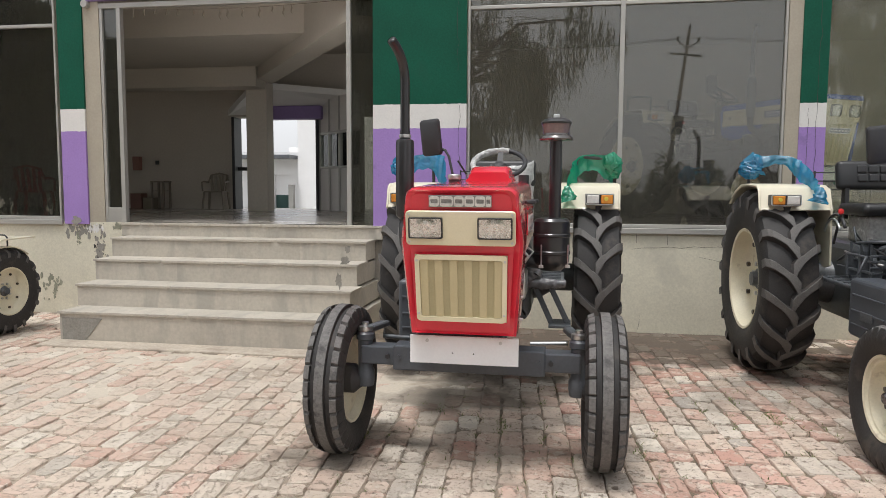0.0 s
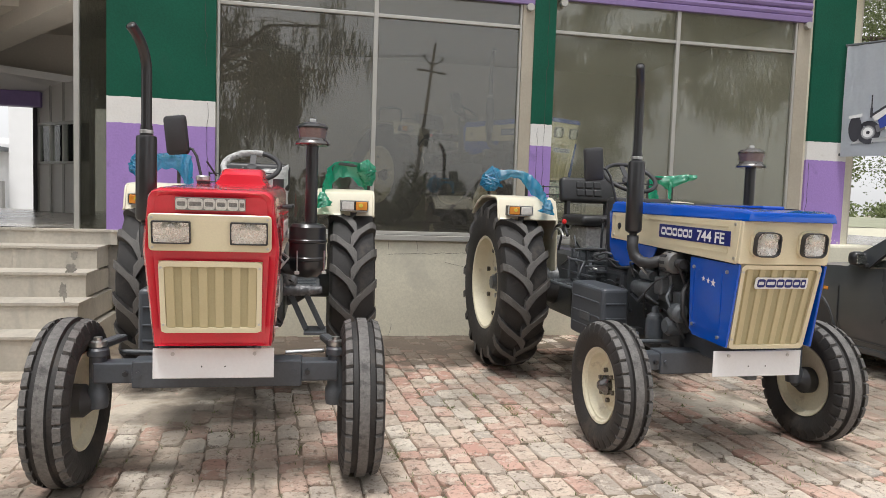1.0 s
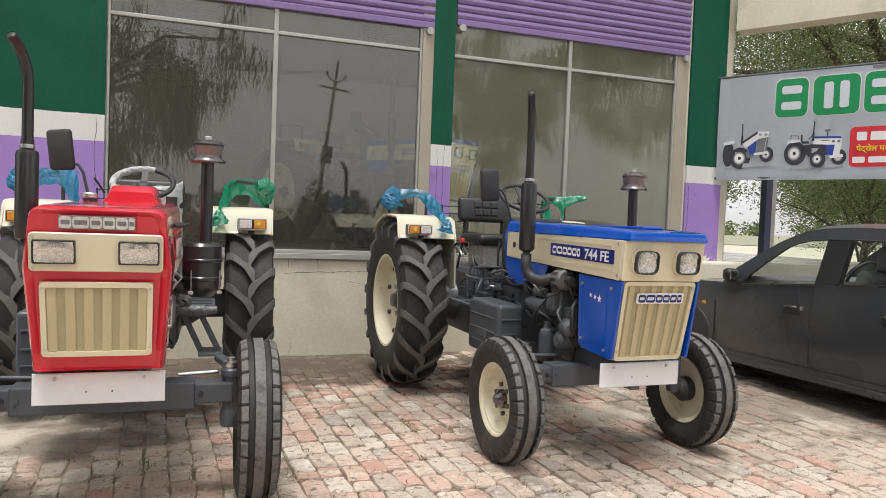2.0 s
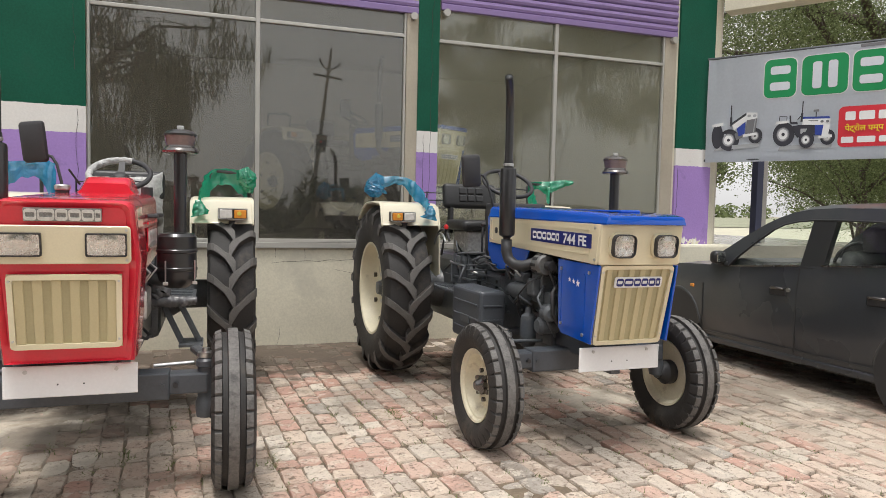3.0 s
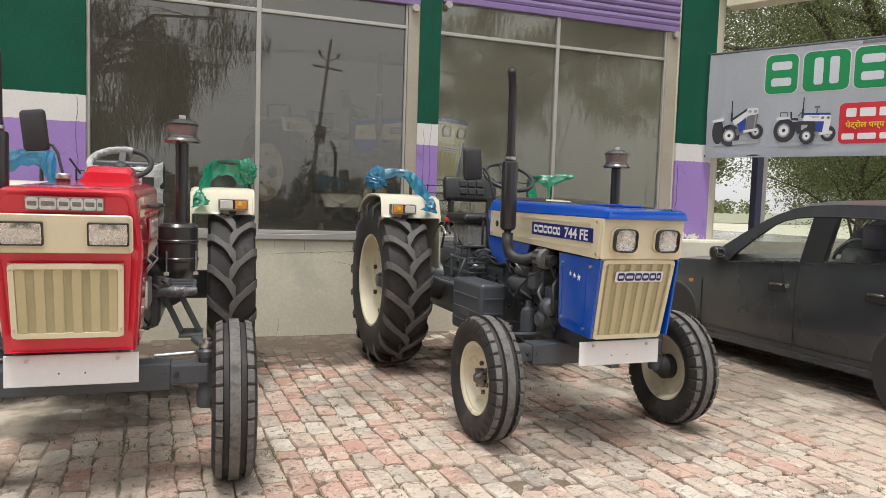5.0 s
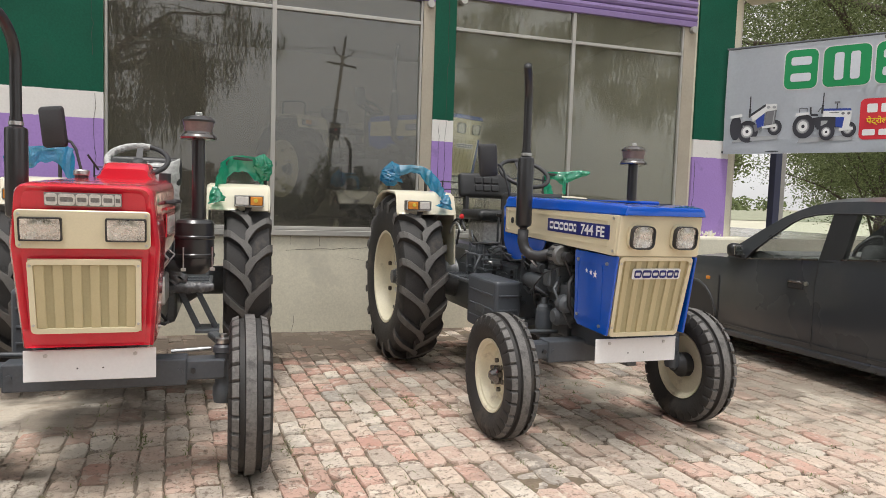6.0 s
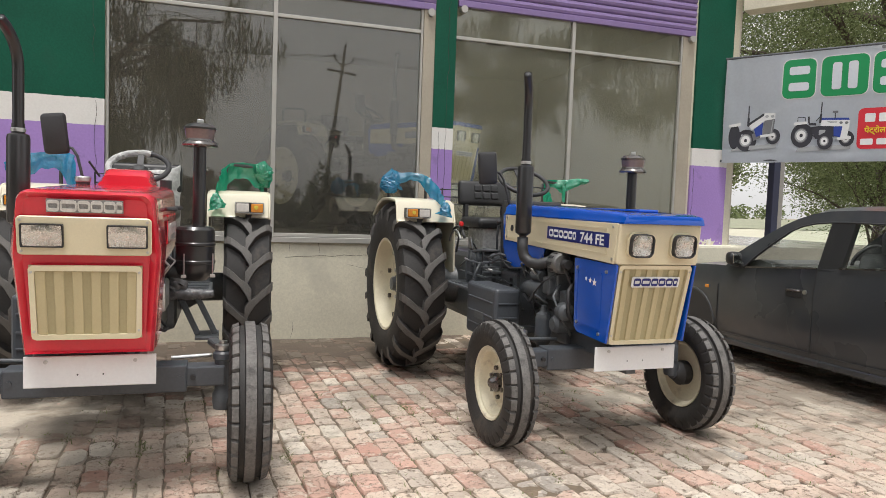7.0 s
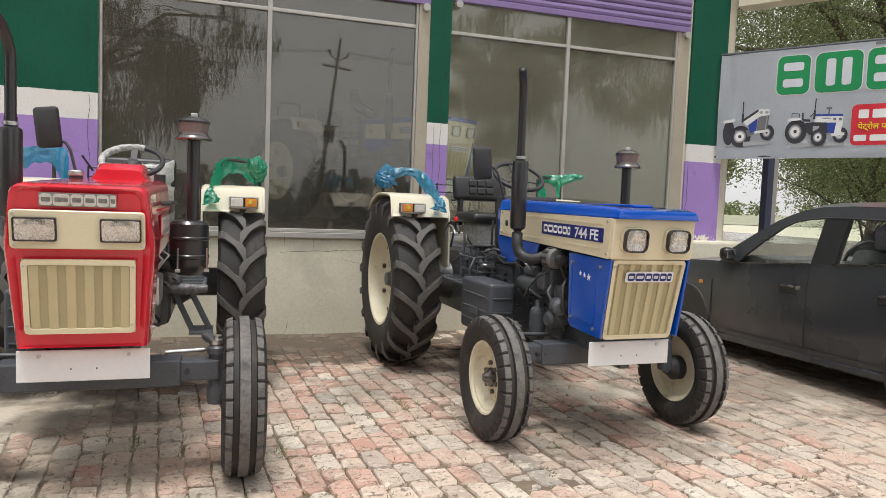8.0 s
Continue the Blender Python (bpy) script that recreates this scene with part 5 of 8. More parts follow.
    part("bowl", lathe(bmesh.new(), [(0.064, 1.562), (0.070, 1.60), (0.073, 1.618), (0.070, 1.622), (0.0, 1.622)], 30, Matrix.Translation((ax, ay, 0))), BOWL, pc, "", True)
    part("lid", lathe(bmesh.new(), [(0.076, 1.617), (0.077, 1.626), (0.062, 1.640), (0.035, 1.648), (0.012, 1.650), (0.0, 1.650)], 30, Matrix.Translation((ax, ay, 0))), BLACK if s["black_lid"] else GUN, pc, "", True)
    part("wing_nut", boxes((ax - 0.016, ax + 0.016, ay - 0.004, ay + 0.004, 1.65, 1.668), bevel=0.003), STEEL, pc)
    part("intake_hose", tube(bmesh.new(), [(ax, ay, 0.90), (ax - 0.12, ay, 0.92), (0.20, ay - 0.02, 0.98), (0.14, ay - 0.02, 1.02)], 0.035, 12), SATIN, t, "", True)
    # right side of the engine
    part("injection_pump", boxes((0.15, 0.25, 0.20, 0.42, 0.74, 0.88), bevel=0.014), STEEL, t, "grey fuel injection pump")
    for pts in ([(0.20, 0.24, 0.88), (0.26, 0.22, 0.96), (0.16, 0.24, 1.06)], [(0.21, 0.32, 0.88), (0.28, 0.34, 0.97), (0.15, 0.42, 1.06)], [(0.19, 0.38, 0.88), (0.25, 0.44, 0.98), (0.14, 0.60, 1.06)]):
        part("pipe", tube(bmesh.new(), pts, 0.006, 8), STEEL, t, "", True)


def drape(path, widths, seed, along=46, across=7):
    """A strip of thin film hung over a path, its lower edge uneven."""
    pts = [Vector(p) for p in path]
    bm = bmesh.new()
    grid = []
    for i in range(along + 1):
        u = i / along * (len(pts) - 1)
        k = min(int(u), len(pts) - 2)
        p = pts[k].lerp(pts[k + 1], u - k)
        way = (pts[k + 1] - pts[k]).normalized()
        out = way.cross(Vector((0, 0, 1)))
        out = out.normalized() if out.length > 0.05 else Vector((0, -1, 0))
        w = widths[k] + (widths[k + 1] - widths[k]) * (u - k)
        w *= 1 + 0.22 * noise.noise(Vector((u * 2.1, seed, 0.0)))
        row = []
        for j in range(across + 1):
            q = j / across
            fold = 0.020 * noise.noise(Vector((u * 3.0 + q, q * 2.0, seed))) + 0.010 * noise.noise(Vector((u * 9.0, q * 5.0, seed + 4)))
            row.append(bm.verts.new(p + Vector((0, 0, 0.014 - w * q)) + out * (fold + 0.018 * math.sin(q * 2.4)) + way * 0.35 * fold))
        grid.append(row)
    for r0, r1 in zip(grid, grid[1:]):
        for j in range(across):
            bm.faces.new((r0[j], r1[j], r1[j + 1], r0[j + 1]))
    return bm


def wraps(t, lump=True, yr=1.90):
    """Plastic film left on the grab rails and tied to the apron's inner corner: blue on one side, green on the other."""
    for side, film, seed in ((-1, WRAP_BLUE, 3.1), (1, WRAP_GREEN, 7.7)):
        col = "blue" if side < 0 else "green"
        bm = crumpled([(side * 0.775, yr - 0.03, 1.37), (side * 0.775, yr - 0.03, 1.43), (side * 0.76, yr - 0.04, 1.49), (side * 0.70, yr - 0.06, 1.50)], [0.030, 0.082 if side < 0 else 0.050, 0.066, 0.030], seed, steps=26, fold=0.34)
        if lump or side < 0:
            part("plastic_wrap", bm, film, t, "crumpled %s plastic film round the rail" % col)
        else:
            bm.free()
        inn = 0.085 if lump and side < 0 else 0.0
        bm = drape([(side * 0.79, yr - 0.03, 1.475), (side * 0.74, yr - 0.05, 1.515), (side * 0.62, yr - 0.08, 1.525), (side * (0.54 - inn / 2), yr - 0.12, 1.515 + inn / 3), (side * (0.495 - inn), yr - 0.22, 1.475 + inn / 3), (side * (0.47 - inn), yr - 0.34, 1.40), (side * (0.452 - inn), yr - 0.41, 1.33), (side * (0.445 - inn), yr - 0.43, 1.29)], [q * (1.95 if lump else 1.1) for q in (0.10, 0.09, 0.05, 0.07, 0.12, 0.10, 0.06, 0.03)], seed)
        part("plastic_wrap", bm, film, t, "torn %s plastic film hung over the rail" % col, True)
        bm = crumpled([(side * 0.445, yr - 0.43, 1.31), (side * 0.45, yr - 0.44, 1.265), (side * 0.46, yr - 0.44, 1.215)], [0.016, 0.036, 0.052], seed + 2, n=22, fold=0.42, steps=18)
        part("plastic_wrap", bm, film, t, "loose %s knot of plastic film" % col, True)


def red_tractor(m):
    t = thing("tractor", "red tractor with a cream grille and ivory mudguards", "tractor", m, "tractors on the forecourt")
    running_gear(t, dict(half=0.626, fr=0.36, plate_y=-0.19, plate_z=0.502, air=(0.385, 0.38), can=(-0.015, 0.875), rear=(0.655, 0.88), fender=(0.40, 0.79), black_lid=True, tip=(-0.42, -0.90), ex=-0.380, stack=1.83, mirror=1.595, wheel=(0.02, 0.165), wheel_z=1.45))
    # nose: full height in front of the radiator, the face leaning back to its foot
    lean = 0.16
    bm = bmesh.new()
    loft(bm, [section(-0.325, 0.654, 1.265, 0.205, 0.225, 1.05, 0.215, 0.030, lean), section(-0.345, 0.650, 1.283, 0.225, 0.252, 1.05, 0.234, 0.040, lean), section(-0.325, 0.645, 1.292, 0.235, 0.264, 1.06, 0.240, 0.045, lean),
              section(-0.20, 0.645, 1.300, 0.238, 0.262, 1.06, 0.245, 0.045, lean), section(0.02, 0.66, 1.308, 0.238, 0.262, 1.06, 0.245, 0.045, 0.05)])
    nose = part("nose", bm, RED, t, "red enamelled bonnet nose", True)
    bm = bmesh.new()
    loft(bm, [section(0.02, 0.99, 1.308, 0.255, 0.260, 1.06, 0.245, 0.045, 0.0), section(0.45, 1.00, 1.325, 0.252, 0.256, 1.06, 0.242, 0.05, 0.0), section(0.86, 1.02, 1.338, 0.250, 0.252, 1.06, 0.238, 0.05, 0.0)])
    hood = part("hood", bm, RED, t, "red enamelled bonnet", True)
    for side in (-1, 1):
        for k in range(4):
            x = side * 0.2605
            part("louvre", one_box(x - 0.004, x + 0.004, 0.10 + 0.14 * k, 0.20 + 0.14 * k, 1.19, 1.20, bevel=0.002), RED, hood)
        part("handle", tube(bmesh.new(), [(side * 0.25, 0.20, 1.225), (side * 0.285, 0.21, 1.225), (side * 0.285, 0.30, 1.225), (side * 0.25, 0.31, 1.225)], 0.009, 8), SATIN, hood)
        part("handle", tube(bmesh.new(), [(side * 0.25, 0.58, 1.225), (side * 0.285, 0.59, 1.225), (side * 0.285, 0.68, 1.225), (side * 0.25, 0.69, 1.225)], 0.009, 8), SATIN, hood)
        mm = Matrix(((0, 0, side, side * 0.2585), (side, 0, 0, 0.36), (0, 1, 0, 1.12), (0, 0, 0, 1)))
        part("side_decal", prism(bmesh.new(), round_rect(0.52, 0.105, 0.008, 3), 0.003, mm), RED, hood, "red side plate with silver shapes")
        badge_bars(hood, mm @ Matrix.Translation((0, 0, 0.004)), [0.062, 0.075, 0.062, 0.062, 0.062, 0.040], 0.012, 0.080, SILVER, 0.003, "decal_bar")
        for z in (0.70, 0.80, 0.92):
            part("screw", rod(bmesh.new(), (side * 0.244, -0.10, z), (side * 0.256, -0.10, z), 0.007, n=10), STEEL, nose)
    part("seam", loft(bmesh.new(), [section(y, 1.07, 1.3087, 0.2555, 0.2600, 1.08, 0.2456, 0.045) for y in (0.013, 0.018)]), SATIN, t)
    face = face_frame(-0.345 + lean * 0.633, 0.65, -0.345, 1.283)

    def lay(z):
        return face @ Matrix.Translation((0, (z - 0.9665) / math.cos(math.atan(lean)), 0.0))
    lp = part("lamp_panel", prism(bmesh.new(), round_rect(0.470, 0.150, 0.016, 4), 0.012, lay(1.122), 0.003, 1), CREAM, t, "cream lamp panel")
    for side in (-1, 1):
        part("panel_dip", prism(bmesh.new(), round_rect(0.147, 0.091, 0.006, 3, side * 0.148, 0.002), 0.0121, lay(1.122)), SATIN, lp)
        headlight(t, lay(1.122) @ Matrix.Translation((0, 0, 0.0125)), side * 0.148, 0.002, 0.146, 0.090, 0.013, 0.006, SATIN, 0.0065, 0.0008)
        for z in (-0.060, 0.060):
            p = lay(1.122) @ Vector((side * 0.220, z, 0.012))
            q = lay(1.122) @ Vector((side * 0.220, z, 0.017))
            part("screw", rod(bmesh.new(), p, q, 0.0055, n=8), STEEL, lp)
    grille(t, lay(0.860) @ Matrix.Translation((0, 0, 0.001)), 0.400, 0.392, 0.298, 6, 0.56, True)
    part("badge_plate", prism(bmesh.new(), round_rect(0.266, 0.050, 0.003, 3), 0.010, lay(1.236) @ Matrix.Translation((0, 0, -0.004))), FOIL, nose, "crinkled silver foil badge")
    badge_bars(nose, lay(1.236) @ Matrix.Translation((0, 0, -0.004)), [0.042, 0.057, 0.042, 0.042, 0.042, 0.021], 0.003, 0.044, SILVER, 0.014)
    # instrument hump, filler cap
    bm = bmesh.new()
    loft(bm, [section(0.78, 1.30, 1.385, 0.145, 0.142, 1.33, 0.115, 0.03), section(0.84, 1.30, 1.418, 0.150, 0.146, 1.33, 0.118, 0.035), section(1.02, 1.28, 1.428, 0.150, 0.146, 1.33, 0.118, 0.035)])
    part("dash_hump", bm, RED, t, "red dashboard hump", True)
    part("dash_body", one_box(-0.22, 0.22, 0.84, 1.02, 0.95, 1.30, bevel=0.02), SATIN, t)
    part("filler_cap", lathe(bmesh.new(), [(0.0, 0.046), (0.030, 0.046), (0.036, 0.040), (0.036, 0.022), (0.031, 0.018)], 22, Matrix.Translation((-0.165, 0.55, 1.322))), STEEL, t, "dull chrome filler cap", True)
    part("filler_neck", lathe(bmesh.new(), [(0.031, 0.020), (0.031, 0.0), (0.036, -0.006)], 22, Matrix.Translation((-0.165, 0.55, 1.322))), SATIN, t, "", True)
    part("wiper_stub", rod(bmesh.new(), (0.20, 0.78, 1.32), (0.20, 0.78, 1.37), 0.030), SATIN, t)
    part("stalk", rod(bmesh.new(), (-0.16, 1.0, 1.38), (-0.21, 0.97, 1.46), 0.006, n=8), SATIN, t)
    bm = crumpled([(0.02 + 0.165 * math.cos(radians(a)), 1.18 + 0.165 * math.sin(radians(a)) * 0.84, 1.45 + 0.165 * math.sin(radians(a)) * 0.545) for a in range(70, 230, 16)], [0.0165, 0.019, 0.0175, 0.0195, 0.0175, 0.019, 0.018, 0.0185, 0.0175, 0.0165], 5.0, steps=40, fold=0.2)
    part("wheel_cover", bm, BAG, t, "torn grey film on the steering wheel")

    def cover(u, v):
        """A loose bag over the backrest, creased, one corner pulled up."""
        x = -0.235 + 0.450 * u
        crease = noise.noise(Vector((x * 9, v * 2.5, 2.0))) + 0.5 * noise.noise(Vector((x * 22 + v * 6, v * 7, 5.0)))
        z = 1.05 + 0.40 * min(1.0, v / 0.8) + (0.05 * u ** 8 + 0.012 * crease) * min(1.0, v / 0.8)
        y = 1.715 + 0.10 * (max(0.0, v - 0.72) / 0.28) ** 2 + 0.022 * crease - 0.03 * v * (1 - abs(2 * u - 1)) + 0.05 * abs(2 * u - 1) ** 4
        return x + 0.016 * crease * (v + 0.2), y, z
    part("seat_cover", quad_sheet(bmesh.new(), cover, 60, 44), BAG, t, "creased grey plastic seat cover", True)
    bm = crumpled([(0.22, 1.00, 0.745), (0.25, 1.01, 0.79), (0.24, 1.00, 0.86), (0.22, 1.02, 0.90)], [0.05, 0.065, 0.05, 0.02], 4.0, fold=0.35)
    part("pedal_cover", bm, DARKFILM, t, "dark plastic film round the pedals", True)
    bm = crumpled([(0.18, 0.99, 0.725), (0.28, 0.985, 0.728), (0.38, 0.985, 0.725), (0.45, 0.99, 0.728)], [0.022, 0.030, 0.026, 0.020], 6.0, fold=0.35)
    part("footboard_cover", bm, DARKFILM, t, "dark plastic film on the footboard's edge", True)
    wraps(t)
    return t


def blue_tractor(m, wrapped=True):
    t = thing("tractor", "blue and cream tractor with a ribbed cream grille and ivory mudguards", "tractor", m, "tractors on the forecourt")
    running_gear(t, dict(half=0.617, fr=0.338, plate_y=-0.345, plate_z=0.462, air=(0.388, 0.335), can=(0.0, 0.80), rear=(0.635, 1.0), fender=(0.36, 0.805), black_lid=False, tip=(-0.52, -0.85), ex=-0.376, stack=1.855, mirror=1.55, wheel=(0.045, 0.18), wheel_z=1.485))
    # blue cap, drooping at the front
    bm = bmesh.new()
    loft(bm, [section(-0.545, 1.235, 1.262, 0.219, 0.220, 1.24, 0.216, 0.014), section(-0.540, 1.232, 1.276, 0.234, 0.236, 1.24, 0.230, 0.022), section(-0.48, 1.232, 1.288, 0.241, 0.243, 1.24, 0.234, 0.028), section(0.0, 1.238, 1.302, 0.244, 0.246, 1.245, 0.238, 0.03), section(0.84, 1.245, 1.318, 0.246, 0.248, 1.25, 0.234, 0.03)])
    part("hood", bm, BLUE, t, "glossy blue bonnet top", True)
    part("hood_rib", one_box(-0.06, 0.06, -0.40, 0.70, 1.290, 1.306, bevel=0.006), BLUE, t)
    for x in (-0.105, 0.105):
        part("seam", bar(bmesh.new(), (x, -0.44, 1.2915), (x, 0.80, 1.3185), 0.007, 0.004), SATIN, t)
    # cream side bands
    for side in (-1, 1):
        bm = bmesh.new()
        out = [(-0.497, 1.233), (0.83, 1.246), (0.835, 1.078), (-0.472, 1.030)]
        mm = Matrix(((0, 0, 1, side * 0.238 - 0.006), (1, 0, 0, 0), (0, 1, 0, 0), (0, 0, 0, 1)))
        prism(bm, out, 0.012, mm, 0.003, 1)
        band = part("side_band", bm, CREAM, t, "cream bonnet side band")
        ms = Matrix(((0, 0, side, side * 0.2445), (side, 0, 0, 0), (0, 1, 0, 0), (0, 0, 0, 1)))
        lab = ms @ Matrix.Translation((-side * 0.100, 1.150, 0.0)) @ Matrix.Rotation(radians(side * 1.0), 4, "Z")
        part("decal", prism(bmesh.new(), round_rect(0.655, 0.072, 0.003, 2), 0.0022, lab), NAVY, band, "navy decal strip with white bars")
        badge_bars(band, lab @ Matrix.Translation((-0.150, 0, 0.0022)), [0.044, 0.055, 0.044, 0.044, 0.044, 0.026], 0.009, 0.044, PLATE, 0.0015, "decal_bar")
        lettering("decal_character", "744 FE", 0.074, lab @ Matrix.Translation((0.165, -0.0265, 0.0024)), PLATE, band, 1.16)
        part("emblem", prism(bmesh.new(), round_rect(0.04, 0.04, 0.019, 5), 0.003, ms @ Matrix.Translation((side * 0.72, 1.16, 0.0))), SATIN, band)
        fr = round_rect(1.20, 0.130, 0.006, 2)
        part("pressing", ring_plate(bmesh.new(), fr, [(a * 0.99, b * 0.92) for a, b in fr], 0.002, ms @ Matrix.Translation((side * 0.19, 1.150, 0.0)) @ Matrix.Rotation(radians(side * 1.0), 4, "Z")), CREAM, band)
        for y, z in ((-0.46, 1.215), (-0.46, 1.055), (0.80, 1.226), (0.80, 1.10)):
            part("screw", rod(bmesh.new(), (side * 0.244, y, z), (side * 0.2495, y, z), 0.007, n=8), STEEL, band)
        # lower blue panel, with a pressed field and bolts
        low = [(-0.497, 1.026), (-0.085, 1.034), (-0.105, 0.66), (-0.14, 0.632), (-0.427, 0.622)]
        mm = Matrix(((0, 0, 1, side * 0.231 - 0.006), (1, 0, 0, 0), (0, 1, 0, 0), (0, 0, 0, 1)))
        pn = part("side_panel", prism(bmesh.new(), low, 0.012, mm, 0.003, 1), BLUE, t, "blue lower side panel with three stars")
        fld = round_rect(0.24, 0.29, 0.012, 3)
        part("pressing", ring_plate(bmesh.new(), fld, [(a * 0.97, b * 0.975) for a, b in fld], 0.003, ms @ Matrix.Translation((-side * 0.25, 0.83, -0.0075))), BLUE, pn)
        for y, z in ((-0.41, 0.985), (-0.13, 0.985), (-0.36, 0.66), (-0.14, 0.69)):
            part("bolt", rod(bmesh.new(), (side * 0.237, y, z), (side * 0.245, y, z), 0.009, n=10), STEEL, pn)
        for k, r in ((0, 0.013), (1, 0.014), (2, 0.019)):
            st = star(bmesh.new(), ms @ Matrix.Translation((0, 0, -0.0075)), (-side * (0.215 + 0.042 * k), 0.932 - 0.006 * k), r * 1.12)
            part("star", st, PLATE, pn, "white star decal")
        # blue tail of the bonnet side
        tail = [(0.26, 1.056), (0.30, 0.985), (0.42, 0.965), (0.54, 0.93), (0.66, 0.90), (0.78, 0.93), (0.86, 1.02), (0.88, 1.25), (0.838, 1.25), (0.838, 1.074)]
        part("tail_panel", prism(bmesh.new(), tail, 0.010, Matrix(((0, 0, 1, side * 0.235 - 0.005), (1, 0, 0, 0), (0, 1, 0, 0), (0, 0, 0, 1))), 0.003, 1), BLUE, t)
    part("tail_cover", one_box(-0.23, 0.23, 0.84, 0.87, 0.95, 1.30, bevel=0.01), BLUE, t)
    part("dash_body", one_box(-0.20, 0.20, 0.87, 1.02, 0.95, 1.34, bevel=0.02), SATIN, t)
    # lamp panel
    face = face_frame(-0.481, 1.030, -0.503, 1.236)
    lp = part("lamp_panel", prism(bmesh.new(), round_rect(0.482, 0.206, 0.012, 3), 0.030, face @ Matrix.Translation((0, 0, -0.018)), 0.006, 2), CREAM, t, "cream lamp panel")
    for side in (-1, 1):
        m2 = face @ Matrix.Translation((0, 0, 0.010))
        part("lamp_cup", ring_plate(bmesh.new(), round_rect(0.142, 0.128, 0.036, 5, side * 0.125, -0.002), round_rect(0.124, 0.110, 0.03, 5, side * 0.125, -0.002), 0.020, m2), CREAM, lp)
        headlight(t, m2 @ Matrix.Translation((0, 0, 0.004)), side * 0.125, -0.002, 0.130, 0.116, 0.042, 0.032, SATIN, 0.020, 0.0003)
    # nose with the grille
    bm = bmesh.new()
    lean_face = [(-0.226, 1.030, -0.472), (-0.212, 0.615, -0.385)]
    rings = []
    for x, z, y in lean_face:
        rings.append([Vector((-x, y, z)), Vector((x, y, z)), Vector((x, y + 0.06, z)), Vector((-x, y + 0.06, z))])
    loft(bm, rings)
    part("nose", bm, BLUE, t, "blue nose behind the grille")
    gm = face_frame(-0.385, 0.615, -0.472, 1.030)
    gm = gm @ Matrix.Translation((0, 0, 0.001))
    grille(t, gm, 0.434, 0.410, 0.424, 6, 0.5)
    badge = gm @ Matrix.Translation((0.01, 0.125, 0.016))
    part("badge", prism(bmesh.new(), round_rect(0.285, 0.056, 0.01, 3), 0.003, badge), PLATE, t, "white-edged navy maker's badge")
    badge_bars(t, badge @ Matrix.Translation((0, 0, 0.003)), [0.04, 0.052, 0.038, 0.038, 0.038, 0.024], 0.006, 0.040, NAVY, 0.003)
    part("tow_hook", one_box(-0.04, 0.02, -0.33, -0.22, 0.435, 0.46, bevel=0.005), CHAR, t)
    if wrapped:
        wraps(t, False)
        bm = drape([(0.62, 1.84, 1.525), (0.74, 1.82, 1.53), (0.84, 1.79, 1.545), (0.93, 1.76, 1.54)], [0.05, 0.09, 0.07, 0.03], 5.5, 24)
        part("plastic_wrap", bm, WRAP_GREEN, t, "loose end of green plastic film", True)
        bm = drape([(0.70, 1.80, 1.50), (0.73, 1.79, 1.47)], [0.15, 0.12], 2.5, 8)
        part("plastic_wrap", bm, WRAP_GREEN, t, "hanging tail of green plastic film", True)
    return t


red_tractor(pose(-0.372, 3.212, 0, 0, 0, -0.9))
blue_tractor(pose(2.20, 3.39, 0, 0, 0, 1.0))

# ---- trees, fields and what stands across the road ----
LEAF = leaf_mat("neem_leaf", (0.175, 0.205, 0.10))
LEAF2 = leaf_mat("gum_leaf", (0.16, 0.175, 0.115))
# paler than LEAF2: the haze of the window reflection is put into the colour
LEAF3 = leaf_mat("hazed_gum_leaf", (0.21, 0.215, 0.155))
BARK = mat("dark_bark", (0.09, 0.07, 0.055), 0.9, vary=0.3, scale=6, bump=0.6, fine=30)
CROP = mat("green_crop", (0.25, 0.255, 0.17), 0.9, vary=0.3, scale=0.15, bump=0.2, fine=2)
PALE = mat("pale_stubble", (0.46, 0.435, 0.33), 0.95, vary=0.15, scale=0.2, bump=0.2, fine=3)
CONCRETE = mat("grey_concrete", (0.30, 0.29, 0.27), 0.85, vary=0.15, scale=3, bump=0.2, fine=40)
NAVYPOST = mat("navy_post_paint", (0.02, 0.025, 0.06), 0.5, vary=0.12, scale=4, bump=0.05)


def leaves(points, rng, per, spread, size, droop):
    """Many small leaves about points; droop draws them out downwards."""
    vs, fs = [], []
    for p in points:
        for _ in range(per):
            c = Vector(p) + Vector((rng.gauss(0, spread), rng.gauss(0, spread), rng.gauss(0, spread * 0.7)))
            if droop > 0.1:
                if _ % 10 == 0:
                    strand, fall, run = c.copy(), Vector((rng.gauss(0, 0.10), rng.gauss(0, 0.10), -1)).normalized(), rng.uniform(0.5, 1.7)
                c = strand + fall * (droop * run * (_ % 10) / 10) + Vector((rng.gauss(0, 0.025), rng.gauss(0, 0.025), 0))
                long = Vector((rng.gauss(0, 0.25), rng.gauss(0, 0.25), -1)).normalized()
            else:
                long = Vector((rng.gauss(0, 1), rng.gauss(0, 1), rng.gauss(-0.3, 0.6))).normalized()
            side = long.cross(Vector((rng.gauss(0, 1), rng.gauss(0, 1), rng.gauss(0, 1)))).normalized()
            s = size * rng.uniform(0.6, 1.3)
            wd = s * (0.12 if droop > 0.1 else 0.30)
            k = len(vs)
            vs += [c, c + long * s * 0.5 + side * wd, c + long * s, c + long * s * 0.5 - side * wd]
            fs.append((k, k + 1, k + 2, k + 3))
    return vs, fs


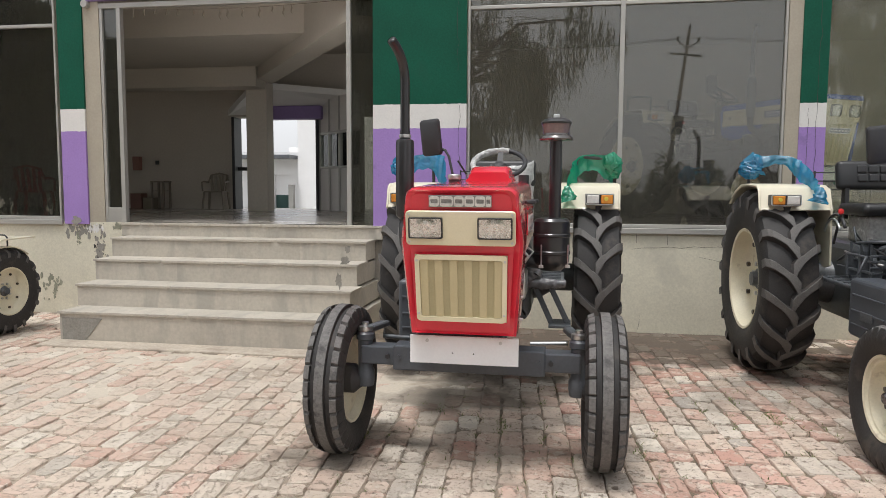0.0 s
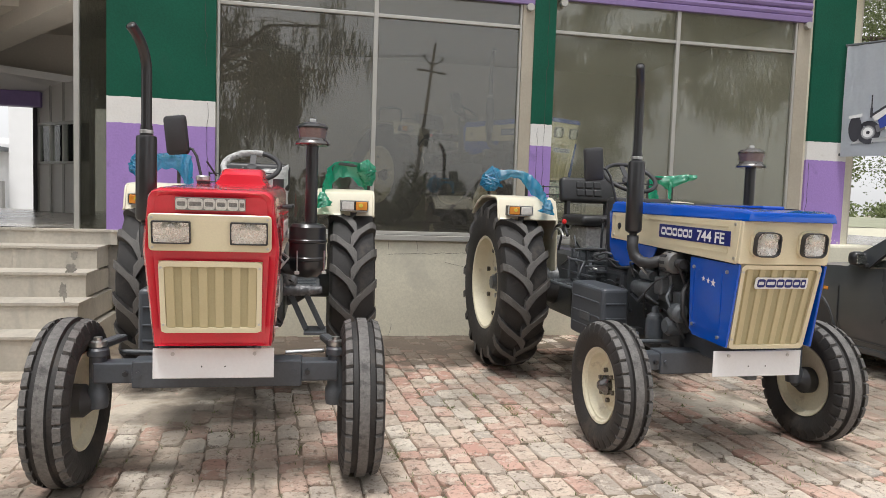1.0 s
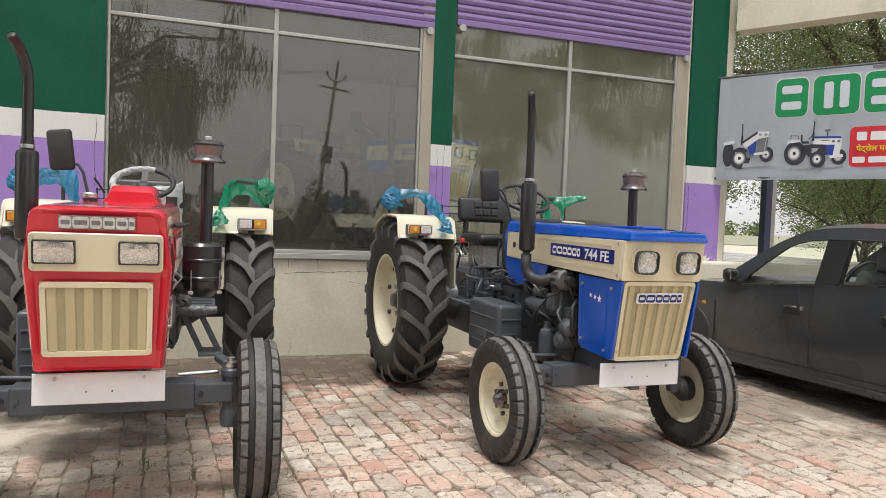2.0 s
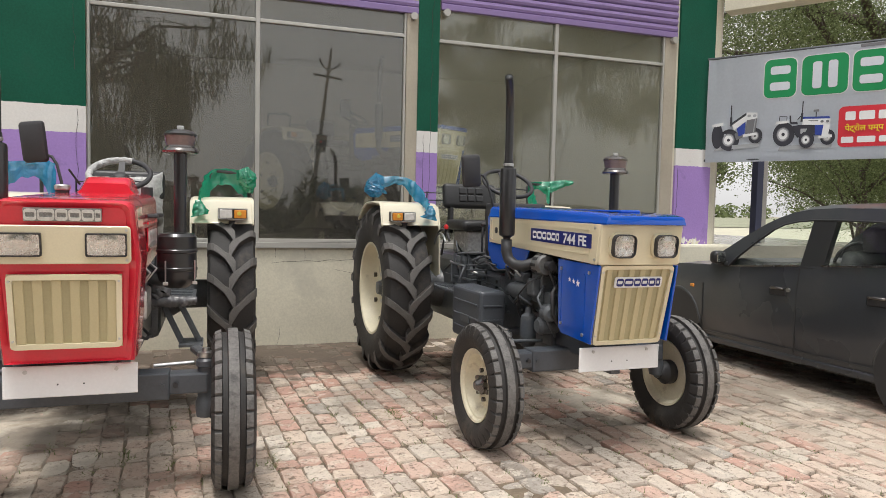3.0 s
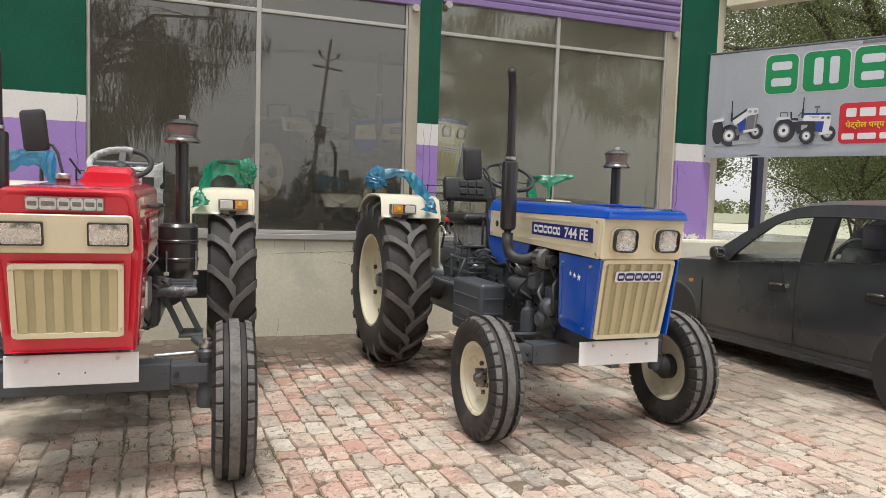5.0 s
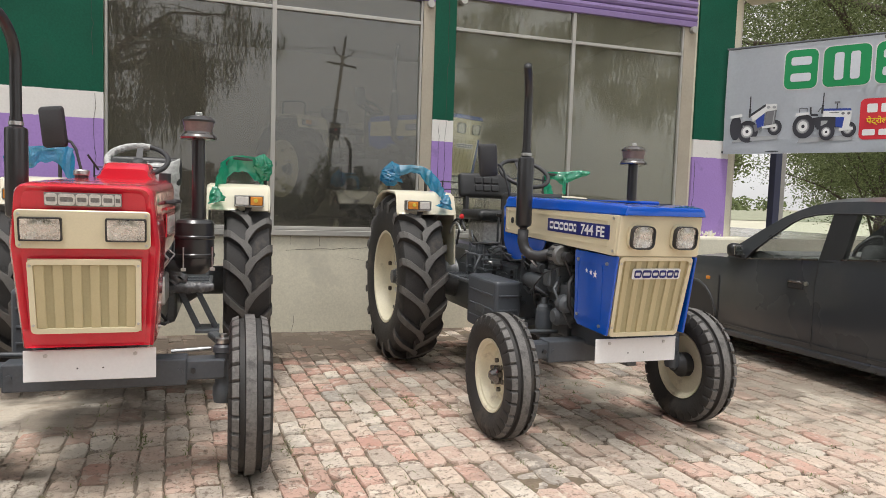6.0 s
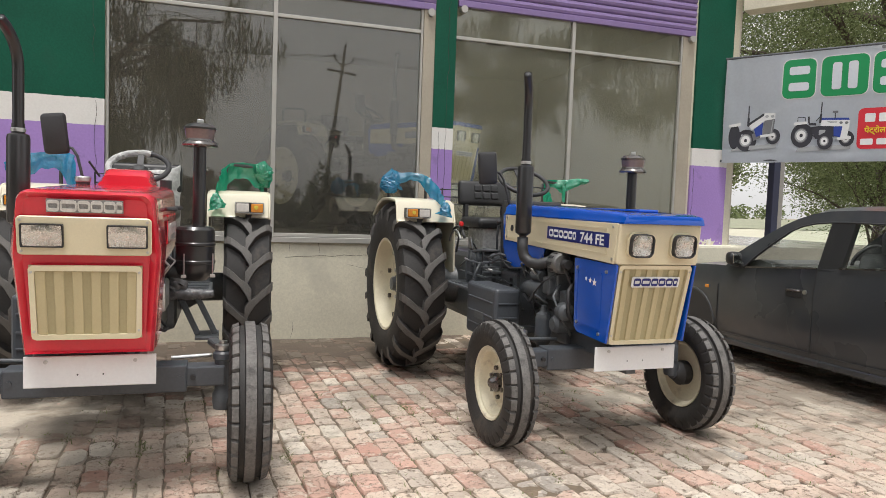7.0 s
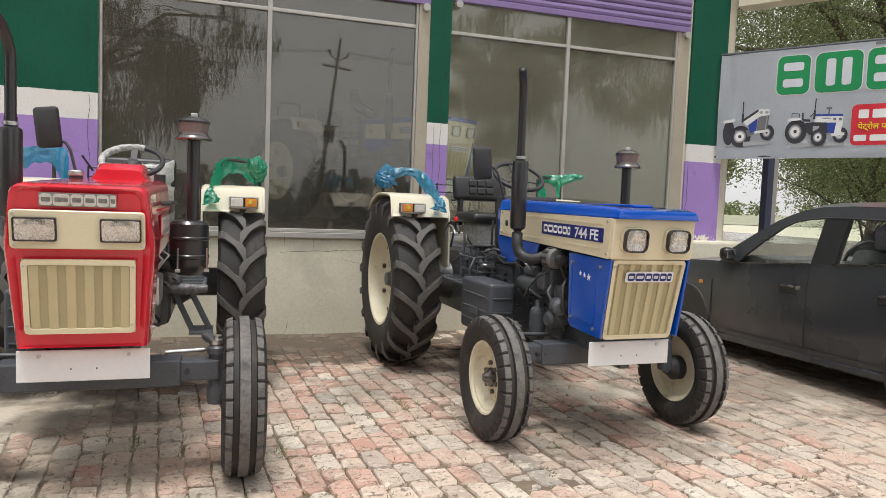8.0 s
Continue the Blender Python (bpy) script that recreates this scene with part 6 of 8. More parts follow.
def tree(x, y, height, reach, seed, leaf, label, low=0.35, tips=160, per=60, size=0.14, droop=0.0, trunk=0.2, lean=(0.0, 0.0), spread=0.33, boughs=()):
    """A tapered trunk that forks into limbs and twigs, and a crown of single leaves round the twig ends."""
    rng = random.Random(seed)
    t = thing("tree", label, "tree", pose(x, y, -0.04))
    bm = bmesh.new()
    top = Vector((lean[0], lean[1], height * 0.55))
    pts = [Vector((0, 0, 0)), top * 0.3 + Vector((rng.gauss(0, 0.1), rng.gauss(0, 0.1), 0)), top * 0.65 + Vector((rng.gauss(0, 0.15), rng.gauss(0, 0.15), 0)), top]
    tube(bm, pts, [trunk * 1.25, trunk, trunk * 0.8, trunk * 0.5], 10)
    ends = []
    n = 11
    for i in range(n):
        a = 2 * math.pi * (i + rng.random() * 0.5) / n
        h = low + (0.55 - low) * rng.random()
        start = top * (h / 0.55)
        out = reach * rng.uniform(0.55, 1.0)
        rise = height * rng.uniform(0.05, 0.42)
        mid = start + Vector((math.cos(a) * out * 0.5, math.sin(a) * out * 0.5, rise * 0.65))
        end = start + Vector((math.cos(a) * out, math.sin(a) * out, rise * (0.7 if droop else 1.0)))
        tube(bm, [start, mid, end], [trunk * 0.42, trunk * 0.24, trunk * 0.08], 7)
        for k in range(6):
            u = rng.uniform(0.35, 1.0)
            base = start.lerp(mid, u * 2) if u < 0.5 else mid.lerp(end, u * 2 - 1)
            tip = base + Vector((rng.gauss(0, reach * 0.2), rng.gauss(0, reach * 0.2), rng.gauss(0.2, reach * 0.16) - droop * 0.5))
            tube(bm, [base, (base + tip) / 2 + Vector((0, 0, 0.1)), tip], [trunk * 0.10, trunk * 0.06, trunk * 0.02], 5)
            ends.append(tip)
            ends.append((base + tip) / 2)
        ends.append(end)
    for end in boughs:
        start, end = top * 0.8, Vector(end)
        mid = start.lerp(end, 0.55) + Vector((0, 0, 0.35))
        tube(bm, [start, mid, end], [trunk * 0.36, trunk * 0.22, trunk * 0.06], 7)
        for k in range(9):
            base = mid.lerp(end, rng.uniform(0.1, 1.0))
            tip = base + Vector((rng.gauss(0, 0.32), rng.gauss(0, 0.32), rng.gauss(-0.45, 0.35)))
            tube(bm, [base, (base + tip) / 2 + Vector((0, 0, 0.1)), tip], [trunk * 0.08, trunk * 0.05, trunk * 0.02], 5)
            ends += [tip, tip]
    part("trunk", bm, BARK, t, "dark forked trunk", True)
    pick = [ends[rng.randrange(len(ends))] + Vector((rng.gauss(0, reach * 0.09), rng.gauss(0, reach * 0.09), rng.gauss(0, reach * 0.08))) for _ in range(tips)]
    if droop:
        pick = [ends[k % len(ends)] + Vector((rng.gauss(0, 0.10), rng.gauss(0, 0.10), rng.gauss(-0.1, 0.10))) for k in range(tips)]
    vs, fs = leaves(pick, rng, per, spread, size, droop)
    me = bpy.data.meshes.new("crown")
    me.from_pydata(vs, [], fs)
    me.materials.append(leaf)
    crown = new("crown", me)
    crown.parent = t
    return t


tree(14.2, 10.2, 9.5, 5.8, 11, LEAF, "broad shade tree with a dark forked trunk", low=0.26, tips=2000, per=105, size=0.056, trunk=0.26, lean=(-1.3, 0.3), spread=0.38)
tree(19.8, 25.0, 5.0, 1.8, 12, LEAF, "leafy shade tree beyond the field edge", low=0.3, tips=120, per=60, size=0.15, trunk=0.14)
tree(23.8, 18.6, 8.0, 4.2, 13, LEAF, "leafy shade tree beyond the field edge", low=0.08, tips=1000, per=64, size=0.105, trunk=0.22)
tree(15.2, 12.6, 4.6, 2.6, 14, LEAF, "young shade tree with low leafy branches", low=0.10, tips=340, per=105, size=0.056, trunk=0.10, spread=0.30)
tree(-4.6, -9.5, 10.5, 4.4, 21, LEAF2, "gum tree with long drooping leaves beside the road", low=0.10, tips=170, per=240, size=0.15, droop=0.8, trunk=0.2, lean=(1.7, 0.3), spread=0.21, boughs=((4.5, 0.0, 5.6), (5.0, -0.3, 4.7), (5.5, 0.2, 5.2)))
tree(13.4, -12.5, 12.5, 4.0, 22, LEAF3, "gum tree with long drooping leaves beside the road", low=0.40, tips=240, per=150, size=0.16, droop=0.6, trunk=0.014, lean=(0.3, 0.3), spread=0.22)
tree(19.0, -13.5, 12.5, 4.2, 26, LEAF3, "gum tree with long drooping leaves beside the road", low=0.42, tips=220, per=130, size=0.16, droop=0.6, trunk=0.014, lean=(-0.3, 0.3), spread=0.24)
tree(10.0, -12.0, 10.5, 2.2, 25, LEAF3, "slim young gum tree with drooping leaves", low=0.18, tips=200, per=200, size=0.15, droop=0.6, trunk=0.02, lean=(0.1, 0.1), spread=0.20)
tree(-8.2, -9.8, 10.5, 3.6, 27, LEAF2, "gum tree with long drooping leaves beside the road", low=0.08, tips=180, per=180, size=0.22, droop=0.9, trunk=0.16, spread=0.28)
tree(-18.0, -9.0, 10.5, 6.5, 23, LEAF2, "gum tree with long drooping leaves beside the road", low=0.06, tips=429, per=300, size=0.36, droop=1.1, trunk=0.2, spread=0.30)


def scrub(name, label, spots, seed, leaf, size, per):
    """Low bushes that nobody could count."""
    rng = random.Random(seed)
    pts = []
    for x, y, r, h in spots:
        for _ in range(int(40 * r * h) + 8):
            a, q = rng.uniform(0, 6.283), r * math.sqrt(rng.random())
            pts.append(Vector((x + q * math.cos(a), y + q * math.sin(a), h * rng.random() * (1 - 0.5 * (q / r) ** 2))))
    vs, fs = leaves(pts, rng, per, 0.16, size, 0.0)
    me = bpy.data.meshes.new(name)
    me.from_pydata([v if v.z > -0.03 else Vector((v.x, v.y, 0.0)) for v in vs], [], fs)
    me.materials.append(leaf)
    return tagged(new(name, me), label, "bushes", "", "stuff")


rg = random.Random(4)
scrub("roadside_bushes", "dense dark green roadside bushes", [(-22 + 1.9 * k + rg.uniform(-0.5, 0.5), -17 + rg.uniform(-1, 1), rg.uniform(1.0, 1.6), rg.uniform(1.6, 2.9)) for k in range(17)] + [(-5.2, -13.0, 1.7, 4.6), (-3.4, -14.0, 1.5, 4.0), (-7.0, -13.5, 1.6, 5.0), (3.75, -11.5, 0.45, 2.9)], 5, LEAF2, 0.15, 30)
scrub("field_bushes", "low green bushes along the field edge", [(6.6 + 0.9 * k, 9.6 + rg.uniform(-0.8, 0.8) + 0.25 * k, rg.uniform(0.4, 0.7), rg.uniform(0.3, 0.6)) for k in range(12)], 6, LEAF, 0.10, 9)

setting("stubble_field", quad_sheet(bmesh.new(), lambda u, v: (6.5 + 120 * u, 11.0 + 50 * v, -0.02), 6, 6), PALE, "pale stubble field", "field")
VERGE = mat("dry_verge_grass", (0.33, 0.36, 0.22), 0.95, vary=0.3, scale=1.2, bump=0.4, fine=18, dirt=(0.40, 0.36, 0.27), dirt_at=0.52, dirt_scale=1.5)
setting("verge", quad_sheet(bmesh.new(), lambda u, v: (5.7 + 22 * u, 6.6 + 4.4 * v, -0.028 + 0.012 * noise.noise(Vector((30 * u, 9 * v, 0)))), 60, 24), VERGE, "dry grassy verge beside the showroom", "grass")
scrub("verge_weeds", "small green weeds at the pillar foot and on the verge", [(5.85, 6.75, 0.16, 0.22), (6.15, 6.95, 0.20, 0.18), (6.6, 7.4, 0.25, 0.20), (7.4, 8.0, 0.3, 0.22), (8.3, 8.6, 0.3, 0.25)], 9, LEAF, 0.045, 14)
setting("crop_field", quad_sheet(bmesh.new(), lambda u, v: (-200 + 700 * u, 62 + 30 * v, 0.02 + 0.25 * min(1.0, 6 * v)), 8, 8), CROP, "green crop field", "field")
setting("far_field", quad_sheet(bmesh.new(), lambda u, v: (-600 + 2000 * u, 95 + 400 * v, 0.0), 8, 8), CROP, "far green fields", "field")
rng = random.Random(8)
pts = []
for k in range(150):
    cx, cy = rng.uniform(-100, 520), rng.uniform(300, 420)
    for _ in range(10):
        pts.append(Vector((cx + rng.gauss(0, 4), cy, rng.uniform(0, 8))))
vs, fs = leaves(pts, rng, 9, 1.6, 2.6, 0.0)
me = bpy.data.meshes.new("far_woods")
me.from_pydata(vs, [], fs)
me.materials.append(LEAF)
tagged(new("far_woods", me), "hazy line of far trees", "trees", "", "stuff")

# leaning power pole across the road
pole = thing("power_pole", "leaning concrete power pole with an iron cross-arm", "power pole", pose(3.65, -12.0, -0.04, 0, 6.6, 0))
bm = bmesh.new()
loft(bm, [[Vector((sx * w, sy * w * 0.8, z)) for sx, sy in ((-1, -1), (1, -1), (1, 1), (-1, 1))] for w, z in ((0.082, 0.0), (0.046, 6.85))])
part("post", bm, CONCRETE, pole)
part("cross_arm", one_box(-0.52, 0.52, -0.035, 0.035, 5.93, 6.0, bevel=0.005), CHAR, pole)
part("v_arm", bar(bmesh.new(), (0, 0, 6.15), (-0.33, 0, 6.42), 0.05, 0.05), CHAR, pole)
part("v_arm", bar(bmesh.new(), (0, 0, 6.15), (0.33, 0, 6.42), 0.05, 0.05), CHAR, pole)
for x, z in ((-0.34, 6.42), (0.34, 6.42), (0, 6.85)):
    part("insulator", lathe(bmesh.new(), [(0.0, 0.0), (0.03, 0.0), (0.055, 0.03), (0.04, 0.06), (0.05, 0.09), (0.02, 0.13), (0.0, 0.13)], 12, Matrix.Translation((x, 0, z))), SATIN, pole, "", True)
part("switch_box", one_box(-0.12, 0.24, -0.14, 0.14, 3.3, 3.9, bevel=0.02), CHAR, pole)
for x in (-0.34, 0.34):
    wire = [Vector((4.45 + x + 40 * u * s, -12.0 - 3 * abs(u), 6.45 - 4 * u * (1 - u) * 0.6)) for s in (1,) for u in [k / 16 for k in range(17)]]
    w2 = [Vector((4.45 + x - 40 * u, -12.0 - 3 * u, 6.45 - 4 * u * (1 - u) * 0.6)) for u in [k / 16 for k in range(17)]]
    tagged(part("power_line", tube(bmesh.new(), list(reversed(w2)) + wire[1:], 0.006, 5), SATIN), "thin sagging overhead power line", "cable")

# navy post and concrete post behind the banner
pst = thing("sign_post", "navy steel post standing before a concrete post", "post", pose(7.02, 7.25, -0.04))
part("post", one_box(-0.052, 0.052, -0.052, 0.052, 0, 3.2, bevel=0.006), NAVYPOST, pst)
part("base_plate", one_box(-0.12, 0.12, -0.12, 0.12, 0, 0.02), NAVYPOST, pst)
tagged(part("concrete_post", one_box(7.20, 7.28, 7.34, 7.42, -0.04, 3.1, bevel=0.01), CONCRETE), "weathered grey concrete fence post", "post")

# ---- banner and the beam above it ----
BD = Vector((0.533, -0.846, 0))
BM = Matrix(((BD.x, 0, -0.846, 5.45), (BD.y, 0, -0.533, 6.375), (0, 1, 0, 0), (0, 0, 0, 1)))
FLEX = mat("grey_flex_banner", (0.58, 0.61, 0.66), 0.4, vary=0.06, scale=2, bump=0.05, fine=40)
B_GREEN = mat("green_print", (0.0, 0.24, 0.07), 0.4, vary=0.05, bump=0.0)
B_RED = mat("red_print", (0.60, 0.02, 0.035), 0.4, vary=0.05, bump=0.0)
B_WHITE = mat("white_print", (0.75, 0.75, 0.75), 0.4, vary=0.04, bump=0.0)
B_YELLOW = mat("yellow_print", (0.75, 0.55, 0.02), 0.4, vary=0.04, bump=0.0)
B_DARK = mat("dark_print", (0.03, 0.03, 0.04), 0.4, vary=0.1, bump=0.0)
B_GREY = mat("grey_print", (0.16, 0.16, 0.17), 0.4, vary=0.1, bump=0.0)
B_BLUE = mat("blue_print", (0.02, 0.05, 0.30), 0.4, vary=0.1, bump=0.0)
banner = thing("banner", "grey printed flex banner with green and red shapes", "banner")


def sag(u, v):
    """How far the cloth stands out at u, v."""
    return 0.016 * math.sin(34 * u + 2 * v) * math.exp(-3.5 * u) * (0.4 + 0.5 * v) + 0.010 * math.sin(9 * u + 3 * v) * math.exp(-1.2 * u) + 0.006 * noise.noise(Vector((u * 3, v * 3, 0.0)))


bm = bmesh.new()
quad_sheet(bm, lambda a, b: BM @ Vector((3.3 * a, 1.876 + 1.13 * b, sag(3.3 * a, 1.13 * b))), 66, 24)
bmesh.ops.solidify(bm, geom=bm.faces[:], thickness=-0.003)
part("sheet", bm, FLEX, banner, "", True)
part("banner_pole", rod(bmesh.new(), BM @ Vector((-0.02, 3.02, -0.02)), BM @ Vector((3.34, 3.02, -0.02)), 0.014), CHAR, banner)
part("banner_pole", rod(bmesh.new(), BM @ Vector((-0.02, 1.90, -0.02)), BM @ Vector((3.34, 1.90, -0.02)), 0.014), CHAR, banner)
part("end_post", rod(bmesh.new(), BM @ Vector((3.33, -0.04, -0.02)), BM @ Vector((3.33, 3.1, -0.02)), 0.03), CHAR, banner)


def print_on(name, outline, material, lift=0.004, hole=None):
    """A flat printed shape that follows the cloth."""
    bm = bmesh.new()
    if hole:
        a = [bm.verts.new(BM @ Vector((u, v, sag(u, v - 1.88) + lift))) for u, v in outline]
        b = [bm.verts.new(BM @ Vector((u, v, sag(u, v - 1.88) + lift))) for u, v in hole]
        for k in range(len(a)):
            bm.faces.new((a[k], a[(k + 1) % len(a)], b[(k + 1) % len(a)], b[k]))
    else:
        bm.faces.new([bm.verts.new(BM @ Vector((u, v, sag(u, v - 1.88) + lift))) for u, v in outline])
        bmesh.ops.triangulate(bm, faces=bm.faces[:])
    return part(name, bm, material, banner)


def print_block(name, w, h, r, cx, cy, material, lift):
    """A printed block with round corners, laid over the cloth in narrow columns."""
    bm = bmesh.new()
    n = max(4, int(w / 0.03))
    rows = []
    ends = [r * q for q in (0.0, 0.08, 0.25, 0.5, 0.75)]
    for x in ends + [r + (w - 2 * r) * k / n for k in range(n + 1)] + [w - q for q in reversed(ends)]:
        u = cx - w / 2 + x
        e = max(0.0, r - min(u - cx + w / 2, cx + w / 2 - u))
        half = h / 2 - (r - math.sqrt(max(0.0, r * r - e * e)))
        rows.append([bm.verts.new(BM @ Vector((u, cy + half * q, sag(u, cy + half * q - 1.88) + lift))) for q in (-1, -0.5, 0, 0.5, 1)])
    for p, q in zip(rows, rows[1:]):
        for j in range(4):
            bm.faces.new((p[j], q[j], q[j + 1], p[j + 1]))
    return part(name, bm, material, banner)


# five broad green shapes in place of the maker's name
for k, (a, b) in enumerate(((0.585, 0.895), (0.945, 1.365), (1.405, 1.72), (1.765, 2.08), (2.12, 2.44), (2.48, 2.66))):
    w = b - a
    print_block("green_shape", w + 0.016, 0.416, 0.07, (a + b) / 2, 2.738, B_WHITE, 0.003)
    print_block("green_shape", w, 0.40, 0.065, (a + b) / 2, 2.738, B_GREEN, 0.005)
    if k in (0, 2, 4):
        print_block("slit", w * 0.62, 0.085, 0.025, a + w * 0.5, 2.822, FLEX, 0.007)
        print_block("slit", w * 0.62, 0.085, 0.025, a + w * 0.5, 2.655, FLEX, 0.007)
    else:
        print_block("slit", 0.085, 0.27, 0.025, a + w * 0.34, 2.738, FLEX, 0.007)
        if k == 1:
            print_block("slit", 0.085, 0.27, 0.025, a + w * 0.68, 2.738, FLEX, 0.007)
print_block("red_box", 1.75, 0.40, 0.05, 2.175, 2.20, B_RED, 0.003)
for v, h, ink, a, n in ((2.305, 0.085, B_WHITE, 1.36, 7), (2.185, 0.06, B_YELLOW, 1.73, 8), (2.07, 0.06, B_WHITE, 1.33, 10)):
    u = a
    rb = random.Random(int(v * 1000))
    for k in range(n):
        w = rb.uniform(0.07, 0.17)
        if u + w > 2.98:
            break
        print_block("print_bar", w, h, 0.012, u + w / 2, v, ink, 0.005)
        u += w + 0.03
lettering("banner_letter", "पेट्रोल पम्प", 0.074, BM @ Matrix.Translation((1.525, 2.158, 0.010)), B_YELLOW, banner)
print_block("print_bar", 0.32, 0.03, 0.008, 1.62, 2.985, B_GREY, 0.003)
# two small pictures of tractors
B_PALE = mat("pale_print", (0.36, 0.37, 0.38), 0.4, vary=0.05, bump=0.0)


def oval(cx, cy, rx, ry, n=22):
    return [(cx + rx * math.cos(2 * math.pi * k / n), cy + ry * math.sin(2 * math.pi * k / n)) for k in range(n)]


def wheel_picture(cx, cy, rx, ry):
    """A printed wheel: tyre, tread edge, rim, hub."""
    return [(oval(cx, cy, rx, ry), B_DARK), (oval(cx - 0.006, cy, rx * 0.60, ry * 0.60), B_GREY), (oval(cx - 0.008, cy, rx * 0.53, ry * 0.53), B_PALE), (oval(cx - 0.006, cy, rx * 0.42, ry * 0.42), B_WHITE), (oval(cx - 0.004, cy, rx * 0.15, ry * 0.15), B_DARK)]


def strip(a, b, w):
    """A thin printed stroke from a to b."""
    (x0, y0), (x1, y1) = a, b
    l = math.hypot(x1 - x0, y1 - y0)
    nx, ny = -(y1 - y0) / l * w / 2, (x1 - x0) / l * w / 2
    return [(x0 + nx, y0 + ny), (x1 + nx, y1 + ny), (x1 - nx, y1 - ny), (x0 - nx, y0 - ny)]


front_view = [([(-0.24, -0.20), (0.22, -0.17), (0.22, -0.13), (-0.22, -0.15)], B_PALE), (oval(-0.21, -0.04, 0.06, 0.135), B_DARK), ([(-0.27, 0.09), (-0.15, 0.11), (-0.15, 0.075), (-0.27, 0.06)], B_WHITE)] + wheel_picture(-0.085, -0.085, 0.105, 0.118) + wheel_picture(0.185, -0.05, 0.072, 0.082) + [
    ([(-0.03, -0.02), (0.05, 0.02), (0.06, -0.06), (-0.01, -0.09)], B_GREY), ([(-0.06, 0.075), (0.085, 0.175), (0.095, 0.12), (-0.035, 0.02)], B_WHITE), ([(-0.06, 0.105), (0.085, 0.203), (0.085, 0.175), (-0.06, 0.075)], B_DARK), ([(-0.01, 0.035), (0.08, 0.105), (0.075, -0.03), (0.015, -0.05)], B_BLUE),
    ([(0.085, 0.203), (0.20, 0.195), (0.20, 0.135), (0.095, 0.12)], B_WHITE), ([(0.093, 0.12), (0.20, 0.135), (0.185, -0.01), (0.078, -0.03)], B_GREY), (strip((0.13, 0.12), (0.115, -0.02), 0.010), B_PALE), (strip((0.155, 0.12), (0.14, -0.015), 0.010), B_PALE), (strip((0.18, 0.125), (0.165, -0.012), 0.010), B_PALE), (oval(0.115, 0.165, 0.018, 0.015), B_PALE), (oval(0.172, 0.163, 0.018, 0.015), B_PALE),
    (strip((0.06, -0.045), (0.20, -0.03), 0.028), B_WHITE), (strip((-0.068, 0.06), (-0.072, 0.29), 0.012), B_DARK), (strip((-0.068, 0.07), (-0.069, 0.16), 0.022), B_DARK)]
side_view = [([(-0.24, -0.20), (0.26, -0.18), (0.26, -0.13), (-0.22, -0.15)], B_PALE)] + wheel_picture(-0.19, -0.03, 0.105, 0.125) + wheel_picture(0.22, -0.075, 0.068, 0.078) + [
    ([(-0.12, 0.05), (0.0, 0.065), (0.11, 0.05), (0.11, -0.05), (-0.06, -0.07)], B_DARK), (strip((-0.08, -0.03), (0.02, -0.08), 0.025), B_DARK), ([(-0.03, 0.02), (0.03, 0.02), (0.03, -0.03), (-0.03, -0.03)], B_PALE), ([(-0.02, 0.12), (0.24, 0.11), (0.24, 0.045), (-0.02, 0.06)], B_WHITE), ([(-0.02, 0.142), (0.23, 0.132), (0.24, 0.11), (-0.02, 0.12)], B_BLUE), ([(0.10, 0.05), (0.18, 0.05), (0.165, -0.06), (0.105, -0.045)], B_BLUE), ([(0.18, 0.05), (0.24, 0.045), (0.222, -0.07), (0.165, -0.06)], B_WHITE),
    (strip((0.04, 0.095), (0.13, 0.09), 0.016), B_GREY), (oval(0.165, 0.085, 0.015, 0.013), B_GREY), (oval(0.215, 0.083, 0.015, 0.013), B_GREY), (strip((0.14, -0.075), (0.26, -0.065), 0.028), B_WHITE)] + wheel_picture(0.03, -0.095, 0.072, 0.085) + [
    (strip((-0.022, 0.10), (-0.016, 0.30), 0.011), B_DARK), (strip((-0.022, 0.09), (-0.019, 0.18), 0.020), B_DARK), ([(-0.125, 0.07), (-0.055, 0.065), (-0.06, 0.09), (-0.13, 0.095)], B_DARK), (strip((-0.125, 0.09), (-0.13, 0.16), 0.016), B_DARK), (strip((-0.06, 0.11), (-0.03, 0.15), 0.008), B_DARK), (strip((0.11, 0.13), (0.11, 0.19), 0.010), B_DARK), (strip((0.085, 0.195), (0.135, 0.195), 0.022), B_GREY), ([(-0.27, 0.075), (-0.14, 0.085), (-0.14, 0.11), (-0.26, 0.105)], B_WHITE), (strip((-0.23, 0.11), (-0.23, 0.155), 0.007), B_DARK), (strip((-0.23, 0.155), (-0.16, 0.15), 0.007), B_DARK), (strip((-0.16, 0.15), (-0.16, 0.11), 0.007), B_DARK)]
for ox, oz, picture in ((0.335, 2.20, front_view), (0.99, 2.18, side_view)):
    for i, (o, ink) in enumerate(picture):
        print_on("picture_shape", [(ox + a, oz + b) for a, b in o], ink, 0.005 + 0.0007 * i)

bm = one_box(0.12, 5.0, 3.54, 4.2, -0.30, -0.06)
bmesh.ops.transform(bm, matrix=BM, verts=bm.verts)
setting("canopy_beam", bm, CREAM_WALL, "cream plastered beam running out from the corner pillar", "beam")

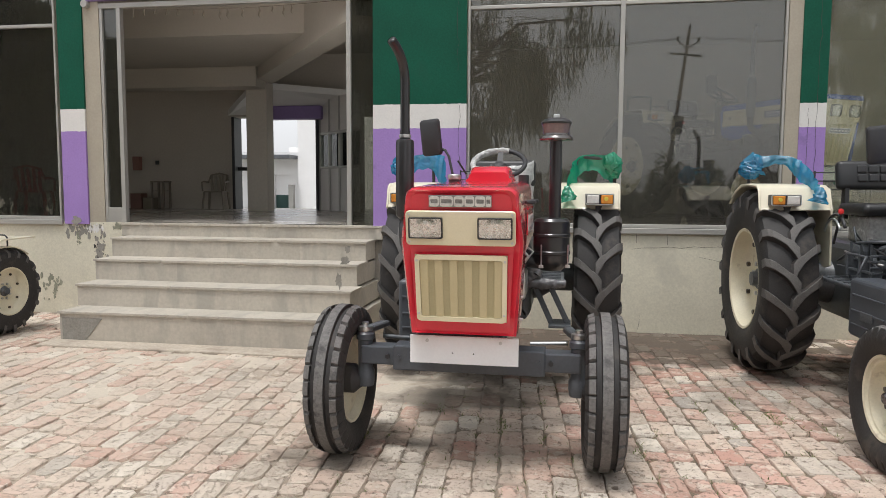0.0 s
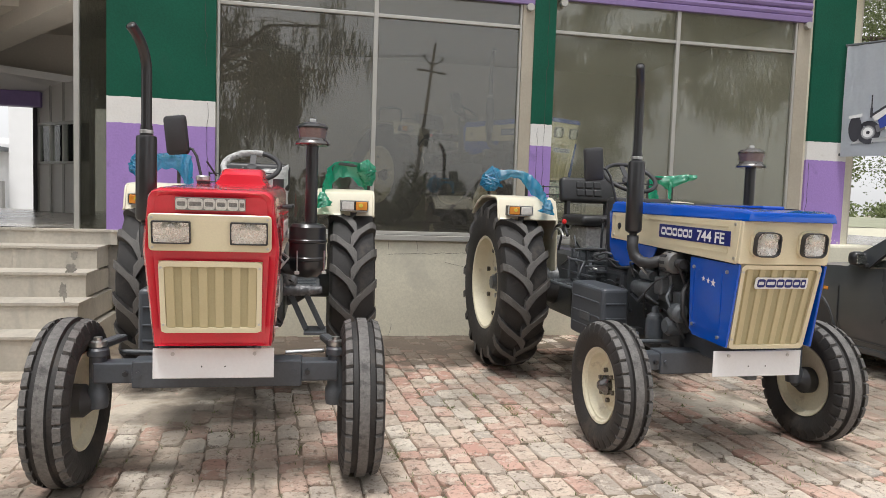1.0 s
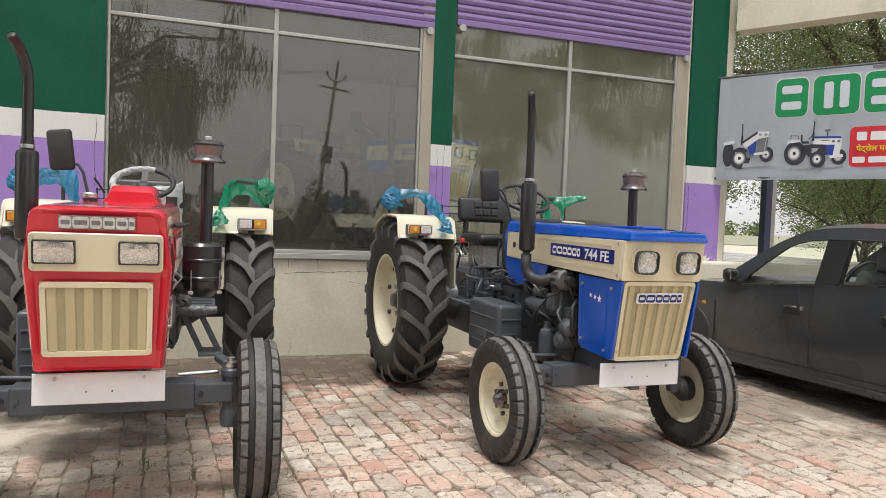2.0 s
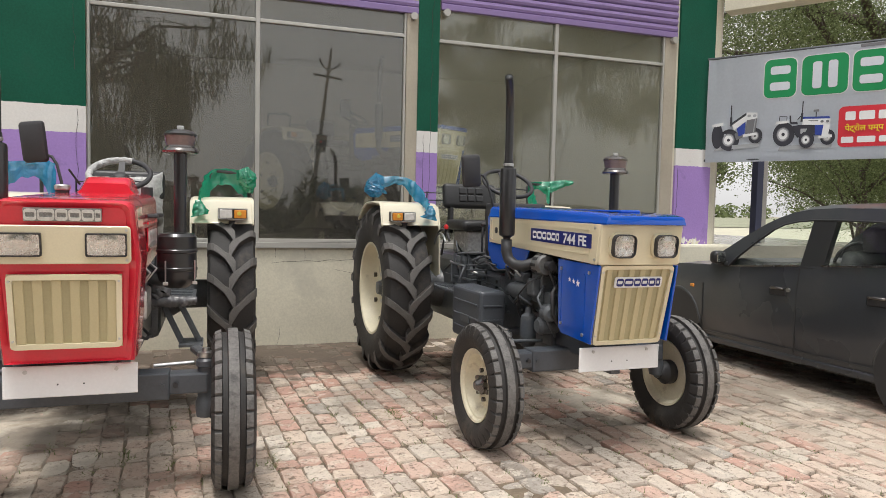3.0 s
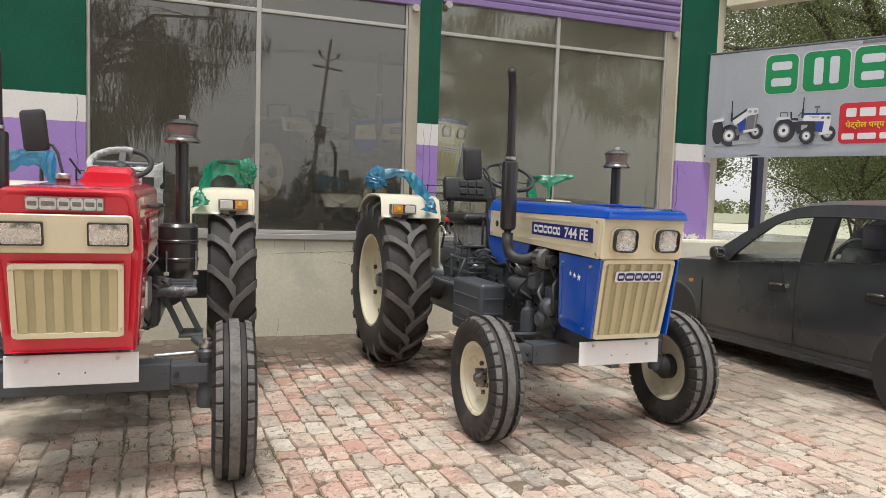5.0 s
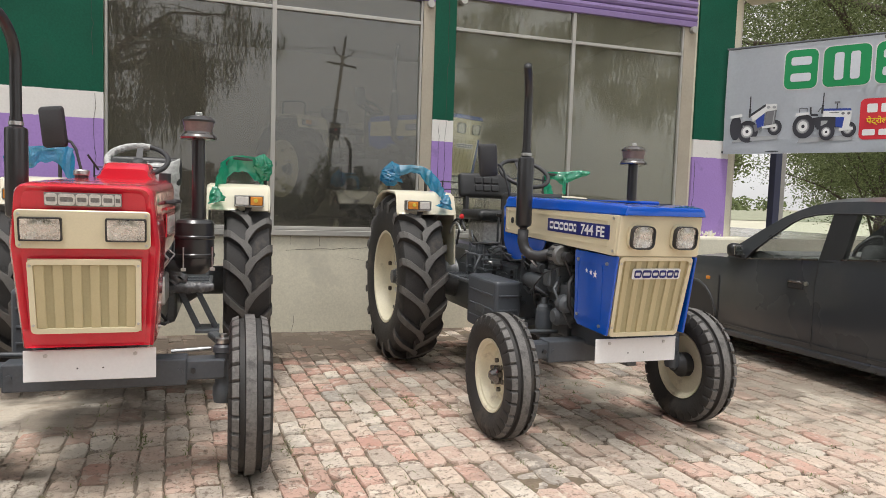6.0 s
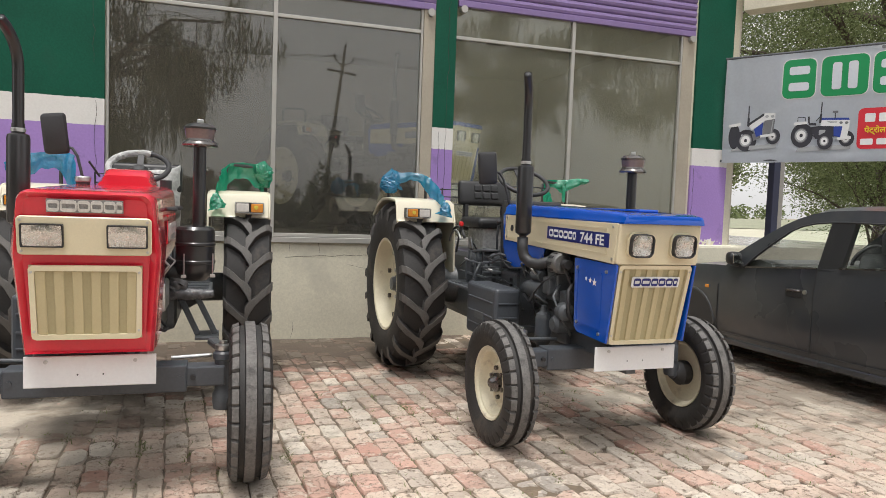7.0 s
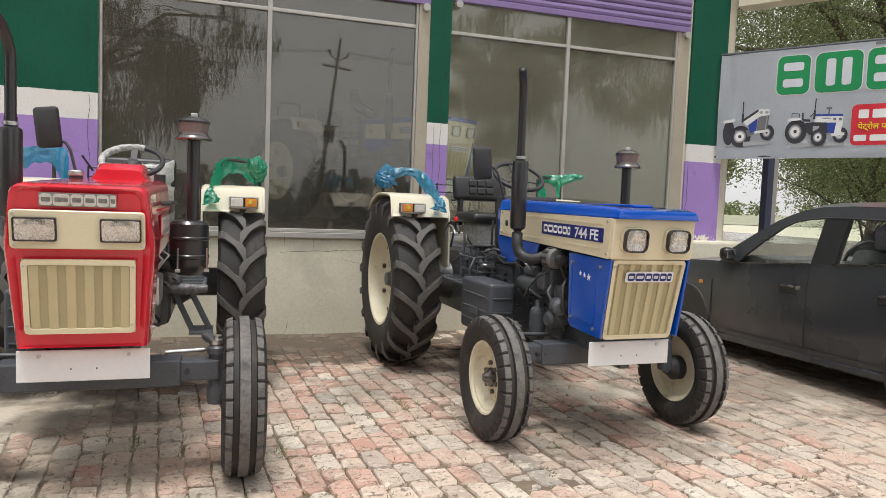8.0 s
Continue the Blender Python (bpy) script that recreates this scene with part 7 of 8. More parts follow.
# ---- parked car ----
CAR = mat("black_car_paint", (0.038, 0.042, 0.048), 0.28, vary=0.15, scale=1.2, bump=0.0, coat=0.5, dirt=(0.060, 0.062, 0.064), dirt_at=0.46, dirt_scale=0.8)
CARGLASS = glass("car_window_glass", (0.96, 0.98, 0.965), 0.02)
CARGLASS.node_tree.nodes["Map Range"].inputs["To Max"].default_value = 0.04
CLOTH = mat("grey_seat_cloth", (0.12, 0.12, 0.12), 0.9, vary=0.2, scale=12, bump=0.2)


def car_ring(y, w, zs, wb, waist):
    """One cross-section of the car's body at y: half width at the sill, the belly and the waist."""
    z0, z1, z2, z3 = zs
    half = [(0.0, z0), (wb * 0.8, z0), (wb, z0 + 0.05), (w, z1), (w, z2), (waist, z3), (waist * 0.55, z3 + 0.02), (0.0, z3 + 0.03)]
    return [Vector((a, y, z)) for a, z in half] + [Vector((-a, y, z)) for a, z in reversed(half[1:-1])]


def parked_car(m):
    c = thing("car", "dusty black hatchback car parked facing the building", "car", m)

    def lean(z):
        """Half width of the cabin's side at a height."""
        return 0.722 - 0.335 * max(0.0, z - 0.88)

    def side_sheet(s, rim, thick, out=0.0):
        """A sheet of the cabin's side from an outline of (y, z)."""
        bm = bmesh.new()
        f = bm.faces.new([bm.verts.new((s * (lean(z) + out), y, z)) for y, z in rim])
        bmesh.ops.recalc_face_normals(bm, faces=[f])
        bmesh.ops.triangulate(bm, faces=bm.faces[:])
        got = bmesh.ops.extrude_face_region(bm, geom=bm.faces[:])
        bmesh.ops.translate(bm, verts=[v for v in got["geom"] if isinstance(v, bmesh.types.BMVert)], vec=(-s * thick, 0, 0))
        bmesh.ops.recalc_face_normals(bm, faces=bm.faces)
        return bm

    # body below the windows; y points to the nose, and the waist line falls towards it
    rows = [(-1.30, 0.60, (0.30, 0.45, 0.70, 0.86), 0.58, 0.58), (-1.24, 0.69, (0.24, 0.42, 0.76, 0.985), 0.66, 0.66), (-0.9, 0.735, (0.20, 0.42, 0.77, 0.985), 0.71, 0.705), (-0.5, 0.74, (0.185, 0.41, 0.75, 0.955), 0.715, 0.71), (0.0, 0.742, (0.175, 0.40, 0.72, 0.918), 0.715, 0.712),
            (0.45, 0.742, (0.17, 0.40, 0.70, 0.880), 0.715, 0.712), (0.8, 0.740, (0.165, 0.40, 0.68, 0.852), 0.715, 0.705), (1.15, 0.737, (0.17, 0.40, 0.675, 0.846), 0.70, 0.69), (1.55, 0.722, (0.19, 0.40, 0.67, 0.822), 0.68, 0.65), (1.95, 0.66, (0.20, 0.38, 0.63, 0.76), 0.62, 0.57), (2.13, 0.56, (0.22, 0.36, 0.56, 0.67), 0.52, 0.47), (2.18, 0.48, (0.26, 0.36, 0.50, 0.60), 0.46, 0.40)]
    bm = loft(bmesh.new(), [car_ring(*r) for r in rows])
    part("body", bm, CAR, c, "dusty black painted body", True)
    part("underbody", one_box(-0.60, 0.60, -1.15, 2.0, 0.135, 0.24, bevel=0.03), SATIN, c)
    # roof
    bm = bmesh.new()
    loft(bm, [[Vector((a * k, y, z - (0.05 if abs(a) > 0.5 else (0.015 if abs(a) > 0.3 else 0.0)) - t)) for a, t in ((-0.56, 0), (-0.45, 0), (-0.2, 0), (0.2, 0), (0.45, 0), (0.56, 0), (0.54, 0.03), (-0.54, 0.03))] for k, y, z in ((1.0, 0.30, 1.360), (1.0, 0.20, 1.388), (1.01, 0.0, 1.405), (1.02, -0.3, 1.412), (1.0, -0.7, 1.405), (0.95, -1.05, 1.345))])
    part("roof", bm, CAR, c, "", True)
    arch = [(0.80, 0.855), (0.72, 0.945), (0.58, 1.065), (0.42, 1.185), (0.32, 1.232), (0.20, 1.258), (0.05, 1.272), (-0.155, 1.276), (-0.5, 1.272), (-0.78, 1.24), (-0.92, 1.15), (-1.0, 0.99)]
    outer = [(1.02, 0.850), (0.92, 0.970), (0.70, 1.115), (0.50, 1.232), (0.38, 1.285), (0.25, 1.328), (0.10, 1.352), (-0.15, 1.364), (-0.5, 1.362), (-0.88, 1.32), (-1.12, 1.20), (-1.22, 0.985)]
    for s in (-1, 1):
        # door frames: the arch over both windows, and the post between them
        bm = bmesh.new()
        loft(bm, [[Vector((s * (lean(q[1]) + 0.004), *q)), Vector((s * (lean(r[1]) + 0.006), *r)), Vector((s * (lean(r[1]) - 0.045), *r)), Vector((s * (lean(q[1]) - 0.03), *q))] for q, r in zip(arch, outer)])
        part("pillar", bm, CAR, c, "dusty black windscreen pillar and roof edge", True)
        part("pillar", side_sheet(s, [(0.05, 0.90), (0.05, 1.274), (-0.155, 1.278), (-0.155, 0.91)], 0.05, 0.002), BLACK, c, "black door post")
        part("window_seal", tube(bmesh.new(), [(s * (lean(z) + 0.003), y, z - 0.004) for y, z in arch], 0.007, 6), SATIN, c, "", True)
        for nm, rim in (("front_window", arch[:7] + [(0.05, 0.90)]), ("rear_window", [(-0.155, 0.91)] + arch[7:])):
            part(nm, side_sheet(s, rim, 0.004, -0.012), CARGLASS, c, "greenish side window glass").visible_shadow = False
        for (y0, z0), (y1, z1) in (((0.81, 0.856), (0.05, 0.917)), ((-0.155, 0.934), (-1.0, 0.992))):
            part("window_strip", bar(bmesh.new(), (s * 0.721, y0, z0), (s * 0.721, y1, z1), 0.010, 0.012), GUN, c, "bright strip along the window foot")
        part("sill", bar(bmesh.new(), (s * 0.705, 1.10, 0.185), (s * 0.708, -0.72, 0.208), 0.05, 0.055, 0.012), CAR, c)
        for y0, z1 in ((1.09, 0.68), (0.045, 0.715), (-0.88, 0.76)):
            part("door_seam", boxes((s * 0.7415 - 0.003, s * 0.7415 + 0.003, y0 - 0.004, y0 + 0.004, 0.25, z1)), SATIN, c)
        part("door_seam", bar(bmesh.new(), (s * 0.744, 0.045, 0.715), (s * 0.714, 0.045, 0.905), 0.006, 0.008, 0.0, (0, 1, 0)), SATIN, c)
        part("door_seam", bar(bmesh.new(), (s * 0.7415, 1.09, 0.255), (s * 0.7415, -0.60, 0.275), 0.006, 0.007), SATIN, c)
        for y0, z0 in ((0.24, 0.708), (-0.62, 0.735)):
            hd = part("door_handle", one_box(*sorted((s * 0.736, s * 0.747)), y0 - 0.095, y0 + 0.065, z0 - 0.035, z0 + 0.032, bevel=0.010, seg=3), SATIN, c, "black door handle in a recess")
            part("grip", tube(bmesh.new(), [(s * 0.744, y0 - 0.08, z0 + 0.018), (s * 0.762, y0 - 0.06, z0 + 0.022), (s * 0.764, y0 + 0.03, z0 + 0.022), (s * 0.744, y0 + 0.055, z0 + 0.018)], 0.011, 8), GUN, hd, "", True)
            part("door_lock", rod(bmesh.new(), (s * 0.742, y0 - 0.125, z0 + 0.018), (s * 0.757, y0 - 0.125, z0 + 0.018), 0.017), STEEL, c)
        part("side_repeater", one_box(*sorted((s * 0.728, s * 0.744)), 1.215, 1.265, 0.628, 0.658, bevel=0.006), AMBER, c, "amber side repeater")
        mr = part("door_mirror", one_box(*sorted((s * 0.735, s * 0.86)), 0.80, 0.90, 0.872, 0.985, bevel=0.04, seg=3), BLACK, c, "", True)
        part("mirror_glass", one_box(*sorted((s * 0.755, s * 0.845)), 0.794, 0.802, 0.89, 0.97, bevel=0.003), CHROME, mr)
        part("mirror_foot", one_box(*sorted((s * 0.70, s * 0.76)), 0.81, 0.90, 0.855, 0.895, bevel=0.012), SATIN, c)
        for y0 in (1.45, -0.95):
            w = new("wheel")
            w.parent, w.matrix_basis = c, pose(s * 0.66, y0, 0.275)
            part("tyre", lathe(bmesh.new(), [(0.17, -0.06), (0.25, -0.075), (0.272, -0.06), (0.275, 0.0), (0.272, 0.06), (0.25, 0.075), (0.17, 0.06)], 36, axis="x"), RUBBER, w, "", True)
            part("rim", lathe(bmesh.new(), [(0.175, s * 0.055), (0.165, s * 0.065), (0.15, s * 0.045), (0.09, s * 0.04), (0.05, s * 0.055), (0.0, s * 0.055)], 30, axis="x"), STEEL, w, "", True)
            part("wheel_arch", tube(bmesh.new(), arc((s * 0.725, y0, 0.275), 0.325, 5, 175, 18, "yz"), 0.018, 8), CAR, c, "", True)
            part("wheel_well", rod(bmesh.new(), (s * 0.45, y0, 0.275), (s * 0.741, y0, 0.275), 0.318, n=28), SATIN, c)
        part("headlight", one_box(*sorted((s * 0.34, s * 0.60)), 2.0, 2.13, 0.57, 0.67, bevel=0.03, seg=3), CLEARLENS, c, "", True)
    for nm, quad in (("windscreen", ((-0.66, 1.0, 0.875), (0.66, 1.0, 0.875), (0.53, 0.31, 1.325), (-0.53, 0.31, 1.325))), ("rear_screen", ((-0.58, -1.2, 0.99), (0.58, -1.2, 0.99), (0.48, -1.03, 1.31), (-0.48, -1.03, 1.31)))):
        bm = bmesh.new()
        bm.faces.new([bm.verts.new(q) for q in quad])
        bmesh.ops.solidify(bm, geom=bm.faces[:], thickness=0.004)
        part(nm, bm, CARGLASS, c, "greenish windscreen glass").visible_shadow = False
    part("dashboard", loft(bmesh.new(), [[Vector((x, y, z)) for y, z in ((0.55, 0.84), (0.58, 0.905), (0.72, 0.93), (0.96, 0.885), (0.98, 0.84))] for x in (-0.64, 0.64)]), CLOTH, c, "grey dashboard")
    part("steering_wheel", tube(bmesh.new(), [(0.32 + 0.17 * math.cos(a), 0.50 - 0.07 * math.sin(a), 0.93 + 0.15 * math.sin(a)) for a in [2 * math.pi * k / 24 for k in range(25)]], 0.014, 8, False), SATIN, c, "", True)
    for x in (-0.32, 0.32):
        for y0 in (-0.10, -0.80):
            part("seat_back", one_box(x - 0.24, x + 0.24, y0 - 0.08, y0 + 0.05, 0.55, 1.06, bevel=0.05, seg=3, m=Matrix.Translation((0, y0, 0.5)) @ pose(0, 0, 0, 12, 0, 0) @ Matrix.Translation((0, -y0, -0.5))), CLOTH, c, "", True)
            part("headrest", one_box(x - 0.13, x + 0.13, y0 - 0.24, y0 - 0.13, 1.04, 1.22, bevel=0.045, seg=3), CLOTH, c, "", True)
    part("front_bumper", one_box(-0.60, 0.60, 1.98, 2.20, 0.24, 0.48, bevel=0.05, seg=3), CAR, c, "", True)
    return c


parked_car(pose(5.15, 3.98, 0))

# ---- inside and behind the showroom ----
inner = blue_tractor(pose(2.52, 7.78, PLINTH, 0, 0, 30), False)
tagged(inner, "blue and cream tractor standing inside the showroom", "tractor")
inner["group"] = "tractors in the showroom"
small = copy_thing(inner, pose(-5.12, 4.25, 0) @ Matrix.Scale(0.58, 4))
tagged(small, "small cream-rimmed tractor parked beside the steps", "tractor", "tractors on the forecourt")
part("mudguard", loft(bmesh.new(), [[Vector((x, y, z)) for y, z in ((1.62, 1.30), (1.64, 1.43), (1.70, 1.455), (2.35, 1.46), (2.35, 1.44), (1.71, 1.435), (1.655, 1.41), (1.64, 1.30))] for x in (0.15, 0.86)]), IVORY, small, "flat ivory mudguard")
PLASTIC = mat("brown_chair_plastic", (0.22, 0.19, 0.15), 0.5, vary=0.1, scale=8, bump=0.03)
REDBOX = mat("red_box_paint", (0.27, 0.13, 0.10), 0.5, vary=0.1)


def plastic_chair(m, paint, label):
    """A moulded garden chair: seat, slatted back, arms, four legs."""
    c = thing("plastic_chair", label, "chair", m, "plastic chairs in the showroom")
    part("seat", one_box(-0.22, 0.22, -0.22, 0.22, 0.40, 0.43, bevel=0.012), paint, c)
    for k in range(5):
        x = -0.16 + 0.08 * k
        part("back_slat", bar(bmesh.new(), (x, 0.20, 0.43), (x * 1.15, 0.28, 0.80), 0.05, 0.012), paint, c)
    part("back_rail", tube(bmesh.new(), [(-0.24, 0.20, 0.62), (-0.2, 0.28, 0.80), (0, 0.30, 0.85), (0.2, 0.28, 0.80), (0.24, 0.20, 0.62)], 0.02, 8), paint, c, "", True)
    for s in (-1, 1):
        part("arm", tube(bmesh.new(), [(s * 0.24, 0.20, 0.64), (s * 0.27, 0.0, 0.65), (s * 0.26, -0.20, 0.63), (s * 0.24, -0.22, 0.42)], 0.02, 8), paint, c, "", True)
        for y in (-0.2, 0.2):
            part("leg", bar(bmesh.new(), (s * 0.21, y, 0.41), (s * 0.25, y * 1.2, 0.0), 0.05, 0.03), paint, c)
    return c


plastic_chair(pose(-5.60, 11.0, PLINTH, 0, 0, 10) @ Matrix.Scale(0.72, 4), PLASTIC, "moulded brown plastic armchair against the wall")
for x, w, h, paint, says in ((-7.08, 0.20, 0.26, mat("dull_red_carton", (0.20, 0.11, 0.09), 0.8, vary=0.15), "dull red carton on the showroom floor"), (-6.86, 0.17, 0.19, mat("dull_brown_carton", (0.19, 0.16, 0.12), 0.8, vary=0.15), "small brown carton on the showroom floor")):
    bx = thing("carton", says, "box", pose(x, 11.1, PLINTH, 0, 0, 8 * w), "cartons by the wall")
    part("body", one_box(-w / 2, w / 2, -0.1, 0.1, 0, h - 0.004, bevel=0.004), paint, bx)
    for q in (-1, 1):
        part("flap", one_box(*sorted((q * 0.004, q * w / 2)), -0.098, 0.098, h - 0.003, h, bevel=0.001), paint, bx)
plastic_chair(pose(-6.35, 7.75, PLINTH, 0, 0, 200) @ Matrix.Scale(0.72, 4), mat("red_chair_plastic", (0.45, 0.03, 0.03), 0.4, vary=0.1), "moulded red plastic armchair inside the shop window")
plastic_chair(pose(-5.85, 7.85, PLINTH, 0, 0, 190) @ Matrix.Scale(0.72, 4), mat("pale_chair_plastic", (0.42, 0.45, 0.34), 0.4, vary=0.1), "moulded pale plastic armchair inside the shop window")
tb = thing("side_table", "small dark wooden stand against the wall", "table", pose(-6.65, 11.08, PLINTH) @ Matrix.Scale(0.75, 4))
part("tabletop", one_box(-0.17, 0.17, -0.17, 0.17, 0.60, 0.63, bevel=0.005), PLASTIC, tb)
for sx in (-1, 1):
    for sy in (-1, 1):
        part("leg", one_box(sx * 0.14 - 0.02, sx * 0.14 + 0.02, sy * 0.14 - 0.02, sy * 0.14 + 0.02, 0, 0.60), PLASTIC, tb)
part("lower_shelf", one_box(-0.15, 0.15, -0.15, 0.15, 0.40, 0.415), PLASTIC, tb)
tagged(part("meter_box", one_box(-7.25, -7.12, 11.2, 11.30, 1.60, 1.84, bevel=0.01), REDBOX), "dull red meter box on the wall", "box")
tagged(part("wall_switch", one_box(-6.86, -6.80, 11.27, 11.30, 1.70, 1.77, bevel=0.005), SATIN), "small dark wall switch", "switch")
# rear shutter box and door frame
setting("shutter_box", one_box(-4.70, -3.78, 11.08, 11.29, 2.44, 2.66, bevel=0.02), SHUTTER, "lilac steel shutter box over the rear opening", "shutter")
setting("rear_door_frame", boxes((-5.42, -5.37, 11.24, 11.52, PLINTH, 2.50), (-3.93, -3.88, 11.24, 11.52, PLINTH, 2.50), (-5.37, -4.92, 11.36, 11.42, 1.60, 1.66)), SATIN, "dark steel door frame", "door frame")
# glazed screen set at an angle beside the rear opening
gp = tagged(new("partition"), "angled glazed screen with pale panels and aluminium bars", "partition", "", "structure")
gm = Matrix.Translation((-3.86, 11.28, 0)) @ pose(0, 0, 0, 0, 0, -46)


def laid(r):
    return one_box(*r, m=gm)


for k in range(5):
    x = 0.36 * k
    part("window_frame", laid((x, x + 0.04, -0.03, 0.03, PLINTH, 2.76)), ALU, gp)
    if k < 4:
        part("panel", laid((x + 0.04, x + 0.36, -0.012, 0.012, PLINTH, 1.62)), WHITE, gp)
        part("pane", laid((x + 0.04, x + 0.36, -0.004, 0.004, 1.66, 2.18)), GLASS_CLEAR, gp).visible_shadow = False
        part("panel", laid((x + 0.04, x + 0.36, -0.012, 0.012, 2.22, 2.76)), WHITE, gp)
        part("window_frame", laid((x + 0.04, x + 0.36, -0.03, 0.03, 1.62, 1.66)), ALU, gp)
        part("window_frame", laid((x + 0.04, x + 0.36, -0.03, 0.03, 2.18, 2.22)), ALU, gp)
# white house in the yard behind
HOUSE = mat("white_house_wash", (0.82, 0.81, 0.80), 0.9, vary=0.04, scale=2, bump=0.1)
hs = thing("white_house", "whitewashed house behind the yard with a dark awning", "house", pose(-14.5, 36.0, 0.28))
part("wall", boxes((-12, 2.1, 0.2, 6.0, 0, 3.0), (-12, -0.42, 0.0, 0.2, 0, 3.0), (0.46, 2.1, 0.0, 0.2, 0, 3.0), (-0.42, 0.46, 0.0, 0.2, 1.8, 3.0)), HOUSE, hs)
part("side_wall", boxes((1.1, 9.5, -0.5, -0.02, 0, 5.5)), HOUSE, hs)
part("awning", boxes((-12, 0.98, -1.4, 0.05, 2.62, 2.80)), CHAR, hs, "dark corrugated awning")
part("roof_tank", one_box(0.1, 1.0, 0.8, 1.8, 2.9, 3.3, bevel=0.02), HOUSE, hs)
part("dado", boxes((-0.40, 0.44, 0.16, 0.195, 0, 0.7)), mat("dark_green_dado", (0.03, 0.07, 0.06), 0.7), hs)
part("gate_post", one_box(0.75, 1.0, -1.0, -0.7, 0, 1.25), CONCRETE, hs)
setting("yard", one_box(-30, 5.4, 11.62, 60, -0.03, 0.28), CONCRETE, "bare concrete yard behind the showroom", "yard")

# dried garland over the entrance
DRY = mat("dried_leaf", (0.11, 0.085, 0.055), 0.8, vary=0.3, scale=20, bump=0.0)
gar = thing("garland", "string of dried leaves hung over the entrance", "garland")
rng = random.Random(19)
part("string", tube(bmesh.new(), [(-4.2 + 2.25 * k / 12, 6.40, 3.045 - 0.04 * math.sin(math.pi * k / 12)) for k in range(13)], 0.0025, 6), DRY, gar)
for k in range(14):
    x = -4.1 + 2.05 * k / 16 + rng.uniform(-0.04, 0.04)
    z = 3.045 - 0.04 * math.sin(math.pi * (x + 4.2) / 2.25) + 0.003
    l, w = rng.uniform(0.05, 0.12), rng.uniform(0.006, 0.012)
    bm = bmesh.new()
    loft(bm, [[Vector((x + a * w * q + bend, 6.40 + b * 0.004 * q, z - l * h)) for a, b in ((-1, 0), (0, -1), (1, 0), (0, 1))] for h, q, bend in ((0, 0.3, 0), (0.35, 1.0, 0.006), (0.7, 0.8, -0.004), (1.0, 0.15, 0.01))])
    part("leaf", bm, DRY, gar)

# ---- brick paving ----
def spills_and_shade(nt, ln, geo, out):
    """Old oil and water spills with ragged edges, dust, and painted vehicle shade."""
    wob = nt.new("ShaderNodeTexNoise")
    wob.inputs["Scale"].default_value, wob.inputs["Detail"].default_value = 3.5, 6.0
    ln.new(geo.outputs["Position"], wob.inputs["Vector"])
    for x, y, rx, ry, most, tone in SPILLS_AND_SHADE:
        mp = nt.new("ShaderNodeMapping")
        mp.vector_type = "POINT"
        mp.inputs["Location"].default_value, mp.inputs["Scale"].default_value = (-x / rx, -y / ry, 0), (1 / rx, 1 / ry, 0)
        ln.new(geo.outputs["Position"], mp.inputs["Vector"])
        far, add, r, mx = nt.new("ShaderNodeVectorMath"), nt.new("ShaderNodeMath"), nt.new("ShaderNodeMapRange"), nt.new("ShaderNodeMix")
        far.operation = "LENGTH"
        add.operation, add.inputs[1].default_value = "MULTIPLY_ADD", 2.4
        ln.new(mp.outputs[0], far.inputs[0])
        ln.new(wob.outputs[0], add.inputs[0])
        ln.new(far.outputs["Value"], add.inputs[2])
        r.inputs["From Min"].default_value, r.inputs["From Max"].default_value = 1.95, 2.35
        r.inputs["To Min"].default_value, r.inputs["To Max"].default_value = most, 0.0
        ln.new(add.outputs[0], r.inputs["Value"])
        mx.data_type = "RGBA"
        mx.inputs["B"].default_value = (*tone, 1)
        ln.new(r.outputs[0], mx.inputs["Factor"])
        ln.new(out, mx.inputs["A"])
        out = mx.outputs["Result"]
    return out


# Oil and dust stains, plus painted shade under the tractors and beside the car
OIL_AND_SHADE, DUST = (0.10, 0.078, 0.06), (0.51, 0.445, 0.36)
SPILLS_AND_SHADE = ((-3.4, 3.9, 3.4, 2.1, 0.48, DUST), (4.2, 3.4, 1.6, 1.0, 0.45, DUST), (-0.56, 4.16, 0.42, 0.26, 0.62, OIL_AND_SHADE), (-0.2, 4.5, 0.6, 0.42, 0.3, OIL_AND_SHADE), (0.7, 6.05, 1.9, 0.88, 0.85, OIL_AND_SHADE), (2.35, 3.35, 0.62, 0.55, 0.42, OIL_AND_SHADE), (-0.25, 3.4, 0.5, 0.5, 0.15, OIL_AND_SHADE), (-0.55, 5.1, 0.8, 0.6, 0.6, OIL_AND_SHADE), (-1.0, 3.3, 0.3, 0.35, 0.5, OIL_AND_SHADE), (2.5, 5.3, 0.8, 0.4, 0.3, OIL_AND_SHADE), (4.6, 3.0, 0.5, 0.5, 0.4, OIL_AND_SHADE), (0.85, 4.2, 0.5, 0.4, 0.14, OIL_AND_SHADE), (1.55, 4.6, 0.7, 0.45, 0.34, OIL_AND_SHADE), (0.35, 3.0, 0.35, 0.45, 0.14, OIL_AND_SHADE), (3.3, 3.2, 0.55, 0.3, 0.15, OIL_AND_SHADE), (-0.7, 3.0, 0.5, 0.4, 0.2, OIL_AND_SHADE), (4.2, 4.2, 1.1, 0.8, 0.5, OIL_AND_SHADE), (3.3, 4.7, 0.9, 0.6, 0.35, OIL_AND_SHADE))


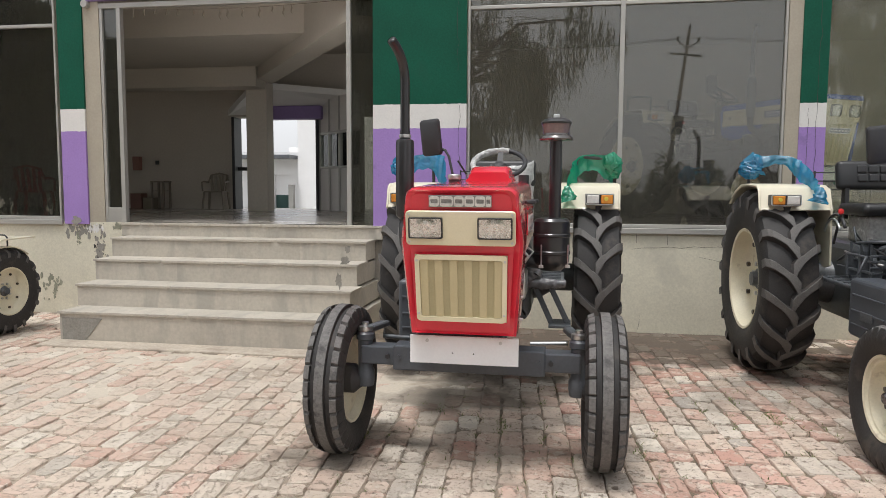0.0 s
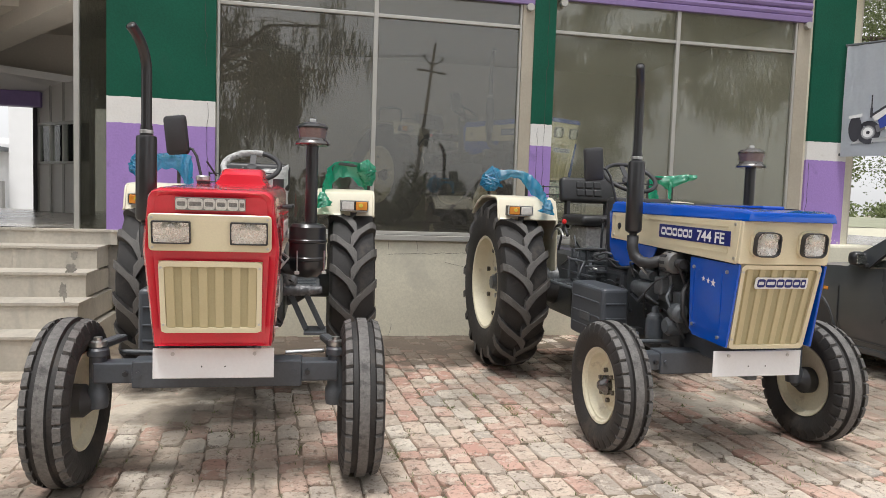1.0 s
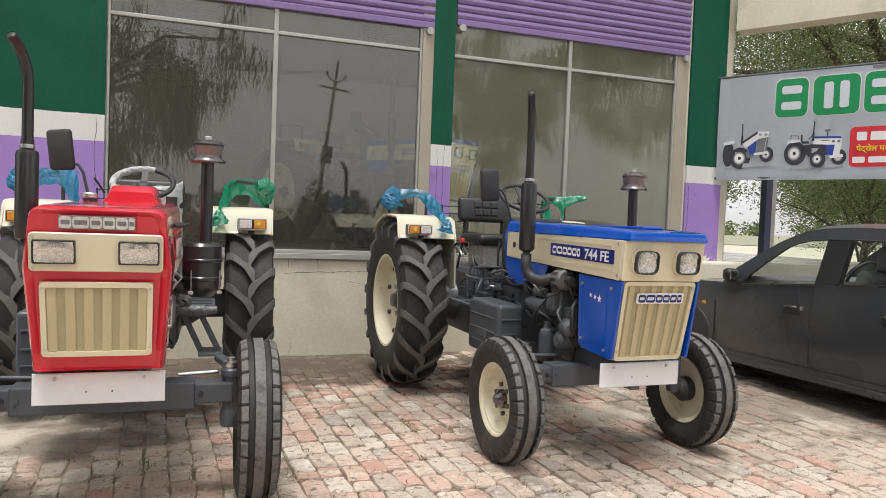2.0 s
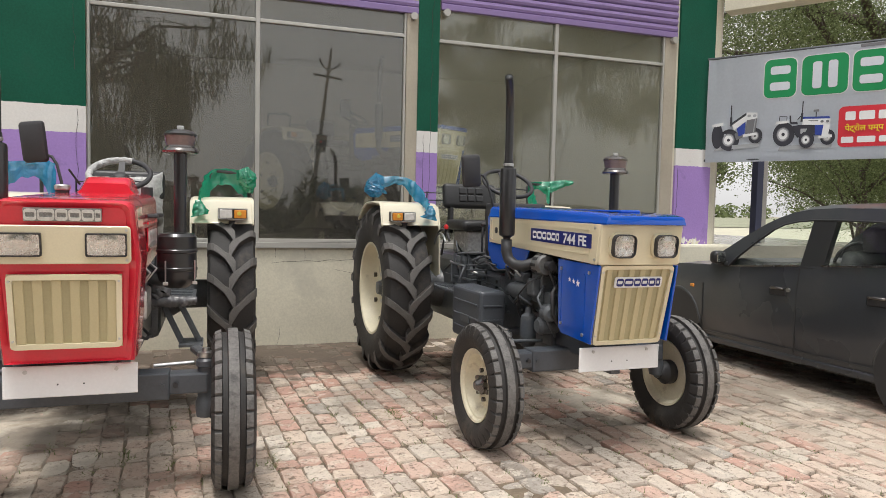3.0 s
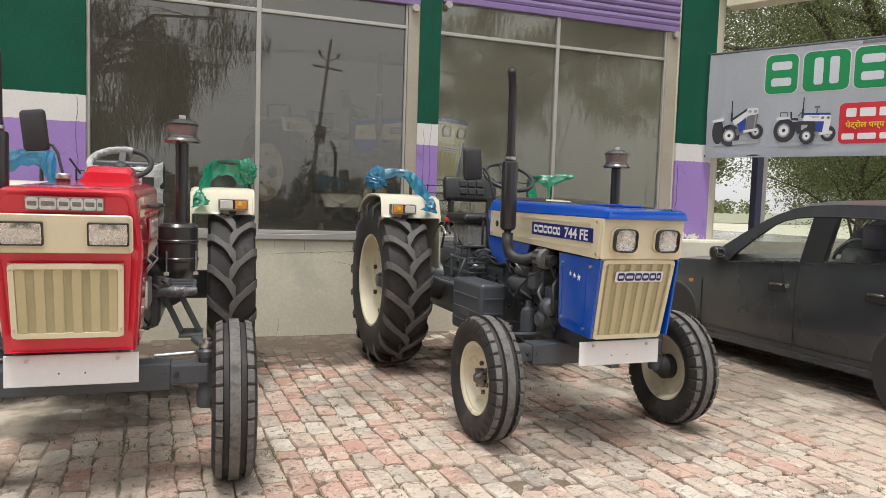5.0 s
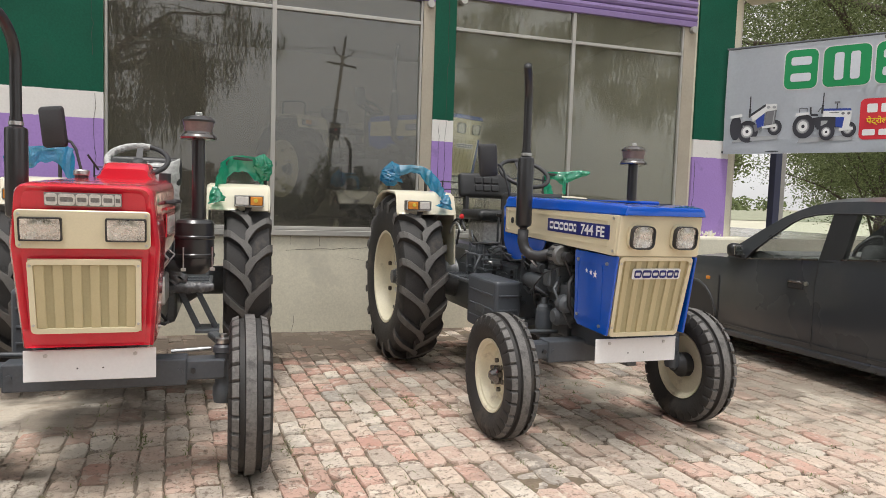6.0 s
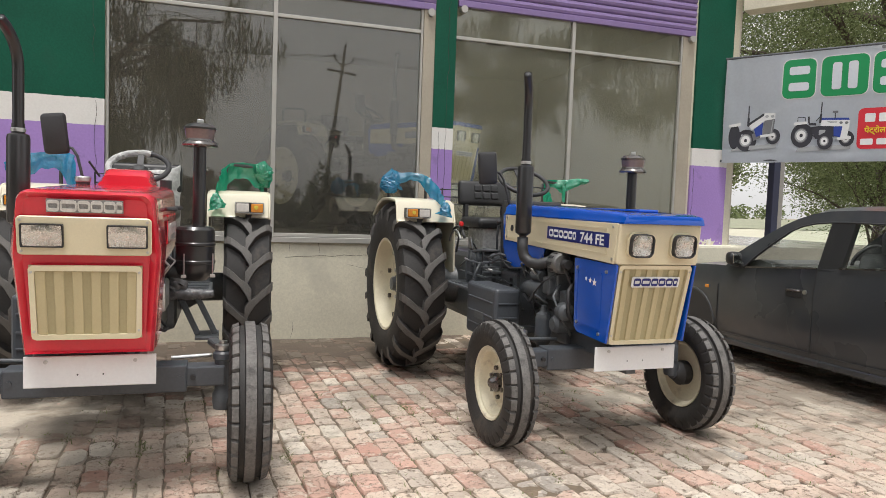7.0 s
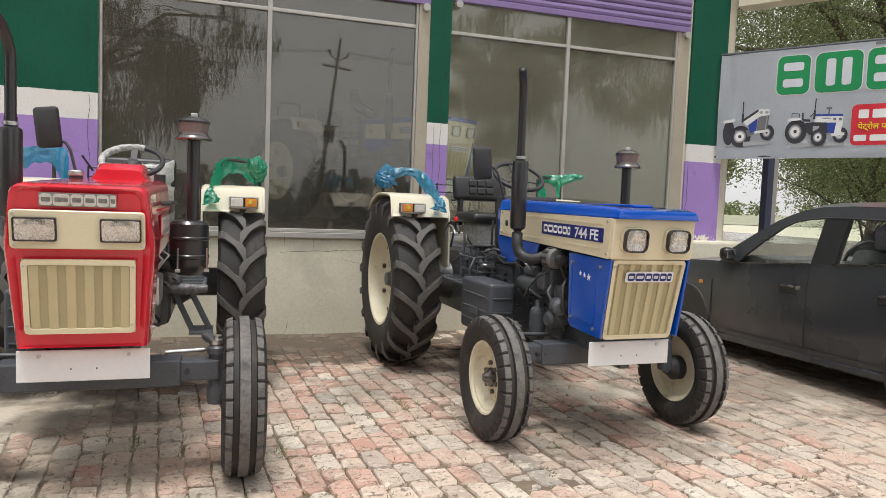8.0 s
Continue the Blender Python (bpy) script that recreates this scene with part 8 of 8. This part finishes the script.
def brick_material(name, per_island):
    """Old under-fired paving bricks: each its own tint, with lime dust and grime."""
    m = bpy.data.materials.new(name)
    m.use_nodes = True
    nt, ln = m.node_tree.nodes, m.node_tree.links
    b = nt["Principled BSDF"]
    b.inputs["Specular IOR Level"].default_value = 0.25
    if per_island:
        src = nt.new("ShaderNodeNewGeometry").outputs["Random Per Island"]
    else:
        src = nt.new("ShaderNodeObjectInfo").outputs["Random"]
    ramp = nt.new("ShaderNodeValToRGB")
    cr = ramp.color_ramp
    stops = ((0.0, (0.48, 0.27, 0.21)), (0.16, (0.61, 0.39, 0.315)), (0.34, (0.60, 0.455, 0.37)), (0.52, (0.65, 0.53, 0.43)), (0.66, (0.45, 0.375, 0.315)), (0.80, (0.78, 0.715, 0.615)), (0.92, (0.56, 0.47, 0.39)), (1.0, (0.43, 0.395, 0.35)))
    cr.elements[0].position, cr.elements[0].color = stops[0][0], (*stops[0][1], 1)
    cr.elements[1].position, cr.elements[1].color = stops[-1][0], (*stops[-1][1], 1)
    for p, c in stops[1:-1]:
        e = cr.elements.new(p)
        e.color = (*c, 1)
    ln.new(src, ramp.inputs[0])
    geo = nt.new("ShaderNodeNewGeometry")
    out = ramp.outputs[0]
    heights = []
    for scale, lo, hi, most, col, detail in ((0.9, 0.40, 0.66, 0.35, (0.53, 0.455, 0.375), 6), (0.8, 0.53, 0.64, 0.65, (0.20, 0.155, 0.12), 8), (13.0, 0.53, 0.58, 0.56, (0.74, 0.655, 0.55), 8), (22.0, 0.58, 0.62, 0.78, (0.22, 0.165, 0.125), 9), (70.0, 0.56, 0.64, 0.60, (0.26, 0.20, 0.16), 6)):
        n = nt.new("ShaderNodeTexNoise")
        n.inputs["Scale"].default_value, n.inputs["Detail"].default_value, n.inputs["Roughness"].default_value = scale, detail, 0.66
        ln.new(geo.outputs["Position"], n.inputs["Vector"])
        r = nt.new("ShaderNodeMapRange")
        r.inputs["From Min"].default_value, r.inputs["From Max"].default_value = lo, hi
        r.inputs["To Max"].default_value = most
        ln.new(n.outputs[0], r.inputs["Value"])
        mx = nt.new("ShaderNodeMix")
        mx.data_type = "RGBA"
        mx.inputs["B"].default_value = (*col, 1)
        ln.new(r.outputs[0], mx.inputs["Factor"])
        ln.new(out, mx.inputs["A"])
        out = mx.outputs["Result"]
        heights.append(r.outputs[0])
    out = spills_and_shade(nt, ln, geo, out)
    ln.new(out, b.inputs["Base Color"])
    b.inputs["Roughness"].default_value = 0.9
    # crust stands proud, pits lie deep
    h1, h2 = nt.new("ShaderNodeMath"), nt.new("ShaderNodeMath")
    h1.operation = h2.operation = "SUBTRACT"
    ln.new(heights[2], h1.inputs[0])
    ln.new(heights[3], h1.inputs[1])
    ln.new(h1.outputs[0], h2.inputs[0])
    ln.new(heights[4], h2.inputs[1])
    bp = nt.new("ShaderNodeBump")
    bp.inputs["Strength"].default_value, bp.inputs["Distance"].default_value = 0.85, 0.0065
    ln.new(h2.outputs[0], bp.inputs["Height"])
    ln.new(bp.outputs[0], b.inputs["Normal"])
    return m


BRICK_ONE = brick_material("paving_brick", False)
BRICK_ALL = brick_material("paving_brick_field", True)
BED = mat("sandy_joint_dirt", (0.19, 0.145, 0.10), 0.95, vary=0.35, scale=3, bump=0.5, fine=50, dirt=(0.10, 0.075, 0.055), dirt_at=0.48, dirt_scale=3.0)
DRIFT = mat("pale_blown_dust", (0.52, 0.46, 0.375), 0.95, vary=0.2, scale=2.5, bump=0.6, fine=45, dirt=(0.27, 0.215, 0.16), dirt_at=0.52, dirt_scale=2.2)
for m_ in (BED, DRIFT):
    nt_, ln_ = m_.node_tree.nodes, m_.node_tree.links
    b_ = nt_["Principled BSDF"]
    ln_.new(spills_and_shade(nt_, ln_, nt_.new("ShaderNodeNewGeometry"), b_.inputs["Base Color"].links[0].from_socket), b_.inputs["Base Color"])


def bed_height(x, y):
    """The soil between the bricks, washed higher along the plinth."""
    foot = max(0.0, min(1.0, (y - 5.15) / 0.9)) * (1.0 if x > -1.2 else 0.3)
    return -0.0130 + 0.008 * noise.noise(Vector((x * 1.1, y * 1.1, 3.0))) + 0.010 * foot + 0.006 * noise.noise(Vector((x * 6, y * 6, 1.0)))


def drift_height(x, y):
    """Dust blown into thin sheets before the steps, under the tractors and along the plinth."""
    if x < -1.2 and y > 4.96:
        return -0.04
    d = max(math.exp(-((x + 3.0) / 2.0) ** 2 - ((y - 4.85) / 0.75) ** 2), 0.62 * math.exp(-((x + 3.2) / 2.2) ** 4 - ((y - 3.6) / 1.5) ** 4), 1.3 * math.exp(-((x + 0.85) / 0.75) ** 2 - ((y - 4.35) / 0.50) ** 2), 1.0 * math.exp(-((x - 2.75) / 0.75) ** 2 - ((y - 4.15) / 0.55) ** 2), 0.9 * math.exp(-((x - 4.1) / 0.9) ** 2 - ((y - 3.75) / 0.8) ** 2), 0.35 * math.exp(-((x - 1.0) / 1.0) ** 2 - ((y - 5.75) / 0.55) ** 2), 0.9 * math.exp(-((x + 2.6) / 1.6) ** 2 - ((y - 3.9) / 0.45) ** 2))
    return -0.030 + 0.0275 * d + 0.010 * noise.noise(Vector((x * 3.4, y * 3.4, 8.0))) + 0.006 * noise.noise(Vector((x * 8, y * 8, 5.0)))


paving = setting("pavement", quad_sheet(bmesh.new(), lambda u, v: (lambda x, y: (x, y, bed_height(x, y)))(-14 + 26 * u, -6 + 12.44 * v), 520, 280), BED, "worn brick paving with sandy joints", "paving", smooth=True)
part("dust_drift", quad_sheet(bmesh.new(), lambda u, v: (lambda x, y: (x, y, drift_height(x, y)))(-5.2 + 10.4 * u, 2.2 + 4.2 * v), 400, 170), DRIFT, paving, "pale dust blown over the bricks", True)


def brick_shape(w, l, rng):
    """Points and faces of one worn brick: a fretted outline, some corners broken off, the upper edges worn round."""
    ring = []
    cut = [rng.choice((0.008, 0.012, 0.018, 0.028)) for _ in range(4)]
    for q, (sx, sy) in enumerate(((-1, -1), (1, -1), (1, 1), (-1, 1))):
        c = cut[q]
        one, two = (sx * w / 2, sy * (l / 2 - c)), (sx * (w / 2 - c), sy * l / 2)
        if q % 2:
            one, two = two, one
        ring += [one, two]
        nx = ((1, -1), (1, 1), (-1, 1), (-1, -1))[q]
        ring.append(((sx + nx[0]) * w / 4, (sy + nx[1]) * l / 4))
    ring = [(x + rng.gauss(0, 0.0036), y + rng.gauss(0, 0.0048)) for x, y in ring]
    dip = [rng.uniform(-0.004, 0.001) for _ in ring]
    n = len(ring)
    pts = []
    for z, k in ((-0.035, 1.0), (-0.009, 1.0), (0.0, 0.93)):
        for (x, y), d in zip(ring, dip):
            q = k if k == 1.0 else 1 - (1 - k) * rng.uniform(0.6, 1.6)
            pts.append([x * q, y - (y * (1 - q) * w / l), z + (d if z > -0.03 else 0.0)])
    fs = []
    for r0 in range(2):
        for k in range(n):
            fs.append((n * r0 + k, n * r0 + (k + 1) % n, n * r0 + n + (k + 1) % n, n * r0 + n + k))
    fs.append(tuple(range(2 * n, 3 * n)))
    return pts, fs


rng = random.Random(77)
LENGTHS = (0.228, 0.222, 0.215, 0.205, 0.185, 0.110)
shapes = {}
for i, l in enumerate(LENGTHS):
    for k in range(5):
        pts, fs = brick_shape(0.1115, l, rng)
        me = bpy.data.meshes.new("brick")
        me.from_pydata(pts, [], fs)
        me.materials.append(BRICK_ONE)
        shapes[(i, k)] = (me, pts, fs)
TURN = radians(3.0)
vs, fs_all = [], []
near = 0
pitch = 0.1178
for col in range(-150, 120):
    v = -7.0 + rng.uniform(0, 0.2)
    bow = rng.uniform(-0.004, 0.004)
    while v < 7.2:
        i, k = rng.randrange(len(LENGTHS)), rng.randrange(5)
        l = LENGTHS[i]
        u, w = col * pitch + bow + 0.012 * math.sin(v * 0.9 + col * 0.05), v + l / 2
        x, y = u * math.cos(TURN) - w * math.sin(TURN), u * math.sin(TURN) + w * math.cos(TURN)
        v += l + rng.uniform(0.006, 0.016)
        if not (-13.5 < x < 11.5 and -5.5 < y < 6.40) or (-4.16 < x < -1.3 and y > 4.99):
            continue
        if y > 3.3 and x > 7.2:
            continue
        me, pts, fs = shapes[(i, k)]
        m = Matrix.Translation((x, y, rng.uniform(-0.006, 0.004))) @ pose(0, 0, 0, rng.uniform(-1.3, 1.3), rng.uniform(-1.5, 1.5), 3.0 + rng.uniform(-2.4, 2.4))
        if near < 300 and -0.9 < x < 2.2 and 1.9 < y < 4.0:
            ob = new("brick", me)
            ob.parent, ob.matrix_basis = paving, m
            near += 1
        else:
            b0 = len(vs)
            vs += [m @ Vector(p) for p in pts]
            fs_all += [tuple(b0 + q for q in f) for f in fs]
me = bpy.data.meshes.new("paving_bricks")
me.from_pydata(vs, [], fs_all)
me.materials.append(BRICK_ALL)
rest = new("paving_bricks", me)
rest.parent = paving
tagged(rest, "worn pink and buff paving bricks", "", "", "stuff")

# weeds in the joints
rng = random.Random(31)
vs, fs = [], []
TUFTS = ((1.37, 4.06), (-0.12, 3.70), (0.52, 3.40))
WEED = mat("joint_weed", (0.16, 0.19, 0.06), 0.7, vary=0.3, scale=30, bump=0.0)
for k_ in range(330):
    x, y = (rng.uniform(-1.0, 3.6), rng.uniform(2.0, 4.6)) if k_ < 290 else (TUFTS[k_ % 3][0] + rng.gauss(0, 0.04), TUFTS[k_ % 3][1] + rng.gauss(0, 0.05))
    x = round(x / pitch) * pitch + 0.5 * pitch - y * math.sin(TURN)
    for _ in range(rng.randrange(3, 11)):
        c = Vector((x + rng.gauss(0, 0.02), y + rng.gauss(0, 0.03), -0.008))
        tip = c + Vector((rng.gauss(0, 0.015), rng.gauss(0, 0.015), rng.uniform(0.008, 0.024)))
        side = Vector((rng.gauss(0, 1), rng.gauss(0, 1), 0)).normalized() * 0.0032
        k = len(vs)
        vs += [c - side, c + side, tip]
        fs.append((k, k + 1, k + 2))
me = bpy.data.meshes.new("joint_weeds")
me.from_pydata(vs, [], fs)
me.materials.append(WEED)
tagged(new("joint_weeds", me), "tiny green weeds growing in the joints", "weeds", "", "stuff")
